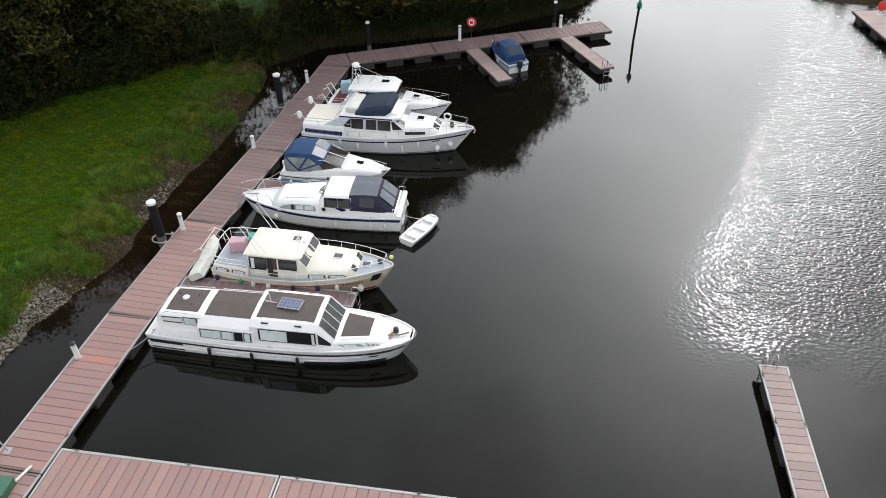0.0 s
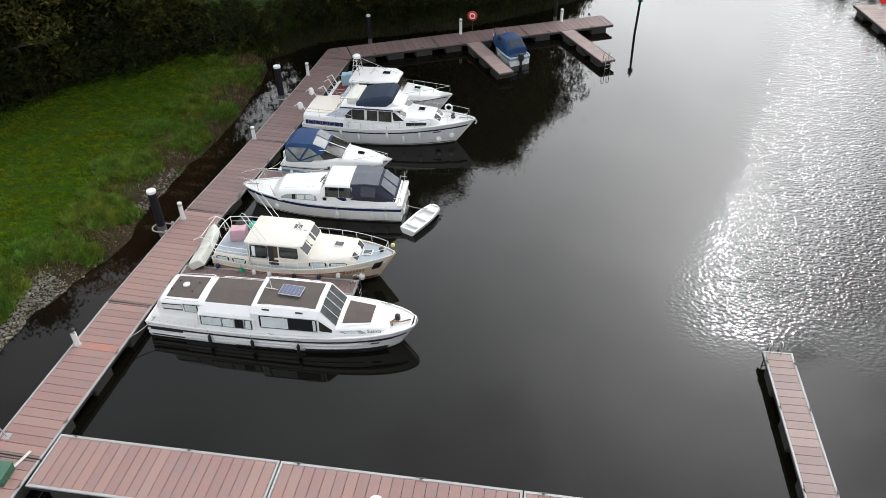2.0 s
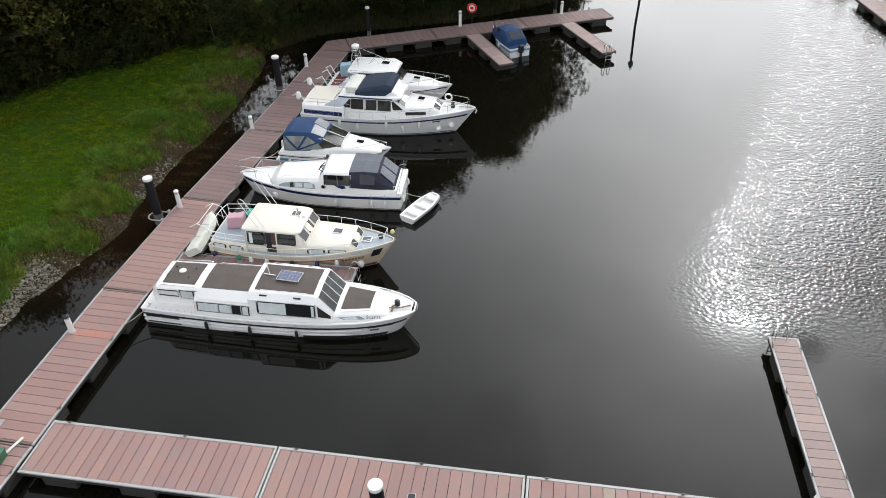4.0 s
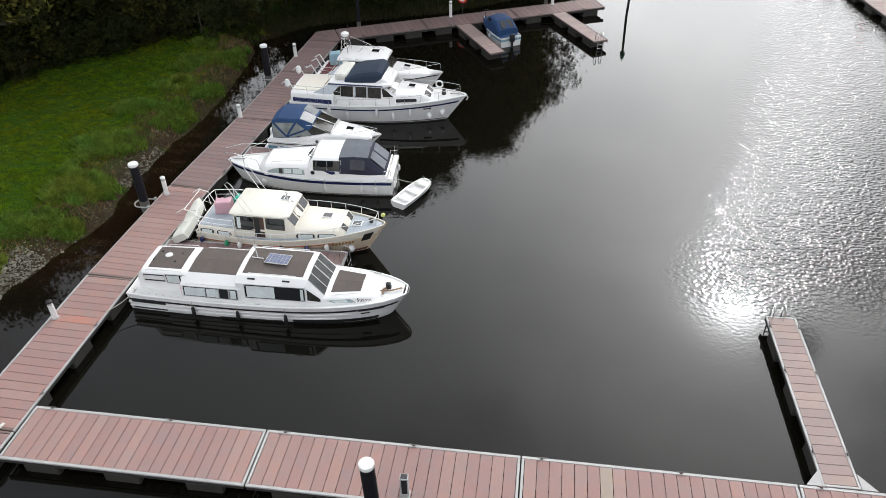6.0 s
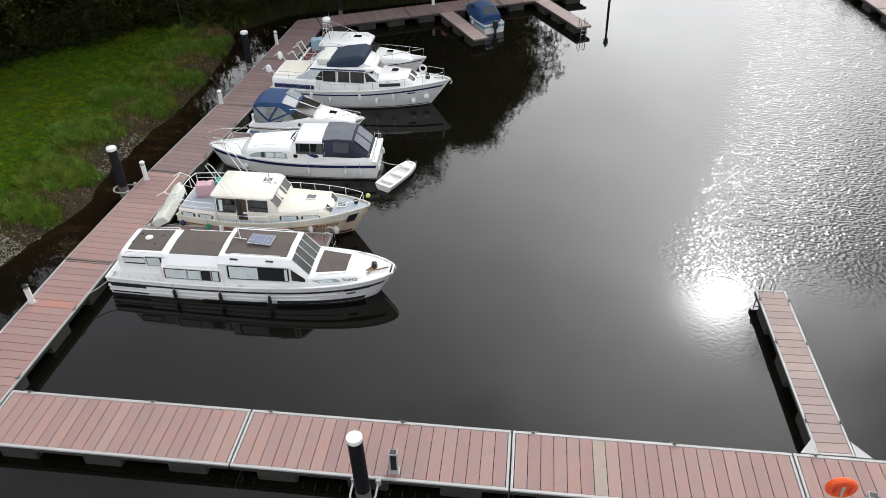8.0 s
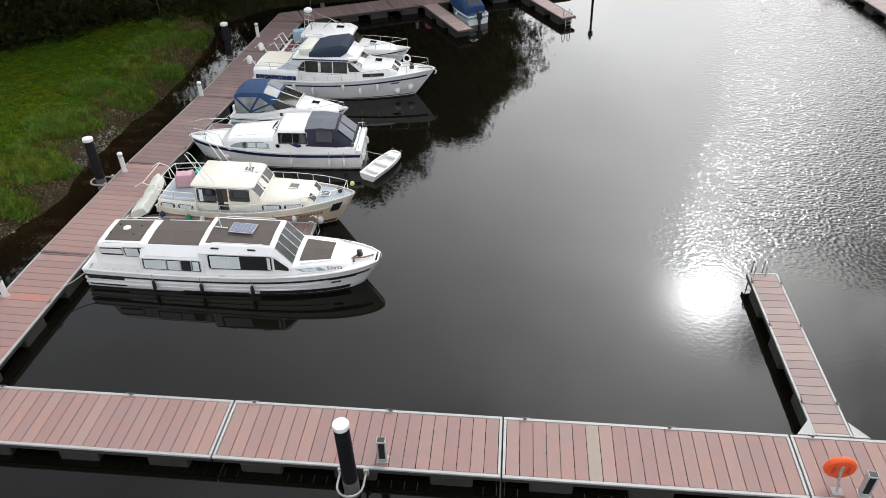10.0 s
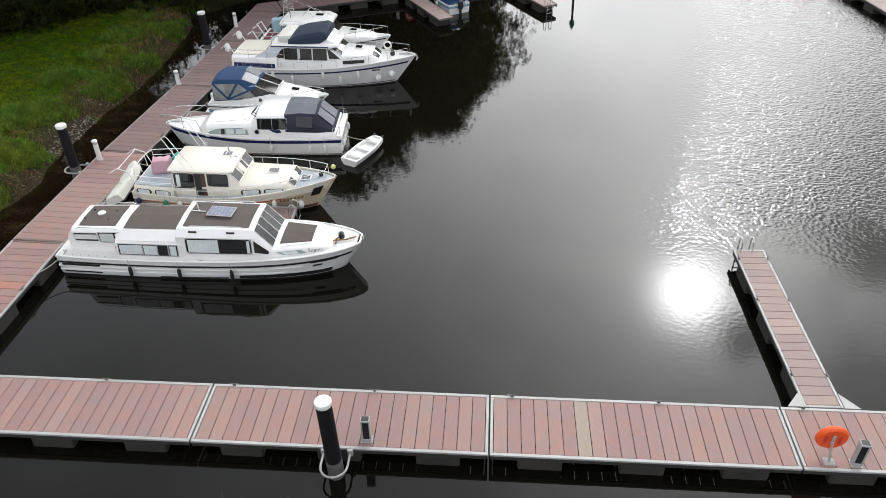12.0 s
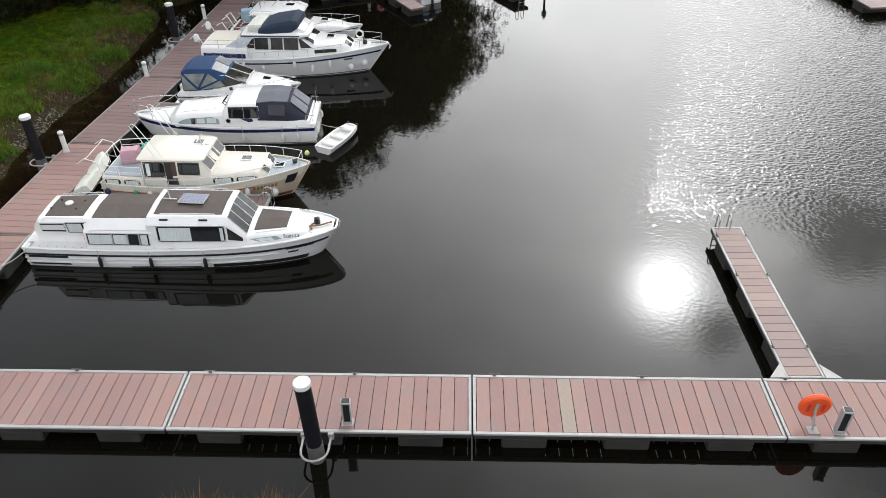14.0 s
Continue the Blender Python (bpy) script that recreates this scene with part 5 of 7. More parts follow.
def deck_bundle(name, m, mat, w, d, h, label, seed):
    """A covered box on deck: draped tarpaulin with soft folds."""
    ob = thing(name, label, "covered box", m)
    bm = bmesh.new()
    box(bm, -w / 2, w / 2, -d / 2, d / 2, 0, h)
    bmesh.ops.subdivide_edges(bm, edges=bm.edges[:], cuts=4, use_grid_fill=True)
    for v in bm.verts:
        k = noise.noise(Vector((v.co.x * 4 + seed, v.co.y * 4, v.co.z * 3)))
        out = Vector((v.co.x, v.co.y, 0)) * (0.1 * k - 0.12 * (v.co.z / h) ** 2 * (1 if seed % 2 else 0.3))
        v.co += out
        if v.co.z > h * 0.9:
            v.co.z += 0.05 * k
    part("tarpaulin", rounded(bm, 0.03), mat, ob, smooth=60)
    bm = bmesh.new()
    tube(bm, [(-w / 2 - 0.02, -d / 2 - 0.02, h * 0.3), (w / 2 + 0.02, -d / 2 - 0.02, h * 0.3), (w / 2 + 0.02, d / 2 + 0.02, h * 0.3), (-w / 2 - 0.02, d / 2 + 0.02, h * 0.3)], 0.012, 5, True)
    part("cord", bm, ROPE, ob)


# ---- the white cruiser with navy stripe and canvas hood ----
def hooded_cruiser():
    ob = thing("motor_cruiser", "white motor cruiser with navy stripe and dark canvas hood", "boat", pose(1.22, 17.68, 0, 0, 0, 182.4), "moored boats")
    hp = hull_form(9.15, 2.85, 1.16, 0.9, rake=0.6, full=0.42, tr=0.93, flare=0.14, fine=2.3, dip=0.04, blunt=0.72)
    hull_part(hp, GELCOAT, ob, "white moulded hull")
    hull_band(hp, "stripe", NAVYPAINT, ob, 0.74, 0.91, out=0.016, label="navy blue hull stripe")
    hull_band(hp, "waterline_band", PILESLEEVE, ob, 0.0, 0.05, out=0.008)
    deck_part(hp, DECKWHITE, ob, "white side deck", drop=0.02)
    toe_rail(hp, GELCOAT, ob, r=0.035)
    # cockpit coaming, wheelhouse and fore cabin in one moulding
    k0 = (0.22, [(1.24, 0.84), (1.2, 1.05), (1.14, 1.16), (0, 1.16)])
    k1 = (2.75, [(1.28, 0.84), (1.24, 1.12), (1.18, 1.28), (0, 1.28)])
    part("cockpit_coaming", rounded(loft([k0, k1]), 0.03), GELCOAT, ob)
    w0 = (2.6, [(1.28, 0.84), (1.24, 1.3), (1.2, 1.5), (1.1, 1.92), (1.0, 2.02), (0, 2.1)])
    w1 = (4.1, [(1.27, 0.84), (1.23, 1.3), (1.18, 1.5), (1.07, 1.9), (0.98, 2.0), (0, 2.08)])
    w2 = (4.42, [(1.26, 0.84), (1.25, 1.0), (1.15, 1.46), (1.06, 1.54), (0.98, 1.6), (0, 1.68)])
    part("wheelhouse", rounded(loft([w0, w1, w2]), 0.04), GELCOAT, ob)
    c1 = (6.8, [(1.1, 0.9), (1.08, 0.98), (0.97, 1.3), (0.88, 1.38), (0.78, 1.43), (0, 1.5)])
    c2 = (7.25, [(0.8, 0.96), (0.72, 1.06), (0.68, 1.1), (0.64, 1.12), (0.6, 1.13), (0, 1.16)])
    part("fore_cabin", rounded(loft([(4.35, w2[1]), c1, c2]), 0.04), GELCOAT, ob)
    for s in (-1, 1):
        q = face_on(w0, w1, 2, s)
        window(ob, q, 0.0, 0.98, -0.35, 0.95, GLASS, ALU, 0.02, 0.015, panes=2)
        q = face_on((4.35, w2[1]), c1, 1, s)
        lay = [(0.1, 0.12), (0.94, 0.16), (0.95, 0.4), (0.84, 0.74), (0.7, 0.9), (0.25, 0.92), (0.12, 0.7)]
        if s > 0:
            lay = [(1 - u, t) for u, t in lay[::-1]]
        pane = poly_pane(ob, on_face(q, lay), "cabin_window", TINTGLASS, label="long rounded tinted cabin window")
        for ca, cb in ((0.16, 0.36), (0.4, 0.56)):
            ca, cb = (ca, cb) if s < 0 else (1 - cb, 1 - ca)
            bm = bmesh.new()
            curtain(bm, q, ca, cb, 0.24, 0.82, 4)
            part("curtain", bm, CURTAIN, pane)
        poly_pane(pane, [p + Vector((0, s * 0.015, 0)) for p in on_face(q, [(u if s < 0 else 1 - u, t) for u, t in ((0.6, 0.14), (0.68, 0.14), (0.68, 0.88), (0.6, 0.88))][::-1 if s > 0 else 1])], "window_divider", GLASS, 0.01)
        bm = bmesh.new()
        lathe(bm, [(0.13, 0), (0.14, 0.02), (0.12, 0.035), (0.1, 0.03)], 18)
        port = part("porthole", bm, PEDGREY, ob)
        port.matrix_local = pose(4.15, s * 1.235, 1.24, s * -90 if s > 0 else 90, 0, 0)
        bm = bmesh.new()
        lathe(bm, [(0.095, 0.03), (0.09, 0.04)], 16)
        part("porthole_pane", bm, GLASS, port)
        bm = bmesh.new()
        pts = [(3.55, 1.36), (3.0, 1.36), (2.92, 1.2), (3.15, 1.16), (3.35, 1.24)]
        y = [s * (1.285 - (z - 0.84) * 0.087 + 0.012) for x, z in pts]
        f = [bm.verts.new((x, yy, z)) for (x, z), yy in zip(pts, y)]
        b2 = [bm.verts.new((x, yy - s * 0.03, z)) for (x, z), yy in zip(pts, y)]
        bm.faces.new(f)
        bm.faces.new(b2[::-1])
        for i in range(5):
            bm.faces.new((f[i], f[(i + 1) % 5], b2[(i + 1) % 5], b2[i]))
        bmesh.ops.recalc_face_normals(bm, faces=bm.faces)
        part("emblem", bm, NAVYPAINT, ob)
        grab_rail(ob, [(4.6, s * 0.92, 1.68), (4.7, s * 0.9, 1.75), (6.4, s * 0.76, 1.53), (6.5, s * 0.76, 1.46)], 0.015)
    for q in ((Vector((4.42, -1.02, 1.6)), Vector((4.42, 0, 1.68)), Vector((4.1, 0, 2.06)), Vector((4.1, -0.98, 1.98))), (Vector((4.42, 0, 1.68)), Vector((4.42, 1.02, 1.6)), Vector((4.1, 0.98, 1.98)), Vector((4.1, 0, 2.06)))):
        window(ob, q, 0.06, 0.95, 0.08, 0.88, GLASS, GELCOAT, 0.03, name="windscreen")
    for y in (0.25, 0.5):
        grab_rail(ob, [(4.35, y, 1.75), (4.5, y, 1.85), (4.15, y + 0.2, 2.25)], 0.025, BLACK, "wiper_motor")
    bm = bmesh.new()
    lathe(bm, [(0.08, 0), (0.09, 0.1), (0.04, 0.14)], 10, pose(4.15, -0.25, 2.2))
    part("searchlight", bm, BLACK, ob)
    # canvas hood over the cockpit
    h0 = (0.3, [(1.12, 1.16), (1.08, 1.2), (0.98, 1.24), (0, 1.26)])
    h1 = (1.2, [(1.2, 1.16), (1.16, 1.6), (0.92, 2.02), (0, 2.14)])
    h2 = (1.95, [(1.23, 1.2), (1.19, 1.66), (0.98, 2.1), (0, 2.2)])
    h3 = (2.72, [(1.26, 1.24), (1.21, 1.62), (1.04, 2.06), (0, 2.14)])
    sections = [h0, h1, h2, h3]
    part("hood", rounded(loft(sections), 0.03, 2), SLATECANVAS, ob, "dark slate canvas cockpit hood")
    for a, c, m in ((h1, h2, GREYCANVAS), (h2, h3, GREYCANVAS)):
        for s in (-1, 1):
            q = face_on(a, c, 2, s)
            pad_on(ob, q, 0.0, 1.0, 0.02, 1.0, m, "hood_top", 0.02, "grey canvas roof panel")
    for s in (-1, 1):
        q = face_on(h1, h2, 1, s)
        pad_on(ob, q, -0.25, 0.8, -0.35, 0.7, HOODPANE, "hood_window", 0.03, "clear vinyl hood window")
    qb = (Vector((0.3, -0.98, 1.25)), Vector((0.3, 0.98, 1.25)), Vector((1.2, 0.92, 2.06)), Vector((1.2, -0.92, 2.06)))
    qb = (qb[1], qb[0], qb[3], qb[2])
    for a, b in ((0.05, 0.46), (0.54, 0.95)):
        pad_on(ob, qb, a, b, 0.12, 0.9, VINYLGREY, "hood_window", 0.06, "smoky vinyl hood window")
    # stern fittings
    bm = bmesh.new()
    box(bm, -0.08, 0.2, -1.3, 1.3, 0.82, 1.05, 0.04, seg=2)
    part("transom_top", bm, GELCOAT, ob)
    for y in (-1.1, 1.1):
        grab_rail(ob, [(0.05, y, 1.05), (0.0, y, 1.4), (0.35, y * 1.05, 1.4), (0.4, y * 1.05, 1.1)], 0.018)
    for y in (-0.6, 0.75, 1.15):
        fender(ob, -0.14, y, 0.85, None, 0.4, 0.09, 0.2)
    for x in (0.8, 1.55, 3.5):
        for s in (-1, 1):
            fender(ob, x, hp(x / 8.3, 0.6, s).y + s * 0.1, 0.62, None, 0.45, 0.09, 0.4)
    for s in (-1, 1):
        ball_fender(ob, 7.0, s * 0.85, 0.35, 0.16)
    # tall divided pulpit
    for s in (-1, 1):
        grab_rail(ob, [hp(0.8, 1, s, -0.08) + Vector((0, 0, 0)), hp(0.82, 1, s, -0.06) + Vector((0, 0, 0.62)), hp(0.93, 1, s, 0.0) + Vector((0.1, 0, 0.68)), hp(0.99, 1, s, 0.1) + Vector((0.2, 0, 0.55)), hp(0.98, 1, s) + Vector((0, 0, 0.0))], 0.02, STEEL, "pulpit_rail")
        grab_rail(ob, [hp(0.9, 1, s, -0.04), hp(0.9, 1, s, -0.02) + Vector((0, 0, 0.65))], 0.016, STEEL, "stanchion")
    bm = bmesh.new()
    tube(bm, [(8.2, 0.0, 1.2), (8.7, 0, 1.2), (9.05, 0, 1.1)], 0.035)
    part("anchor", bm, GALV, ob)
    grab_rail(ob, [(0.15, -1.25, 1.05), (0.15, -1.28, 1.6)], 0.015, STEEL, "flag_staff")


# ---- the small sports cruiser with a blue hood ----
def sports_cruiser():
    ob = thing("sports_cruiser", "small white sports cruiser with bright blue canvas hood", "boat", pose(-6.6, 21.05, 0, 0, 0, -1.5), "moored boats")
    hp = hull_form(6.5, 2.45, 1.22, 0.92, rake=1.15, full=0.42, tr=0.92, flare=0.2, fine=2.1)
    hull_part(hp, GELCOAT, ob, "white moulded hull")
    hull_band(hp, "stripe", BLUEPAINT, ob, 0.42, 0.68, u1=0.8, out=0.012, label="teal blue hull stripe")
    hull_band(hp, "rubbing_strake", BLACK, ob, 0.86, 0.9, out=0.03)
    deck_part(hp, GELCOAT, ob, "white foredeck", u0=0.4, drop=0.0, camber=0.1)
    toe_rail(hp, GELCOAT, ob, r=0.04)
    k0 = (0.12, [(1.08, 0.86), (1.06, 1.05), (1.0, 1.12), (0, 1.12)])
    k1 = (2.4, [(1.12, 0.9), (1.1, 1.25), (1.04, 1.32), (0, 1.32)])
    k2 = (3.5, [(1.08, 0.95), (1.02, 1.4), (0.92, 1.52), (0, 1.6)])
    k3 = (5.2, [(0.78, 1.05), (0.68, 1.25), (0.56, 1.32), (0, 1.4)])
    k4 = (6.0, [(0.45, 1.1), (0.4, 1.15), (0.3, 1.18), (0, 1.2)])
    part("deck_moulding", rounded(loft([k0, k1, k2, k3, k4]), 0.05), GELCOAT, ob)
    # raked windscreen
    s0 = (2.35, [(1.06, 1.3), (0.92, 1.95), (0, 2.0)])
    s1 = (3.75, [(0.88, 1.5), (0.82, 1.56), (0, 1.64)])
    part("windscreen", loft([s0, (2.75, [(1.02, 1.36), (0.88, 1.94), (0, 2.0)]), s1]), SMOKED, ob, "tinted raked windscreen")
    for s in (-1, 1):
        grab_rail(ob, [(2.35, s * 1.06, 1.32), (3.75, s * 0.88, 1.52), (2.75, s * 0.89, 1.97), (2.35, s * 0.93, 1.97)], 0.03, GELCOAT, "screen_frame")
    grab_rail(ob, [(3.76, -0.88, 1.55), (3.78, 0, 1.67), (3.76, 0.88, 1.55)], 0.03, GELCOAT, "screen_frame")
    grab_rail(ob, [(2.76, 0, 2.02), (3.76, 0, 1.67)], 0.025, GELCOAT, "screen_frame")
    # hood
    h0 = (0.35, [(1.06, 1.12), (1.05, 1.7), (0.9, 2.12), (0, 2.22)])
    h1 = (0.75, [(1.09, 1.14), (1.08, 1.75), (0.95, 2.32), (0, 2.44)])
    h2 = (1.95, [(1.1, 1.26), (1.06, 1.78), (0.95, 2.34), (0, 2.46)])
    h3 = (2.75, [(1.02, 1.9), (0.98, 1.95), (0.86, 2.0), (0, 2.06)])
    part("hood", rounded(loft([h0, h1, h2, h3]), 0.04, 2), BLUE, ob, "bright blue canvas hood")
    for s in (-1, 1):
        for outline in (((0.42, 2.02), (0.42, 1.2), (1.14, 1.22)), ((0.56, 2.06), (1.2, 1.38), (1.7, 2.12)), ((1.33, 1.36), (2.3, 1.78), (1.86, 2.12)), ((1.33, 1.24), (2.7, 1.46), (2.46, 1.74))):
            ring = [(x, s * (1.12 - max(0, z - 1.3) * 0.1), z) for x, z in outline]
            poly_pane(ob, ring if s < 0 else ring[::-1], "hood_window", HAZEVINYL, 0.03, "clear vinyl hood window")
    for s in (-1, 1):
        q = face_on(h2, h3, 2, s)
        pad_on(ob, q, 0.12, 0.97, 0.06, 0.96, CLEARVINYL, "hood_window", 0.03, "clear vinyl hood window")
    hatch(ob, 4.65, 0.0, 1.43, 0.5, 0.42, 6)
    hull_rail(hp, ob, 0.62, 0.975, 0.3, 4, 0.1, pulpit=True, rise=0.05)
    bm = bmesh.new()
    box(bm, -0.35, 0.02, -0.9, 0.9, 0.3, 0.38, 0.03)
    part("bathing_platform", bm, GELCOAT, ob)
    for x in (0.7, 1.9):
        fender(ob, x, -1.32, 0.72, None, 0.42, 0.09, 0.3)
    bm = bmesh.new()
    lathe(bm, [(0.16, 0), (0.2, 0.1), (0.18, 0.42), (0.08, 0.5)], 10, pose(-0.3, 0.55, 0.38))
    part("outboard_cover", bm, WHITEPLASTIC, ob)


# ---- the flybridge cruiser ----
def flybridge_cruiser():
    ob = thing("flybridge_cruiser", "large white aft-cabin cruiser with flybridge and navy cover", "boat", pose(-6.7, 26.2, 0, 0, 0, -2.4), "moored boats")
    hp = hull_form(10.95, 3.5, 1.62, 1.08, rake=1.2, full=0.42, tr=0.9, flare=0.24, fine=2.3, dip=0.02, blunt=0.74)
    hull_part(hp, GELCOAT, ob, "white moulded hull")
    hull_band(hp, "rubbing_strake", NAVYPAINT, ob, 0.74, 0.81, out=0.035, label="navy rubbing strake")
    hull_band(hp, "waterline_band", PILESLEEVE, ob, 0.0, 0.04, out=0.008)
    deck_part(hp, DECKWHITE, ob, "pale side deck", drop=0.05)
    toe_rail(hp, GELCOAT, ob, r=0.04)
    # aft cabin, with a deck on top
    a0 = (0.1, [(1.5, 1.04), (1.46, 1.5), (1.4, 1.66), (1.25, 1.74), (0, 1.78)])
    a1 = (2.9, [(1.62, 1.04), (1.58, 1.5), (1.52, 1.68), (1.35, 1.76), (0, 1.8)])
    part("aft_cabin", rounded(loft([a0, a1]), 0.04), GELCOAT, ob)
    pad_on(ob, top_face(a0, a1, 3), 0.05, 0.97, 0.05, 0.95, CREAM, "aft_deck", 0.05, "cream non-slip aft deck")
    for s in (-1, 1):
        q = face_on(a0, a1, 0, s)
        bm = bmesh.new()
        quad_pane(bm, q, 0.05, 0.95, 0.22, 0.78, 0.014, 0.02, 0.06)
        bp = part("window_panel", bm, NAVYPAINT, ob, "navy side panel")
        for k in range(4):
            a = 0.12 + k * 0.17
            window(bp, q, a, a + 0.12, 0.32, 0.7, GLASS, ALU, 0.03, 0.008, name="cabin_window")
        pts = [(0.1, s * 1.42, 2.15), (1.2, s * 1.46, 2.15), (2.3, s * 1.52, 2.15), (3.4, s * 1.58, 1.95)]
        grab_rail(ob, pts, 0.016, STEEL, "guard_rail")
        for x, y, z in pts[:3]:
            grab_rail(ob, [(x, y, 1.66), (x, y, z)], 0.014, STEEL, "stanchion")
    # saloon
    w0 = (2.5, [(1.36, 1.05), (1.34, 1.62), (1.3, 1.75), (1.2, 1.85), (0, 1.9)])
    w05 = (3.35, [(1.4, 1.05), (1.36, 1.58), (1.22, 2.28), (1.16, 2.34), (0, 2.38)])
    w1 = (5.85, [(1.38, 1.08), (1.34, 1.58), (1.18, 2.28), (1.12, 2.34), (0, 2.38)])
    w2 = (6.75, [(1.3, 1.1), (1.24, 1.52), (1.16, 1.68), (1.06, 1.74), (0, 1.84)])
    part("saloon", rounded(loft([w0, w05, w1, w2]), 0.04), GELCOAT, ob)
    for s in (-1, 1):
        q = face_on(w05, w1, 1, s)
        def sp(a, c):
            return (a, c) if s < 0 else (1 - c, 1 - a)
        window(ob, q, *sp(-0.01, 0.3), 0.04, 0.97, SMOKED, ALU, 0.04, 0.018)
        window(ob, q, *sp(0.33, 0.64), 0.04, 0.97, SMOKED, ALU, 0.04, 0.018, hang=((0.0, 0.12),))
        window(ob, q, *sp(0.67, 1.0), 0.04, 0.97, SMOKED, ALU, 0.04, 0.018)
        tri = (Vector((2.72, s * 1.36, 1.66)), Vector((3.3, s * 1.37, 1.66)), Vector((3.3, s * 1.25, 2.22)), Vector((3.2, s * 1.26, 2.22)))
        tri = tri if s < 0 else (tri[1], tri[0], tri[3], tri[2])
        window(ob, tri, 0.03, 0.97, 0.03, 0.97, SMOKED, None, 0.02)
        qf = (Vector((6.7, s * 1.2, 1.66)), Vector((5.95, s * 1.32, 1.66)), Vector((5.88, s * 1.2, 2.24)), Vector((5.98, s * 1.18, 2.24)))
        qf = qf if s > 0 else (qf[1], qf[0], qf[3], qf[2])
        window(ob, qf, 0.06, 0.94, 0.06, 0.94, SMOKED, None, 0.02)
    for ya, yb in ((-1.06, -0.05), (0.05, 1.06)):
        q = (Vector((6.75, ya, 1.78)), Vector((6.75, yb, 1.78)), Vector((5.87, yb, 2.36)), Vector((5.87, ya, 2.36)))
        window(ob, q, 0.03, 0.97, 0.05, 0.92, SMOKED, GELCOAT, 0.03, name="windscreen")
    # flybridge
    f0 = (2.6, [(1.38, 2.30), (1.42, 2.38), (1.36, 2.50), (0, 2.52)])
    f1 = (6.0, [(1.32, 2.30), (1.36, 2.38), (1.28, 2.52), (0, 2.54)])
    f2 = (6.45, [(0.95, 2.26), (0.98, 2.32), (0.9, 2.40), (0, 2.44)])
    part("flybridge_deck", rounded(loft([f0, f1, f2]), 0.03), GELCOAT, ob)
    for s in (-1, 1):
        bm = bmesh.new()
        quad_pane(bm, face_on((2.6, [(1.42, 2.36), (1.4, 2.44)]), (6.0, [(1.36, 2.36), (1.34, 2.44)]), 0, s), 0, 1, 0, 1, 0.02, 0.03)
        part("stripe", bm, NAVYPAINT, ob)
    g0 = (3.9, [(1.28, 2.48), (1.24, 2.66), (1.18, 2.70), (0, 2.70)])
    g1 = (5.5, [(1.26, 2.48), (1.14, 2.92), (1.06, 2.96), (0, 2.98)])
    g2 = (6.25, [(0.98, 2.46), (0.9, 2.52), (0.84, 2.56), (0, 2.60)])
    part("flybridge_coaming", rounded(loft([g0, g1, g2]), 0.05), GELCOAT, ob)
    c0 = (3.6, [(1.26, 2.5), (1.24, 2.62), (1.1, 2.72), (0, 2.76)])
    c1 = (4.3, [(1.3, 2.52), (1.24, 2.82), (1.05, 2.98), (0, 3.06)])
    c2 = (5.55, [(1.27, 2.6), (1.16, 3.00), (0.98, 3.2), (0, 3.3)])
    c3 = (5.9, [(1.1, 2.8), (1.05, 2.94), (0.9, 3.08), (0, 3.16)])
    part("flybridge_cover", rounded(loft([c0, c1, c2, c3]), 0.05, 2), NAVY, ob, "navy canvas flybridge cover")
    grab_rail(ob, [(2.65, -1.3, 2.52), (2.65, -1.3, 2.95), (3.8, -1.2, 2.95)], 0.018, STEEL, "guard_rail")
    grab_rail(ob, [(2.65, 1.3, 2.52), (2.65, 1.3, 2.95), (3.8, 1.2, 2.95)], 0.018, STEEL, "guard_rail")
    grab_rail(ob, [(2.65, -1.3, 2.95), (2.65, 1.3, 2.95)], 0.018, STEEL, "guard_rail")
    bm = bmesh.new()
    box(bm, 2.95, 3.7, -1.05, 1.05, 2.5, 2.86, 0.08, seg=3)
    part("seat_cover", bm, PALETARP, ob, "pale canvas over the flybridge bench")
    grab_rail(ob, [(2.0, -0.7, 1.85), (2.62, -0.9, 2.50)], 0.02, STEEL, "ladder_rail")
    grab_rail(ob, [(2.0, -0.3, 1.85), (2.62, -0.45, 2.50)], 0.02, STEEL, "ladder_rail")
    # pale cloth screens sloping down from the flybridge to the aft deck
    for s in (-1, 1):
        ring = [(1.55, s * 1.42, 1.74), (2.7, s * 1.42, 1.7), (3.3, s * 1.36, 2.3), (2.62, s * 1.36, 2.34)]
        poly_pane(ob, ring if s < 0 else ring[::-1], "side_screen", SCREENCLOTH, 0.02, "pale cloth side screen")
    # fore cabin
    b0 = (6.6, [(1.26, 1.1), (1.22, 1.6), (1.12, 1.76), (0.98, 1.84), (0, 1.94)])
    b1 = (8.35, [(0.98, 1.2), (0.92, 1.62), (0.84, 1.74), (0.72, 1.8), (0, 1.88)])
    b2 = (8.85, [(0.72, 1.3), (0.66, 1.4), (0.62, 1.44), (0.56, 1.46), (0, 1.5)])
    part("fore_cabin", rounded(loft([b0, b1, b2]), 0.05), GELCOAT, ob)
    for s in (-1, 1):
        a, b = (0.08, 0.8) if s < 0 else (0.2, 0.92)
        window(ob, face_on(b0, b1, 0, s), a, b, 0.5, 0.92, BLACK, None, 0.06)
        q = (Vector((8.82, s * 0.58, 1.47)), Vector((8.82, s * 0.06, 1.5)), Vector((8.36, s * 0.06, 1.87)), Vector((8.36, s * 0.7, 1.8)))
        q = q if s < 0 else (q[1], q[0], q[3], q[2])
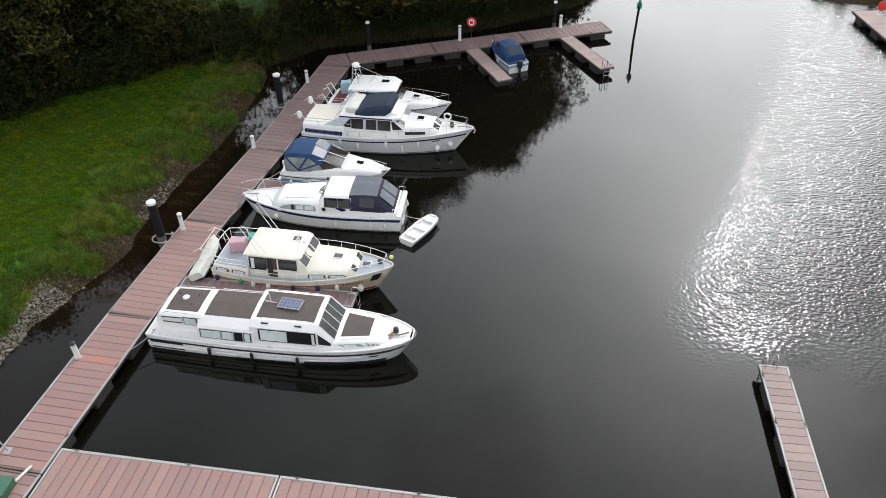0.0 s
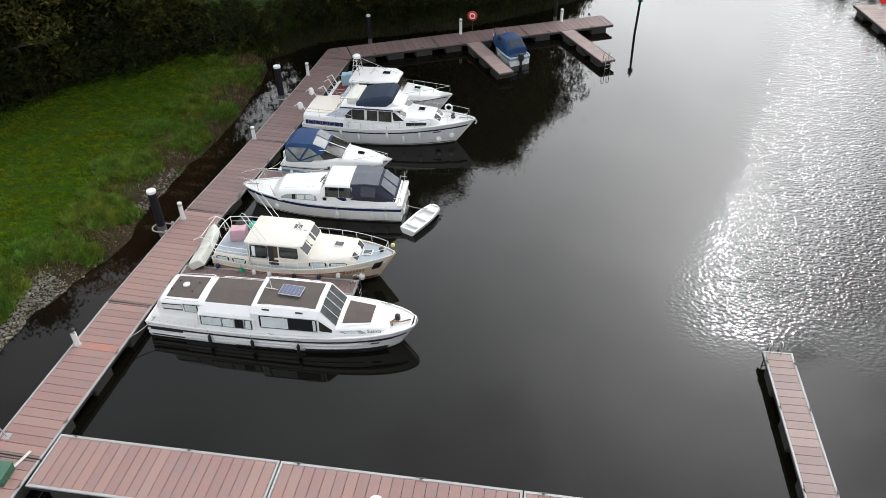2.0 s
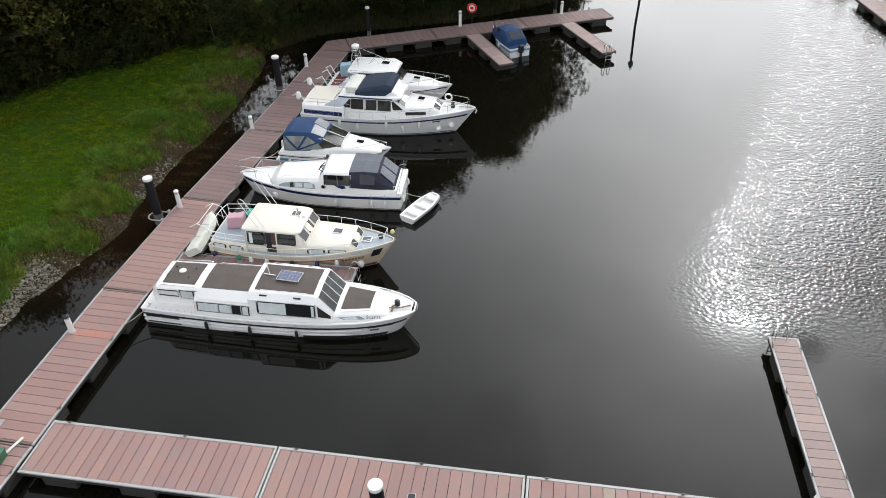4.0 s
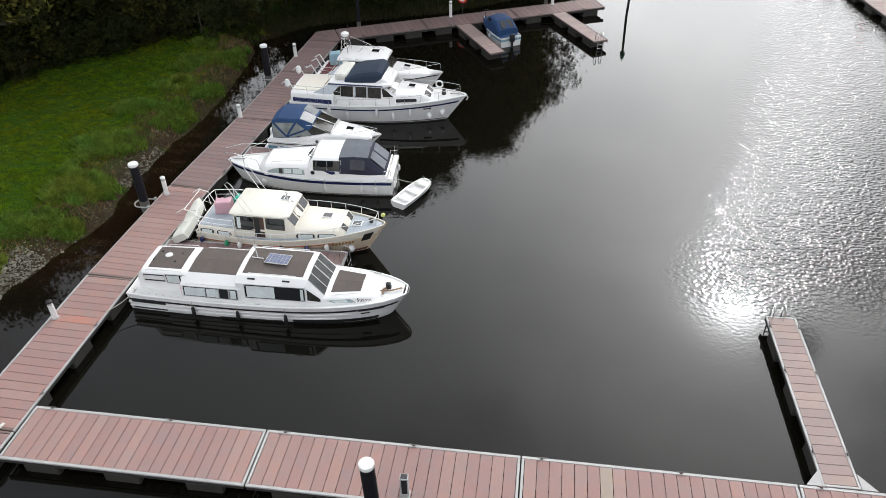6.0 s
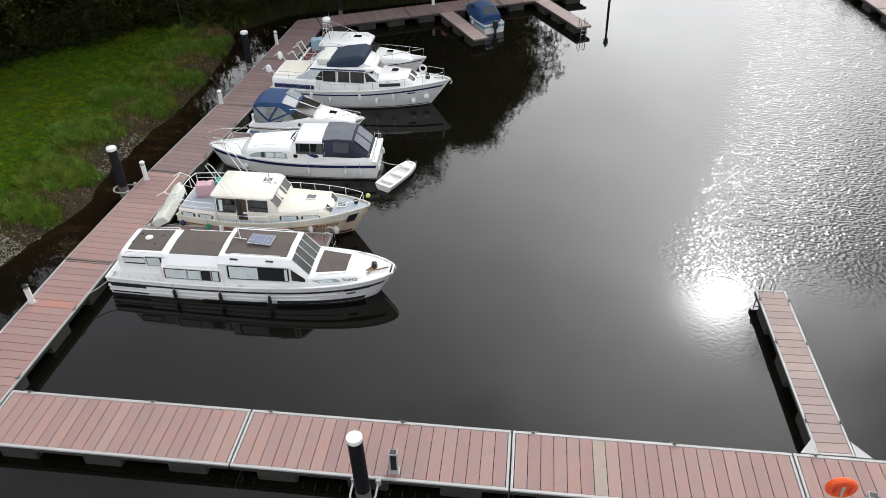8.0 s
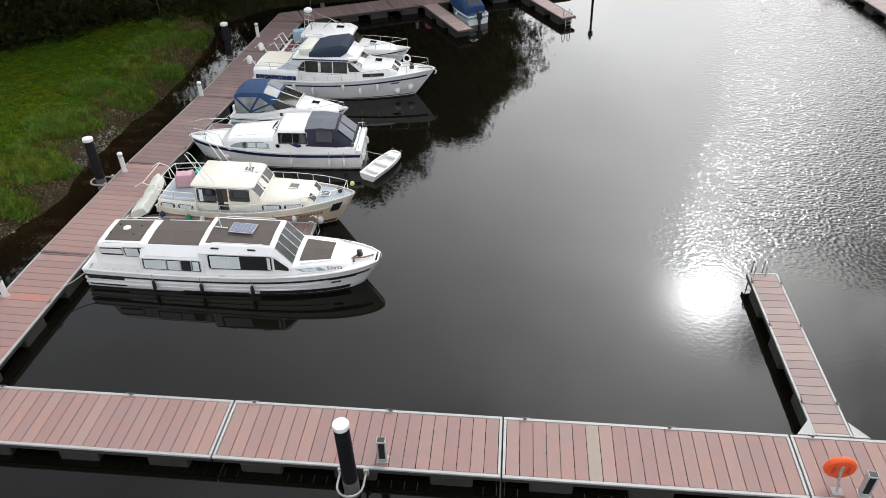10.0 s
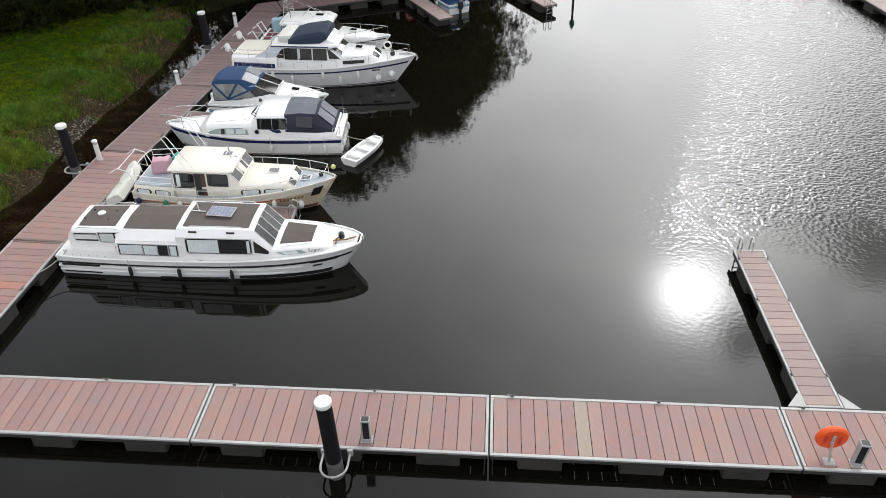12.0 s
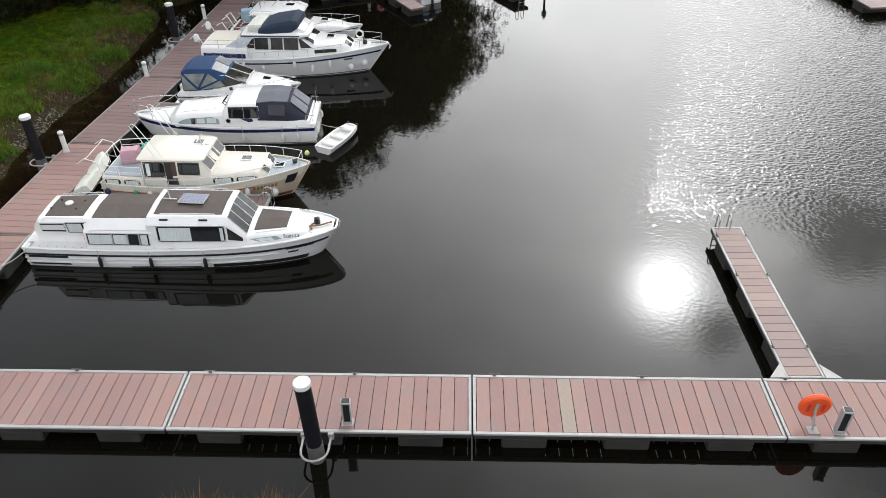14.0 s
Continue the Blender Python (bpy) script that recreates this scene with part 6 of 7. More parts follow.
        window(ob, q, 0.08, 0.92, 0.12, 0.9, SMOKED, GELCOAT, 0.04, name="fore_window")
    hatch(ob, 7.5, 0.1, 1.91, 0.5, 0.5, 2)
    hull_rail(hp, ob, 0.32, 0.97, 0.42, 9, 0.08, mid=False, pulpit=True, rise=0.1)
    bm = bmesh.new()
    ring = [(9.1 + 0.21 * math.cos(a), 0.72, 1.86 + 0.21 * math.sin(a)) for a in [k * math.tau / 18 for k in range(18)]]
    tube(bm, ring, 0.06, 8, True)
    part("lifebuoy", bm, WHITEPLASTIC, ob, "white ring lifebuoy on the rail")
    bm = bmesh.new()
    lathe(bm, [(0.14, 0), (0.14, 0.18), (0.08, 0.22), (0.12, 0.3)], 10, pose(9.5, 0.1, 1.5))
    part("windlass", bm, DARKSTEEL, ob)
    bm = bmesh.new()
    tube(bm, [(9.9, 0, 1.62), (10.6, 0, 1.64), (11.0, 0, 1.5)], 0.04)
    tube(bm, [(10.95, -0.2, 1.35), (11.02, 0, 1.45), (10.95, 0.2, 1.35)], 0.04)
    part("anchor", bm, GALV, ob)
    for x, ball in ((1.6, 0), (2.6, 0), (3.75, 0), (5.6, 0), (6.6, 0), (7.6, 0), (8.75, 1), (9.5, 1)):
        u = x / 9.85
        y = hp(u, 0.55, -1).y
        if ball:
            ball_fender(ob, x, y - 0.17, 0.55 if x > 9 else 0.45, 0.18)
        else:
            fender(ob, x, y - 0.12, 0.78 + (0.25 if x in (2.6, 5.6, 7.6) else 0.0), None, 0.5, 0.1, 0.4)
    hull_band(hp, "fairlead_plate", BLACK, ob, 0.62, 0.68, u0=0.83, u1=0.87, out=0.01, stern=False)
    # folded davits and bundles at the stern
    for y in (-1.1, 1.0):
        grab_rail(ob, [(0.2, y, 1.75), (0.0, y, 2.15), (-0.3, y, 2.25), (-0.55, y, 2.05)], 0.025, WHITEPLASTIC, "davit")
        bm = bmesh.new()
        lathe(bm, [(0.05, 0), (0.16, 0.1), (0.18, 0.35), (0.1, 0.5)], 10, pose(-0.15, y, 1.85))
        part("fender_bundle", bm, WHITEPLASTIC, ob)


# ---- the far white cruiser with hardtop ----
def hardtop_cruiser():
    ob = thing("hardtop_cruiser", "white hardtop cruiser with radar arch and bow rail", "boat", pose(-6.2, 29.65, 0, 0, 0, -2.6), "moored boats")
    hp = hull_form(8.5, 3.0, 1.48, 1.02, rake=1.1, full=0.42, tr=0.92, flare=0.22, fine=2.1)
    hull_part(hp, GELCOAT, ob, "white moulded hull")
    hull_band(hp, "rubbing_strake", BLACK, ob, 0.86, 0.9, out=0.03)
    hull_band(hp, "stripe", NAVYPAINT, ob, 0.9, 0.97, u0=0.35, u1=0.75, out=0.01, stern=False)
    deck_part(hp, DECKWHITE, ob, "white foredeck", drop=0.03, camber=0.12)
    toe_rail(hp, GELCOAT, ob, r=0.04)
    k0 = (0.15, [(1.3, 1.0), (1.28, 1.2), (1.2, 1.26), (0, 1.26)])
    k1 = (3.4, [(1.35, 1.0), (1.32, 1.4), (1.24, 1.5), (0, 1.52)])
    k2 = (5.0, [(1.2, 1.1), (1.12, 1.55), (1.0, 1.65), (0, 1.74)])
    k3 = (7.0, [(0.75, 1.3), (0.66, 1.5), (0.55, 1.56), (0, 1.62)])
    k4 = (7.7, [(0.4, 1.34), (0.36, 1.38), (0.3, 1.4), (0, 1.42)])
    part("deck_moulding", rounded(loft([k0, k1, k2, k3, k4]), 0.05), GELCOAT, ob)
    bm = bmesh.new()
    box(bm, 0.4, 1.6, -1.1, 1.1, 1.26, 1.34, 0.02)
    part("cockpit_seat", bm, WINERED, ob, "dark red cockpit cushions")
    s0 = (2.4, [(1.22, 1.45), (1.1, 2.3), (0, 2.35)])
    s1 = (4.4, [(1.12, 1.6), (1.0, 2.28), (0, 2.33)])
    s2 = (5.2, [(1.02, 1.66), (0.96, 1.72), (0, 1.8)])
    part("windscreen", loft([s0, s1, s2]), SMOKED, ob, "tinted wraparound windscreen")
    t0 = (1.7, [(1.18, 2.3), (1.22, 2.38), (1.1, 2.48), (0, 2.54)])
    t1 = (4.4, [(1.16, 2.36), (1.2, 2.44), (1.06, 2.56), (0, 2.64)])
    t2 = (4.95, [(0.82, 2.34), (0.84, 2.4), (0.7, 2.48), (0, 2.54)])
    part("hardtop", rounded(loft([t0, t1, t2]), 0.05), GELCOAT, ob, "cream-white hardtop roof")
    hatch(ob, 4.0, 0.05, 2.6, 0.6, 0.5)
    for y in (-1.1, 1.1):
        grab_rail(ob, [(1.8, y, 1.4), (1.75, y, 2.36)], 0.03, STEEL, "roof_post")
        grab_rail(ob, [(2.9, y * 0.2, 2.6), (3.4, y * 0.3, 3.0), (3.8, y * 0.5, 2.62)], 0.018, STEEL, "roof_frame")
    # radar arch
    for y in (-0.45, 0.45):
        for x in (1.75, 2.25):
            grab_rail(ob, [(x, y, 2.5), (2.0 + (x - 2.0) * 0.5, y * 0.7, 3.55)], 0.025, STEEL, "arch_leg")
    for z in (2.85, 3.2, 3.5):
        k = 1 - (z - 2.5) * 0.3
        grab_rail(ob, [(2.0 + sx * 0.25 * k, sy * 0.45 * k, z) for sx, sy in ((-1, -1), (1, -1), (1, 1), (-1, 1), (-1, -1))], 0.018, STEEL, "arch_rung")
    bm = bmesh.new()
    lathe(bm, [(0.2, 0), (0.26, 0.05), (0.26, 0.18), (0.15, 0.26)], 14, pose(2.0, 0, 3.55))
    part("radar_dome", bm, WHITEPLASTIC, ob)
    grab_rail(ob, [(2.0, 0.25, 3.5), (2.2, 0.25, 4.3)], 0.012, STEEL, "aerial")
    grab_rail(ob, [(2.2, 0.2, 3.5), (4.7, 0.1, 2.65)], 0.012, STEEL, "stay")
    hatch(ob, 6.1, 0.0, 1.72, 0.5, 0.42, 4)
    hull_rail(hp, ob, 0.55, 0.985, 0.5, 6, 0.08, pulpit=True, rise=0.08)
    hull_rail(hp, ob, 0.02, 0.2, 0.6, 3, 0.12)
    for x in (2.0, 4.0, 5.6):
        fender(ob, x, hp(x / 7.4, 0.6, -1).y - 0.1, 0.8, None, 0.45, 0.09, 0.4)
    bm = bmesh.new()
    box(bm, -0.4, 0.02, -1.1, 1.1, 0.3, 0.37, 0.03)
    part("bathing_platform", bm, GELCOAT, ob)
    for y in (-0.9, 0.2, 0.9):
        grab_rail(ob, [(0.1, y, 1.2), (-0.25, y + 0.1, 1.75), (-0.6, y + 0.05, 1.55)], 0.04, WHITEPLASTIC, "davit")


# ---- the small covered boat ----
def covered_boat():
    ob = thing("covered_boat", "small boat wrapped in blue canvas beside a finger pontoon", "boat", pose(6.2, 37.95, 0, 0, 0, 122), "moored boats")
    hp = hull_form(4.5, 1.85, 0.85, 0.65, rake=0.6, full=0.4, tr=0.92, flare=0.18, fine=2.2)
    hull_part(hp, GELCOAT, ob, "white moulded hull")
    hull_band(hp, "stripe", BLUEPAINT, ob, 0.6, 0.85, out=0.012)
    deck_part(hp, BLUE, ob, "blue canvas foredeck cover", drop=0.0, camber=0.1)
    toe_rail(hp, WHITEPLASTIC, ob, r=0.03)
    c0 = (0.45, [(0.84, 0.66), (0.82, 0.95), (0.7, 1.12), (0, 1.18)])
    c1 = (1.2, [(0.88, 0.66), (0.84, 1.3), (0.68, 1.62), (0, 1.72)])
    c2 = (2.4, [(0.88, 0.68), (0.82, 1.3), (0.66, 1.6), (0, 1.7)])
    c3 = (3.0, [(0.76, 0.74), (0.68, 0.98), (0.58, 1.08), (0, 1.15)])
    c4 = (3.9, [(0.4, 0.82), (0.36, 0.9), (0.3, 0.95), (0, 1.0)])
    part("cover", rounded(loft([c0, c1, c2, c3, c4]), 0.05, 2), BLUE, ob, "blue canvas boat cover")
    qb = (Vector((0.45, 0.68, 1.1)), Vector((0.45, -0.68, 1.1)), Vector((1.2, -0.66, 1.66)), Vector((1.2, 0.66, 1.66)))
    pad_on(ob, qb, 0.12, 0.88, 0.15, 0.85, GLASS, "cover_window", 0.05)
    for s in (-1, 1):
        pad_on(ob, face_on(c1, c2, 1, s), 0.1, 0.45, 0.2, 0.8, SMOKED, "cover_window", 0.02)
    bm = bmesh.new()
    box(bm, -0.32, -0.02, -0.18, 0.18, 0.35, 0.95, 0.07, seg=2)
    m = part("outboard_motor", bm, BLACK, ob)
    bm = bmesh.new()
    box(bm, -0.26, -0.1, -0.08, 0.08, -0.3, 0.36, 0.03)
    part("motor_leg", bm, BLACK, m)
    grab_rail(ob, [hp(0.72, 1, -1, -0.1) + Vector((0, 0, 0)), hp(0.74, 1, -1, -0.1) + Vector((0, 0, 0.55)), hp(0.97, 1, -1) + Vector((0, 0, 0.6)), hp(0.97, 1, 1) + Vector((0, 0, 0.6)), hp(0.74, 1, 1, -0.1) + Vector((0, 0, 0.55)), hp(0.72, 1, 1, -0.1)], 0.018, STEEL, "pulpit_rail")
    for s in (-1, 1):
        fender(ob, 1.6, s * 1.0, 0.6, None, 0.35, 0.08, 0.2)
    fender(ob, 0.0, -0.55, 0.75, None, 0.3, 0.09, 0.2)


def tender():
    ob = thing("tender", "small white plastic tender floating behind the hooded cruiser", "dinghy", pose(1.82, 15.35, 0, 0, 0, 64), "")
    length, beam = 2.65, 1.06
    bm = bmesh.new()
    n = 16

    def sec(u, k, inner):
        w = beam / 2 * (0.9 + 0.1 * math.sin(u * math.pi)) * (1 - max(0, (u - 0.5) / 0.5) ** 2 * 0.42)
        z = 0.29 + 0.09 * u * u
        if inner:
            return [(-w + 0.09, z), (-w + 0.14, 0.17 + 0.1 * u ** 4), (-w * 0.3, 0.14 + 0.12 * u ** 4), (w * 0.3, 0.14 + 0.12 * u ** 4), (w - 0.14, 0.17 + 0.1 * u ** 4), (w - 0.09, z)]
        return [(-w, z), (-w * 0.93, 0.1), (-w * 0.6, -0.1 + 0.25 * u ** 3), (w * 0.6, -0.1 + 0.25 * u ** 3), (w * 0.93, 0.1), (w, z)]

    for inner in (False, True):
        rows = []
        for i in range(n + 1):
            u = i / n
            x = 0.08 + (length - 0.16) * u if inner else length * u
            rows.append([bm.verts.new((x, y, z)) for y, z in sec(u, 0, inner)])
        for a, c in zip(rows, rows[1:]):
            for k in range(5):
                bm.faces.new((a[k], a[k + 1], c[k + 1], c[k]) if not inner else (a[k], c[k], c[k + 1], a[k + 1]))
        if inner:
            ins = rows
        else:
            outs = rows
    for a, c, x, y in zip(outs, outs[1:], ins, ins[1:]):
        bm.faces.new((a[0], c[0], y[0], x[0]))
        bm.faces.new((a[5], x[5], y[5], c[5]))
    for rows, other, rev in ((outs[0], ins[0], 0), (outs[-1], ins[-1], 1)):
        bm.faces.new(rows)
        bm.faces.new(other)
        bm.faces.new((rows[0], other[0], other[5], rows[5]))
    bmesh.ops.recalc_face_normals(bm, faces=bm.faces)
    part("hull", bm, GELCOAT, ob, "white moulded plastic hull")
    for x in (0.55, 1.35):
        bm = bmesh.new()
        box(bm, x - 0.14, x + 0.14, -0.46, 0.46, 0.16, 0.3, 0.03, seg=2)
        part("seat", bm, DECKWHITE, ob)
    bm = bmesh.new()
    box(bm, 2.0, 2.4, -0.34, 0.34, 0.22, 0.38, 0.04, seg=2)
    part("bow_locker", bm, DECKWHITE, ob)
    for y in (-0.25, 0.25):
        bm = bmesh.new()
        box(bm, 2.58, 2.7, y - 0.05, y + 0.05, 0.34, 0.46, 0.015)
        part("fitting", bm, BLACK, ob)


hire_cruiser()
steel_cruiser()
covered_dinghy()
deck_bundle("deck_box", pose(-6.05, 12.1, 1.36, 0, 0, 12), PINK, 0.85, 0.6, 0.62, "box under a faded pink tarpaulin on the aft deck", 3)
deck_bundle("deck_bundle", pose(-5.45, 12.75, 1.36, 0, 0, -8), TEAL, 0.6, 0.55, 0.42, "bundle under a bright green tarpaulin on the aft deck", 8)
hooded_cruiser()
sports_cruiser()
flybridge_cruiser()
hardtop_cruiser()
covered_boat()
tender()
deck_bundle("deck_bundle", pose(-5.2, 30.3, 1.3, 0, 0, 20), SKYTARP, 0.8, 0.7, 0.8, "bundle under a pale blue tarpaulin in the cockpit", 5)

# ---- mooring piles, pedestals, lifebuoys, ladders ----


def mooring_pile(x, y, top, lean=(0.0, 0.0), hoop=None, label="black sleeved mooring pile with white cap and guide hoop", r=0.23):
    ob = thing("mooring_pile", label, "mooring pile", pose(x, y, 0, lean[0], lean[1], 0), "mooring piles")
    bm = bmesh.new()
    lathe(bm, [(r, -1.6), (r, 0.75), (r * 0.99, top - 0.12)], 20)
    part("shaft", bm, PILE, ob)
    bm = bmesh.new()
    lathe(bm, [(r + 0.012, -0.6), (r + 0.014, 0.1), (r + 0.01, 0.62 + 0.0)], 20)
    part("foot_sleeve", bm, PILESLEEVE, ob, "worn grey sleeve at the waterline")
    bm = bmesh.new()
    lathe(bm, [(r + 0.012, top - 0.15), (r + 0.02, top - 0.05), (r + 0.005, top - 0.01), (r * 0.6, top + 0.025), (0.04, top + 0.04)], 20)
    part("cap", bm, WHITEPLASTIC, ob, "flat white plastic cap")
    if hoop:
        hx, hy = hoop
        d = Vector((hx, hy, 0)).normalized()
        side = Vector((-d.y, d.x, 0))
        w, far, near = 0.4, 0.4, 0.42
        pts = [d * near + side * w, side * w * 1.0 - d * 0.1]
        pts += [(-d * math.sin(a) * far + side * w * math.cos(a)) - d * 0.1 for a in [k * math.pi / 8 for k in range(1, 8)]]
        pts += [-side * w - d * 0.1, d * near - side * w]
        bm = bmesh.new()
        tube(bm, [p + Vector((0, 0, 0.42)) for p in pts], 0.035, 8)
        hoop_ob = part("guide_hoop", bm, GALV, ob, "galvanised tube hoop")
        for s in (-1, 1):
            bm = bmesh.new()
            box(bm, *sorted((d.x * near - 0.06, d.x * near + 0.06)), d.y * near + side.y * s * w - 0.08, d.y * near + side.y * s * w + 0.08, 0.3, 0.54, 0.01) if abs(d.x) > 0.5 else box(bm, side.x * s * w - 0.08, side.x * s * w + 0.08, d.y * near - 0.06, d.y * near + 0.06, 0.3, 0.54, 0.01)
            part("bracket", bm, GALV, hoop_ob)


mooring_pile(4.5, -2.82, 3.1, hoop=(0, 1), lean=(0, -1.5))
mooring_pile(-11.2, 13.6, 2.8, hoop=(1, 0))
mooring_pile(-9.85, 29.5, 2.75, hoop=(1, 0))
mooring_pile(-6.0, 40.2, 2.55, r=0.15, label="black mooring pile with white cap behind the far pontoon")
mooring_pile(8.55, 46.75, 2.45, r=0.14, label="black mooring pile with white cap behind the far pontoon")


def service_bollard(x, y, turn=0.0):
    ob = thing("service_bollard", "slim grey pontoon service bollard with a dark panel", "bollard", pose(x, y, DECK, 0, 0, turn), "service bollards on the front pontoon")
    bm = bmesh.new()
    box(bm, -0.17, 0.17, -0.15, 0.15, 0.0, 0.025, 0.006)
    part("base_plate", bm, GALV, ob)
    for s in (-1, 1):
        bm = bmesh.new()
        box(bm, s * 0.115 - 0.022, s * 0.115 + 0.022, -0.1, 0.1, 0.025, 0.86, 0.01)
        part("side_panel", bm, PEDGREY, ob, "grey metal side")
    bm = bmesh.new()
    box(bm, -0.092, 0.092, -0.085, 0.085, 0.025, 0.84, 0.006)
    part("body", bm, BLACK, ob, "black service panel")
    bm = bmesh.new()
    box(bm, -0.1, 0.1, -0.105, 0.105, 0.025, 0.13, 0.006)
    part("kick_plate", bm, PEDGREY, ob)
    bm = bmesh.new()
    box(bm, -0.14, 0.14, -0.12, 0.12, 0.86, 0.93, 0.015)
    part("lid", bm, PEDGREY, ob)
    bm = bmesh.new()
    box(bm, -0.11, 0.11, -0.09, 0.09, 0.93, 0.945, 0.006)
    part("lamp_cover", bm, BLACK, ob)


service_bollard(5.34, -2.0, 3)
service_bollard(19.56, -2.08, -6)


def bollard_light(x, y, h, lean=0.0, cap=BLACK):
    ob = thing("bollard_light", "round pale grey bollard light with dark top on the pontoon edge", "bollard", pose(x, y, DECK, lean, 0, 0), "bollard lights along the pontoons")
    bm = bmesh.new()
    lathe(bm, [(0.17, 0), (0.17, 0.02), (0.1, 0.04)], 14)
    part("base_plate", bm, GALV, ob)
    bm = bmesh.new()
    lathe(bm, [(0.12, 0.02), (0.12, h - 0.2)], 16)
    part("post", bm, WHITEPLASTIC, ob)
    bm = bmesh.new()
    lathe(bm, [(0.1, h - 0.2), (0.1, h - 0.08)], 16)
    part("lens", bm, PEDGREY, ob)
    bm = bmesh.new()
    lathe(bm, [(0.13, h - 0.08), (0.135, h - 0.02), (0.08, h + 0.03), (0.02, h + 0.04)], 16)
    part("cap", bm, cap, ob)


for x, y, h, cap in ((-10.82, 4.62, 0.92, BLACK), (-10.28, 14.35, 1.05, WHITEPLASTIC), (-9.55, 23.3, 0.85, WHITEPLASTIC), (-8.95, 32.95, 0.95, WHITEPLASTIC), (1.1, 42.1, 1.25, WHITEPLASTIC), (9.1, 45.85, 1.05, WHITEPLASTIC)):
    bollard_light(x, y, h, cap=cap)


def lifebuoy_station(x, y, turn, mat=ORANGE, height=0.62, tilt=4.0, r=0.42, slots=True):
    ob = thing("lifebuoy_station", "orange lifebuoy housing on a short galvanised post", "lifebuoy", pose(x, y, DECK, 0, 0, turn), "lifebuoy stations")
    bm = bmesh.new()
    box(bm, -0.16, 0.16, -0.14, 0.14, 0, 0.025, 0.006)
    part("base_plate", bm, GALV, ob)
    bm = bmesh.new()
    tube(bm, [(0, 0.0, 0.02), (0, 0.12, height * 0.6), (0, 0.2, height)], 0.032, 8)
    part("post", bm, GALV, ob)
    m = pose(0, 0.3, height + 0.08, -(90 - tilt), 0, 0)
    bm = bmesh.new()
    lathe(bm, [(r * 0.25, -0.06), (r * 0.86, -0.07), (r * 0.98, -0.02), (r, 0.05), (r * 0.9, 0.11), (r * 0.6, 0.14), (r * 0.2, 0.15)], 32, m)
    h = part("housing", bm, mat, ob, "domed plastic lifebuoy housing")
    for a in (-0.45, 0.45):
        bm = bmesh.new()
        box(bm, a * r - 0.05, a * r + 0.05, -0.16, 0.16, 0.0, 0.012, 0.004, m @ pose(0, 0, -0.085))
        part("slot", bm, RED, h)
    bm = bmesh.new()
    box(bm, -0.05, 0.05, -0.2, 0.2, 0.0, 0.02, 0.004, m @ pose(0, 0, -0.1))
    part("clamp", bm, GALV, h)


lifebuoy_station(18.82, -2.05, 0, r=0.46)
lifebuoy_station(-10.86, -0.42, 95, RED, 0.75, 5)
lifebuoy_station(36.0, 52.0, 180, RED, 0.8, 5)


def ring_station(x, y, turn):
    ob = thing("ring_lifebuoy", "red ring lifebuoy on a post above the far pontoon", "lifebuoy", pose(x, y, DECK, 0, 0, turn))
    bm = bmesh.new()
    tube(bm, [(0, 0, 0), (0, 0, 1.1)], 0.03, 8)
    part("post", bm, DARKSTEEL, ob)
    bm = bmesh.new()
    lathe(bm, [(0.1, -0.03), (0.36, -0.03), (0.4, 0.02), (0.3, 0.06), (0.05, 0.05)], 24, pose(0, -0.05, 1.25, 90, 0, 0))
    back = part("backplate", bm, RED, ob)
    bm = bmesh.new()
    tube(bm, [(0.2 * math.cos(a), -0.13, 1.25 + 0.2 * math.sin(a)) for a in [k * math.tau / 20 for k in range(20)]], 0.055, 8, True)
    part("ring", bm, WHITEPLASTIC, back)


ring_station(1.95, 43.0, 0)


def hoop_ladder(x, y, turn, label="galvanised hoop ladder at a pontoon's end"):
    ob = thing("ladder", label, "ladder", pose(x, y, DECK, 0, 0, turn), "pontoon ladders")
    for s in (-1, 1):
        bm = bmesh.new()
        pts = [(s * 0.22, -0.28, 0.0), (s * 0.22, -0.27, 0.42)] + [(s * 0.22, -0.1 - 0.17 * math.cos(a), 0.42 + 0.17 * math.sin(a)) for a in [k * math.pi / 6 for k in range(1, 6)]] + [(s * 0.22, 0.08, 0.42), (s * 0.22, 0.1, -1.3)]
        tube(bm, pts, 0.025, 8)
        part("hoop", bm, STEEL, ob)
    for z in (-0.2, -0.5, -0.8, -1.1):
        bm = bmesh.new()
        tube(bm, [(-0.22, 0.1, z), (0.22, 0.1, z)], 0.018, 6)
        part("rung", bm, STEEL, ob)


hoop_ladder(19.08, 8.4, 0)
hoop_ladder(12.75, 38.05, 208)
hoop_ladder(0.45, 10.05, -90)

# gusset plates where the near finger meets the walkway
for s in (-1, 1):
    bm = bmesh.new()
    v = [(0.0, 0.0), (0.5 * s, 0.0), (0.0, 0.62)]
    v = v if s > 0 else [v[0], v[2], v[1]]
    lo = [bm.verts.new((x, y, -0.16)) for x, y in v]
    hi = [bm.verts.new((x, y, 0.02)) for x, y in v]
    bm.faces.new(hi)
    bm.faces.new(lo[::-1])
    for i in range(3):
        bm.faces.new((lo[i], lo[(i + 1) % 3], hi[(i + 1) % 3], hi[i]))
    bmesh.ops.recalc_face_normals(bm, faces=bm.faces)
    g = part("gusset", bm, GALV, finger_r, "triangular galvanised gusset plate")
    g.matrix_world = pose(19.4 + s * 0.615, 0.03, DECK)

# corner deck between the two far walkways
corner = thing("corner_pontoon", "wedge-shaped corner deck joining two weathered pontoon walkways", "pontoon", pose(-7.75, 36.1, 0), "far walkway pontoon sections")
outer = [(-1.15, 0.04), (1.15, 0.04), (1.2, 0.33), (0.26, 2.37), (-1.06, 1.77)]


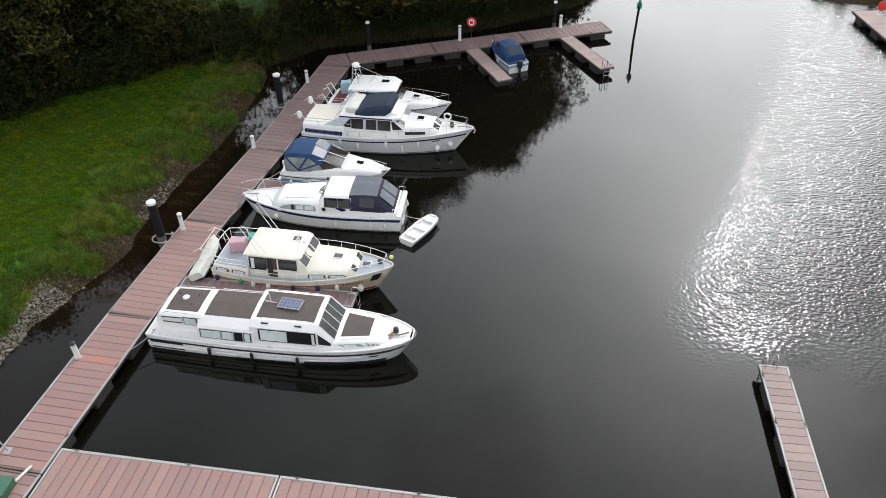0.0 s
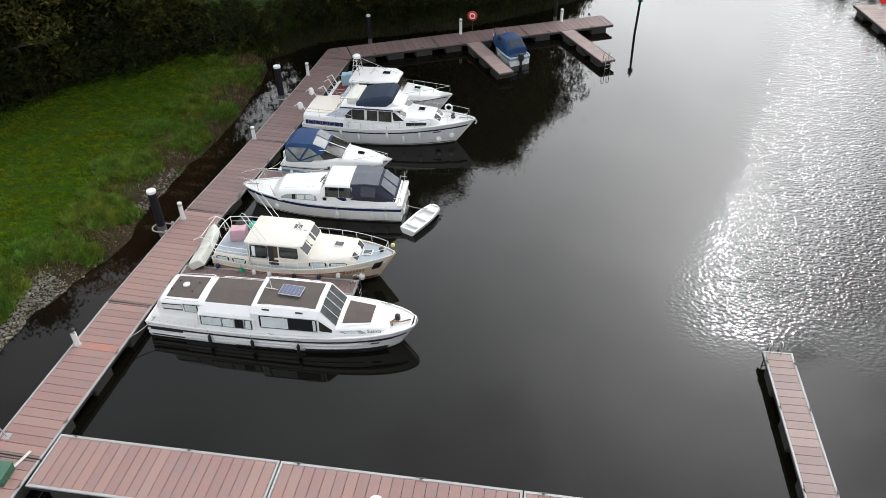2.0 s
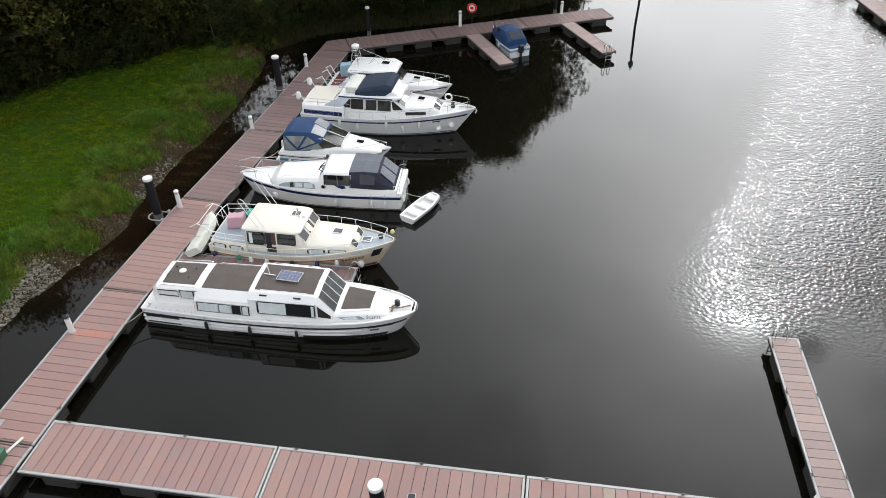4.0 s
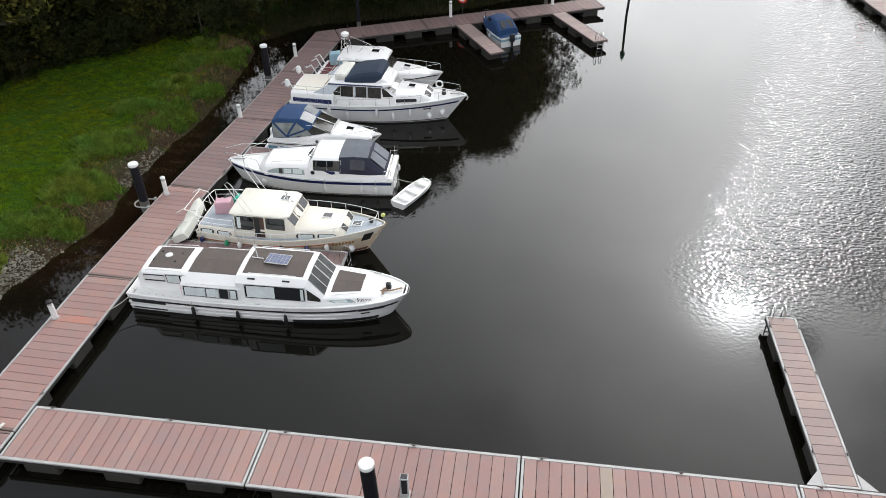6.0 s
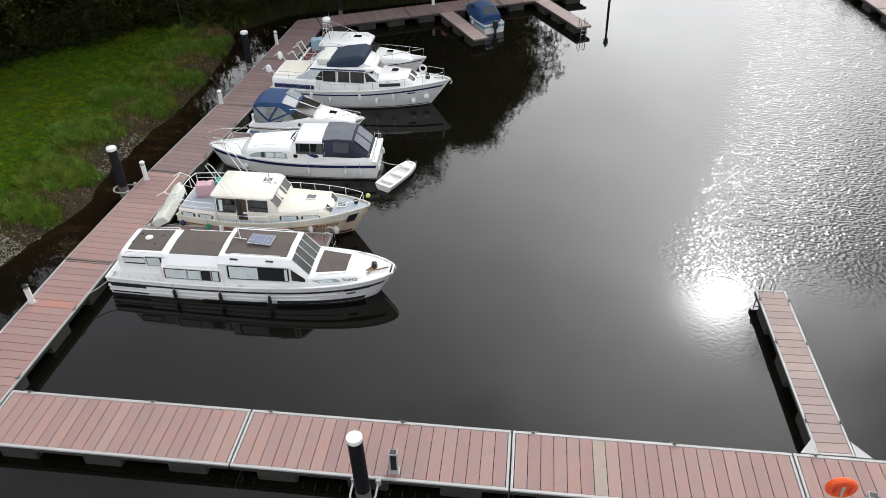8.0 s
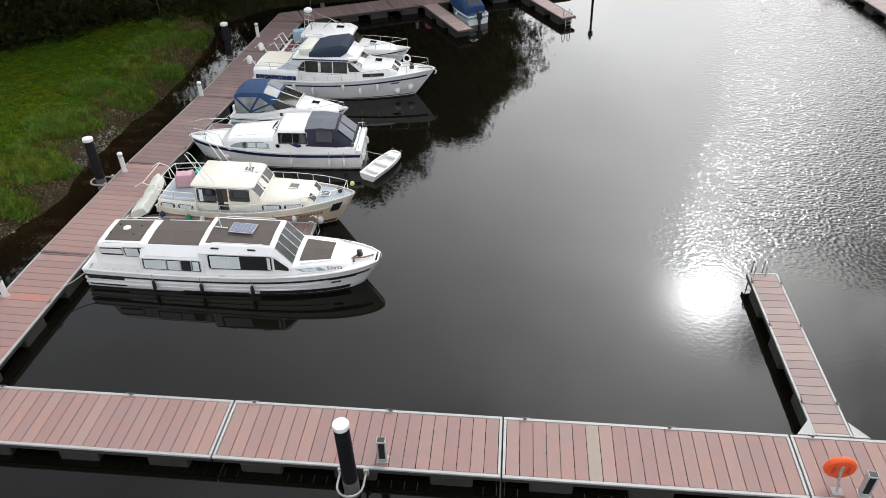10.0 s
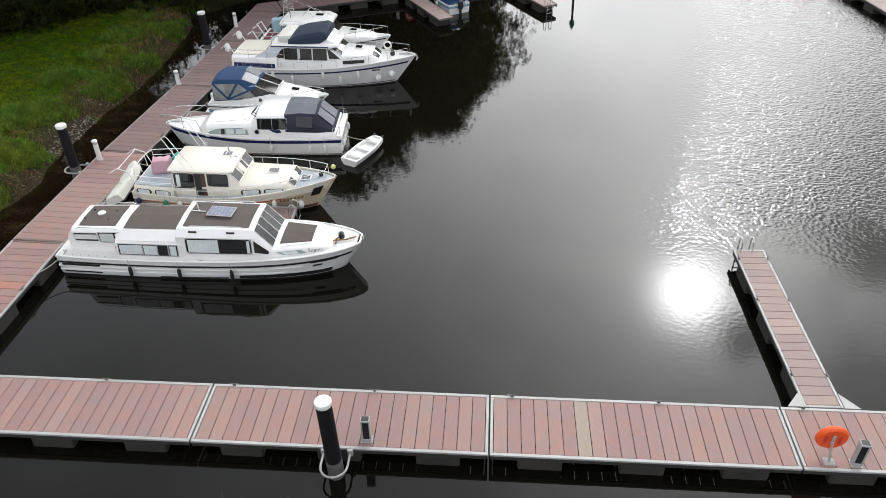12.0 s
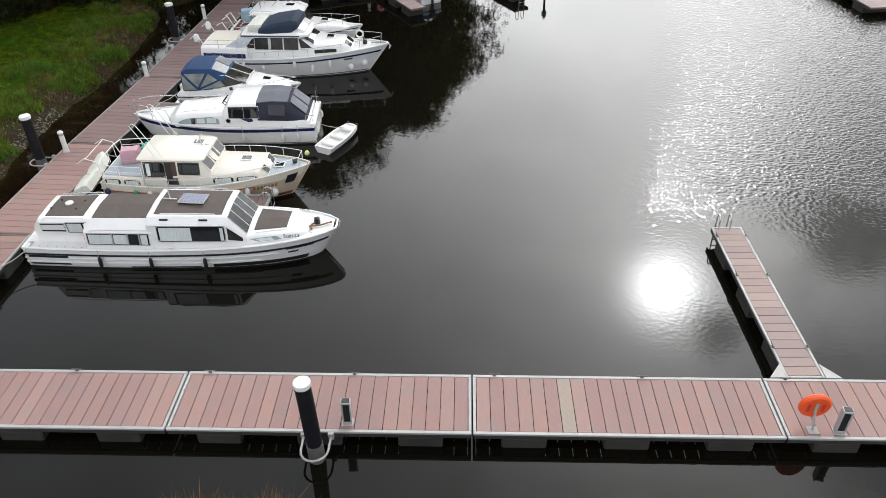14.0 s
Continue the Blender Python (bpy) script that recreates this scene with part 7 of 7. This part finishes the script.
def slab(bm, ring, z0, z1):
    lo = [bm.verts.new((x, y, z0)) for x, y in ring]
    hi = [bm.verts.new((x, y, z1)) for x, y in ring]
    bm.faces.new(hi)
    bm.faces.new(lo[::-1])
    for i in range(len(ring)):
        bm.faces.new((lo[i], lo[(i + 1) % len(ring)], hi[(i + 1) % len(ring)], hi[i]))
    bmesh.ops.recalc_face_normals(bm, faces=bm.faces)


bm = bmesh.new()
slab(bm, outer, DECK - 0.2, DECK - 0.03)
part("frame", bm, DARKSTEEL, corner)
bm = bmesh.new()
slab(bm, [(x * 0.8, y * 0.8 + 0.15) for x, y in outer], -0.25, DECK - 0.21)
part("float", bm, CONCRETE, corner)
for k in range(5):
    bm = bmesh.new()
    a, b = k / 5 + 0.01, (k + 1) / 5 - 0.01

    def edge_at(w):
        lft = Vector(outer[0]).lerp(Vector(outer[4]), min(1, w * 1.6)) if w < 0.62 else Vector(outer[4]).lerp(Vector(outer[3]), (w - 0.62) / 0.38)
        return lft, Vector(outer[1]).lerp(Vector(outer[2]), w)

    (l0, r0), (l1, r1) = edge_at(a), edge_at(b)
    slab(bm, [tuple(l0), tuple(r0), tuple(r1), tuple(l1)], DECK - 0.03, DECK + 0.004)
    part("board", bm, BOARDFAR, corner)

# channel marker
mk = thing("channel_marker", "thin black river marker post with a green square topmark", "marker post", pose(15.12, 44.9, 0, 0, 1.5, 0))
bm = bmesh.new()
lathe(bm, [(0.1, -1.5), (0.09, 2.9), (0.06, 3.0)], 10)
part("post", bm, PILE, mk)
bm = bmesh.new()
box(bm, -0.2, 0.2, -0.03, 0.03, 2.75, 3.2, 0.015)
part("topmark", bm, GREEN, mk, "green square panel")
bm = bmesh.new()
lathe(bm, [(0.11, 3.2), (0.13, 3.28), (0.1, 3.42), (0.04, 3.48)], 12)
part("lamp", bm, GREEN, mk)

# green storage box and a white kick board on the walkway
bx = thing("storage_box", "low dark green plastic storage box on the walkway", "box", pose(-10.05, -2.15, DECK, 0, 0, 4))
bm = bmesh.new()
box(bm, -0.45, 0.45, -0.4, 0.4, 0, 0.32, 0.03, seg=2)
part("body", bm, GREENBOX, bx)
bm = bmesh.new()
box(bm, -0.48, 0.48, -0.43, 0.43, 0.325, 0.4, 0.02, seg=2)
part("lid", bm, GREENBOX, bx)
pl = thing("loose_plank", "short pale plank lying on the walkway", "plank", pose(-9.62, -1.35, DECK + 0.02, 0, 0, 75))
bm = bmesh.new()
box(bm, -0.42, 0.42, -0.06, 0.06, 0, 0.04, 0.008)
part("plank", bm, PALETARP, pl)

# mooring lines


def mooring_line(a, c, sag=0.12):
    a, c = Vector(a), Vector(c)
    bm = bmesh.new()
    tube(bm, [a.lerp(c, k / 8) - Vector((0, 0, sag * 4 * (k / 8) * (1 - k / 8))) for k in range(9)], 0.018, 5)
    tagged(part("mooring_line", bm, ROPE), "slack pale mooring rope between boat and pontoon", "rope", "mooring lines")


for a, c in (((-7.95, 6.4, 0.95), (-8.85, 5.2, 0.6)), ((-7.95, 8.8, 0.95), (-8.8, 8.9, 0.6)), ((-6.9, 11.3, 1.0), (-8.4, 10.6, 0.6)), ((-7.0, 13.2, 1.0), (-8.45, 14.2, 0.6)),
             ((-7.6, 17.3, 1.1), (-8.1, 16.0, 0.6)), ((-7.6, 17.6, 1.1), (-7.95, 18.7, 0.6)), ((-6.7, 20.2, 0.95), (-7.75, 19.6, 0.6)), ((-6.7, 22.1, 0.95), (-7.45, 23.2, 0.6)),
             ((-6.5, 25.1, 1.1), (-7.25, 24.4, 0.6)), ((-6.4, 27.7, 1.1), (-7.1, 28.2, 0.6)), ((-6.0, 28.9, 1.1), (-6.95, 28.6, 0.6)), ((-6.0, 31.1, 1.1), (-6.8, 31.8, 0.6)), ((1.25, 16.9, 0.9), (2.6, 17.2, 0.45)), ((6.0, 37.6, 0.7), (5.3, 36.8, 0.6))):
    mooring_line(a, c)

# ---- trees, shrubs, grass, stones ----
rng = np.random.default_rng(7)


def leaf_mesh(name, centres, size, mat, flat=0.7, rs=None):
    """Many small pointed leaves, each a folded pair of triangles, at the given places."""
    rs = rs or rng
    k = len(centres)
    d = rs.normal(size=(k, 3))
    d[:, 2] *= flat
    d /= np.linalg.norm(d, axis=1)[:, None]
    e = np.cross(d, rs.normal(size=(k, 3)))
    e /= np.linalg.norm(e, axis=1)[:, None]
    s = size * rs.uniform(0.6, 1.4, k)[:, None]
    w = s * rs.uniform(0.3, 0.5, k)[:, None]
    v = np.stack((centres - d * s, centres + e * w, centres + d * s, centres - e * w), 1).reshape(-1, 3)
    me = bpy.data.meshes.new(name)
    me.vertices.add(4 * k)
    me.vertices.foreach_set("co", v.astype(np.float32).ravel())
    me.loops.add(4 * k)
    me.loops.foreach_set("vertex_index", np.arange(4 * k, dtype=np.int32))
    me.polygons.add(k)
    me.polygons.foreach_set("loop_start", np.arange(0, 4 * k, 4, dtype=np.int32))
    me.materials.append(mat)
    me.update(calc_edges=True)
    me.validate()
    return me


def crown_points(height, radius, base, clumps, per, seed, lean=0.0):
    """Leaf places gathered in clumps round an uneven crown."""
    rs = np.random.default_rng(seed)
    t = rs.uniform(0, 1, clumps) ** 0.85
    z = base + (height - base) * t
    prof = np.sin(np.clip(t * 0.86 + 0.14, 0, 1) * np.pi) ** 0.6
    ang = rs.uniform(0, math.tau, clumps)
    lobes = 1 + 0.25 * np.sin(ang * 3 + seed) + 0.18 * np.sin(ang * 5 + z)
    rr = radius * prof * lobes * rs.uniform(0.35, 1.0, clumps) ** 0.6
    c = np.stack((rr * np.cos(ang), rr * np.sin(ang), z), 1)
    size = rs.uniform(0.35, 0.95, clumps) * radius * 0.3
    pts = np.repeat(c, per, 0) + rs.normal(size=(clumps * per, 3)) * np.repeat(size, per)[:, None] * np.array((0.62, 0.62, 0.42))
    pts[:, 2] = np.maximum(pts[:, 2], 0.05)
    return pts, c


def tree_kind(height, radius, base, clumps, per, seed, mat, leaf, name="tree", label="leafy dark green broadleaf tree on the river bank", group="bank trees"):
    ob = thing(name, label, "tree" if name == "tree" else "shrub", pose(0, 0, 0), group)
    pts, cl = crown_points(height, radius, base, clumps, per, seed)
    cr = new("crown", leaf_mesh("crown", pts, leaf, mat))
    cr.parent = ob
    bm = bmesh.new()
    r0 = height * 0.018
    tube(bm, [(0, 0, -0.4), (0.05, 0.03, height * 0.25), (-0.06, 0.05, height * 0.55), (0.03, -0.04, height * 0.85)], r0, 7)
    for v in bm.verts:
        k = max(0.15, 1 - v.co.z / height)
        v.co.x, v.co.y = v.co.x * k + 0.0, v.co.y * k
    for i in range(0, len(cl), max(1, len(cl) // 9)):
        e = Vector(cl[i])
        s = Vector((0, 0, max(0.2, e.z * 0.6)))
        tube(bm, [s, s.lerp(e, 0.5) + Vector((0, 0, 0.15)), e], r0 * 0.28, 5)
    part("trunk", bm, BARK, ob)
    return ob


def ground_at(x, y):
    return float(ground_height(np.array([x]), np.array([y]))[0])


TREES = [tree_kind(11.0, 3.6, 1.2, 195, 58, 11, LEAFDARK, 0.14), tree_kind(10.0, 3.2, 0.8, 175, 58, 12, LEAF, 0.135), tree_kind(9.0, 3.0, 0.5, 165, 58, 13, LEAFOLIVE, 0.13)]
SHRUBS = [tree_kind(2.8, 1.7, 0.05, 60, 52, 21, LEAFDARK, 0.095, "shrub", "dense dark green shrub at the wood's edge", "bank shrubs"), tree_kind(2.3, 1.5, 0.05, 55, 52, 22, LEAF, 0.09, "shrub", "dense green shrub at the wood's edge", "bank shrubs")]
first = set()


def plant(kinds, k, x, y, scale, turn):
    ob = kinds[k % len(kinds)]
    m = pose(x, y, ground_at(x, y) - 0.05, 0, 0, turn)
    if ob.name in first:
        c = copy_thing(ob, m)
    else:
        first.add(ob.name)
        ob.matrix_world = m
        c = ob
    c.scale = (scale, scale, scale * (0.92 + 0.16 * ((k * 7) % 5) / 5))


def along(line, step, shift, jitter, rs):
    """Places along a line, set off to its left by shift."""
    out = []
    for (ax, ay), (bx, by) in zip(line, line[1:]):
        d = math.hypot(bx - ax, by - ay)
        for i in range(max(1, round(d / step))):
            t = (i + 0.5) / max(1, round(d / step))
            nx_, ny_ = -(by - ay) / d, (bx - ax) / d
            out.append((ax + (bx - ax) * t + nx_ * shift + rs.uniform(-jitter, jitter), ay + (by - ay) * t + ny_ * shift + rs.uniform(-jitter, jitter)))
    return out


EDGE_A = [(-40, 8), (-32, 16.5), (-27.3, 23.2), (-23.6, 28.0), (-19.6, 32.8), (-15.0, 36.3), (-13.2, 39.6)]
EDGE_B = [(-13.0, 40.6), (-9.8, 42.2), (-4.5, 44.4), (0.2, 46.0), (4.0, 48.6), (7.0, 50.8), (10.5, 55.0)]
rs = np.random.default_rng(3)
n_t = 0
for edge, far in ((EDGE_A, False), (EDGE_B, True)):
    for x, y in along(edge, 1.5, 0.6, 0.45, rs) + along(edge, 2.0, 2.4, 0.7, rs):
        n_t += 1
        plant(SHRUBS, n_t, x, y, rs.uniform(0.75, 1.25) * (0.75 if far and x > 7 else 1.0), rs.uniform(0, 360))
    for shift, step in ((3.2, 2.7 if far else 3.4), (6.5, 3.2 if far else 4.2), (12.0, 5.0)):
        for x, y in along(edge, step, shift, 0.9, rs):
            gap = -21.5 < x < -13.0 and 37.0 < y < 56.0
            if gap or (shift > 10 and x < -36):
                continue
            s = rs.uniform(0.85, 1.2)
            if far:
                s *= 1.75 if x < -1 else 1.48 if x < 6 else 1.3 if x < 9.5 else 0.8
            else:
                s *= 1.55 if shift > 5 else 1.45
            n_t += 1
            plant(TREES, n_t, x, y, s, rs.uniform(0, 360))
for x, y, s in ((12.5, 61, 0.4), (14.5, 70, 0.45), (13.0, 66, 0.5), (16.5, 82, 0.5), (18, 95, 0.5), (20, 108, 0.55)):
    n_t += 1
    plant(TREES, n_t, x - 2.5, y, s, 40 * n_t)
for x, y in along([(43.5, 62), (39.0, 57.5), (33.5, 58.8), (35.5, 68), (40, 82)], 2.6, 0.4, 0.5, rs):
    n_t += 1
    plant(SHRUBS, n_t, x, y, rs.uniform(0.25, 0.4), rs.uniform(0, 360))


def blades(name, x, y, h, w, mat, lean=0.45, seg=2):
    """Upright grass-like blades, bent over at the top, as one mesh."""
    k = len(x)
    z = ground_height(x, y) - 0.03
    a = rng.uniform(0, math.tau, k)
    b = rng.uniform(0, math.tau, k)
    l = h * lean * rng.uniform(0.2, 1.2, k)
    cx, cy = np.cos(a) * w / 2, np.sin(a) * w / 2
    mx, my = np.cos(b) * l * 0.35, np.sin(b) * l * 0.35
    tx, ty = np.cos(b) * l, np.sin(b) * l
    v = np.stack((np.stack((x - cx, y - cy, z), 1), np.stack((x + cx, y + cy, z), 1), np.stack((x + mx + cx * 0.8, y + my + cy * 0.8, z + h * 0.6), 1), np.stack((x + mx - cx * 0.8, y + my - cy * 0.8, z + h * 0.6), 1), np.stack((x + tx, y + ty, z + h), 1)), 1).reshape(-1, 3)
    i = np.arange(k) * 5
    loops = np.stack((i, i + 1, i + 2, i + 3, i + 3, i + 2, i + 4), 1).ravel()
    me = bpy.data.meshes.new(name)
    me.vertices.add(5 * k)
    me.vertices.foreach_set("co", v.astype(np.float32).ravel())
    me.loops.add(7 * k)
    me.loops.foreach_set("vertex_index", loops.astype(np.int32))
    me.polygons.add(2 * k)
    st = np.stack((np.arange(k) * 7, np.arange(k) * 7 + 4), 1).ravel()
    me.polygons.foreach_set("loop_start", st.astype(np.int32))
    me.materials.append(mat)
    me.update(calc_edges=True)
    me.validate()
    return me


# mown lawn


def ripple_field(x, y, short, long_, waves, seed):
    """Uneven patches from crossed waves, about -1 to 1."""
    fs = np.random.default_rng(seed)
    out = np.zeros(x.shape)
    for _ in range(waves):
        a, q, ph = fs.uniform(0, math.tau), math.tau / fs.uniform(short, long_), fs.uniform(0, math.tau)
        out += np.sin((x * math.cos(a) + y * math.sin(a)) * q + ph)
    return out / math.sqrt(waves / 2) / 1.5


k = 280000
x, y = rng.uniform(-34, -12.5, k), rng.uniform(-2, 38, k)
d = shore_distance(x, y)
tuft = ripple_field(x, y, 0.35, 1.1, 14, 5) + 0.5 * ripple_field(x, y, 1.5, 5.0, 8, 6)
keep = (d > 1.6) & (y - 23 < (x + 27) * 1.25 + 1.5) & (rng.uniform(0, 1, k) < 0.74 + 0.26 * tuft)
x, y, tuft = x[keep], y[keep], tuft[keep]
tall = np.clip(0.1 + 0.05 * tuft, 0.04, 0.22) * rng.uniform(0.6, 1.3, len(x))
tagged(new("lawn_grass", blades("lawn_grass", x, y, tall, 0.05, GRASSBLADE, 0.8)), "short mown lawn grass on the bank", "grass", kind="stuff")

# rough weeds between lawn and water: tussocks, low growth and dry stems
k = 3000
cx, cy = rng.uniform(-20, -11, k), rng.uniform(-5, 38, k)
d = shore_distance(cx, cy)
patch = ripple_field(cx, cy, 1.6, 4.5, 10, 9)
keep = (d > 0.1 + 0.3 * rng.uniform(0, 1, k)) & (d < 3.1 + 0.9 * patch) & ((d > 0.8) | (cy > 9.3)) & (patch > -0.2) & ~((cy > 15.5) & (cy < 19.5) & (d < 0.9))
cx, cy, d, patch = cx[keep], cy[keep], d[keep], patch[keep]
size = rng.uniform(0.16, 0.42, len(cx)) * (1 + 0.3 * patch)
per = 150
bx_, by_ = np.repeat(cx, per), np.repeat(cy, per)
sz = np.repeat(size, per)
ang, rad = rng.uniform(0, math.tau, len(bx_)), np.sqrt(rng.uniform(0, 1, len(bx_))) * sz
tall = (0.54 - 0.3 * (rad / sz) ** 2) * (0.45 + sz) * rng.uniform(0.6, 1.25, len(bx_))
tagged(new("bank_tussocks", blades("bank_tussocks", bx_ + np.cos(ang) * rad, by_ + np.sin(ang) * rad, tall, 0.04, WEED, 0.9)), "leafy green weed tussocks along the river bank", "weeds", kind="stuff")
k = 230000
x, y = rng.uniform(-20, -11, k), rng.uniform(-5, 38, k)
d = shore_distance(x, y)
patch = ripple_field(x, y, 1.6, 4.5, 10, 9) + 0.4 * ripple_field(x, y, 0.5, 1.3, 10, 10)
keep = (d > -0.1) & (d < 3.2 + 0.6 * patch) & (rng.uniform(0, 1, k) < 0.5 + 0.3 * patch) & ((d > 0.9 + 0.4 * patch) | (y > 9.3)) & ~((y > 15.5) & (y < 19.5) & (d < 0.8))
x, y, d, patch = x[keep], y[keep], d[keep], patch[keep]
tall = (0.06 + 0.12 * np.exp(-((d - 1.4) / 1.2) ** 2)) * rng.uniform(0.5, 1.4, len(x))
sel = (patch < -0.12) & (rng.uniform(0, 1, len(x)) < 0.7) | (rng.uniform(0, 1, len(x)) < 0.06)
tagged(new("bank_weeds", blades("bank_weeds", x[~sel], y[~sel], tall[~sel], 0.05, WEED, 0.9)), "rough green weeds along the river bank", "weeds", kind="stuff")
tagged(new("dry_weeds", blades("dry_weeds", x[sel], y[sel], tall[sel] * 1.3, 0.035, REED, 0.9)), "dry yellow-brown stems along the river bank", "weeds", kind="stuff")

# reeds under the far trees and on the near bank
k = 48000
x, y = rng.uniform(-14, 14, k), rng.uniform(36, 56, k)
d = shore_distance(x, y)
keep = (d > -0.5) & (d < 1.6)
x, y = x[keep], y[keep]
tagged(new("far_reeds", blades("far_reeds", x, y, rng.uniform(0.25, 0.85, len(x)), 0.05, LEAFDARK, 0.7)), "dark green reeds along the wooded shore", "reeds", kind="stuff")
near = [(1.6, -5.45, 0.25), (2.3, -5.5, 0.35), (3.6, -5.35, 0.28), (4.05, -5.5, 0.2)]
xs, ys = [], []
for cx, cy, r in near:
    xs.append(rng.normal(cx, r, 260))
    ys.append(rng.normal(cy, 0.16, 260))
x, y = np.concatenate(xs), np.concatenate(ys)
tagged(new("near_reeds", blades("near_reeds", x, y, rng.uniform(0.7, 1.55, len(x)), 0.03, REED, 0.5)), "yellowing grass tufts on the near bank", "reeds", kind="stuff")

# pale stones at the water's edge
ico = bmesh.new()
bmesh.ops.create_icosphere(ico, subdivisions=1, radius=1.0)
base_v = np.array([v.co[:] for v in ico.verts])
base_f = np.array([[v.index for v in f.verts] for f in ico.faces])
ico.free()
k = 60000
x, y = rng.uniform(-17, -11.5, k), rng.uniform(-4, 24, k)
d = shore_distance(x, y)
pick = rng.uniform(0, 1, k)
keep = (d > -0.2) & (d < 1.2) & (((y < 9.0) & (pick < 0.8)) | ((y > 15.3) & (y < 19.6) & (d < 0.5) & (pick < 0.3)) | (pick < 0.035))
x, y = x[keep], y[keep]
z = ground_height(x, y)
r = rng.uniform(0.02, 0.052, len(x)) * (1 + (rng.uniform(0, 1, len(x)) < 0.04) * 1.2)
vv = base_v[None] * (1 + rng.uniform(-0.3, 0.3, (len(x), len(base_v), 1))) * r[:, None, None] * np.array((1.1, 0.9, 0.6)) + np.stack((x, y, z + r * 0.2), 1)[:, None]
ff = base_f[None] + (np.arange(len(x)) * len(base_v))[:, None, None]
tagged(new("bank_stones", mesh_from("bank_stones", vv.reshape(-1, 3).tolist(), ff.reshape(-1, 3).tolist(), STONE)), "grey mossy stones along the water's edge", "stones", kind="stuff")

# brown weed floating in the channel by the bank
cs = np.random.default_rng(29)
mats = [(-12.3, 9.0, 0.5), (-12.0, 9.4, 0.35), (-12.35, 10.6, 0.4), (-12.1, 17.6, 0.5), (-11.7, 18.6, 0.45), (-12.2, 19.8, 0.5), (-11.6, 20.6, 0.4), (-12.0, 21.8, 0.4), (-12.3, 14.2, 0.35), (-12.4, 23.5, 0.4)]
pts = np.concatenate([np.stack((cs.normal(cx, r, 260), cs.normal(cy, r * 0.4, 260), cs.uniform(0.0, 0.02, 260)), 1) for cx, cy, r in mats])
me = leaf_mesh("floating_weed", pts, 0.04, MAT_WEED, 0.08)
ob = new("floating_weed", me)
ob.matrix_world = Matrix.Diagonal((1, 1, 0.35, 1)) @ Matrix.Translation((0, 0, -0.14))
tagged(ob, "brown weed floating in the shallow channel", "weeds", kind="stuff")
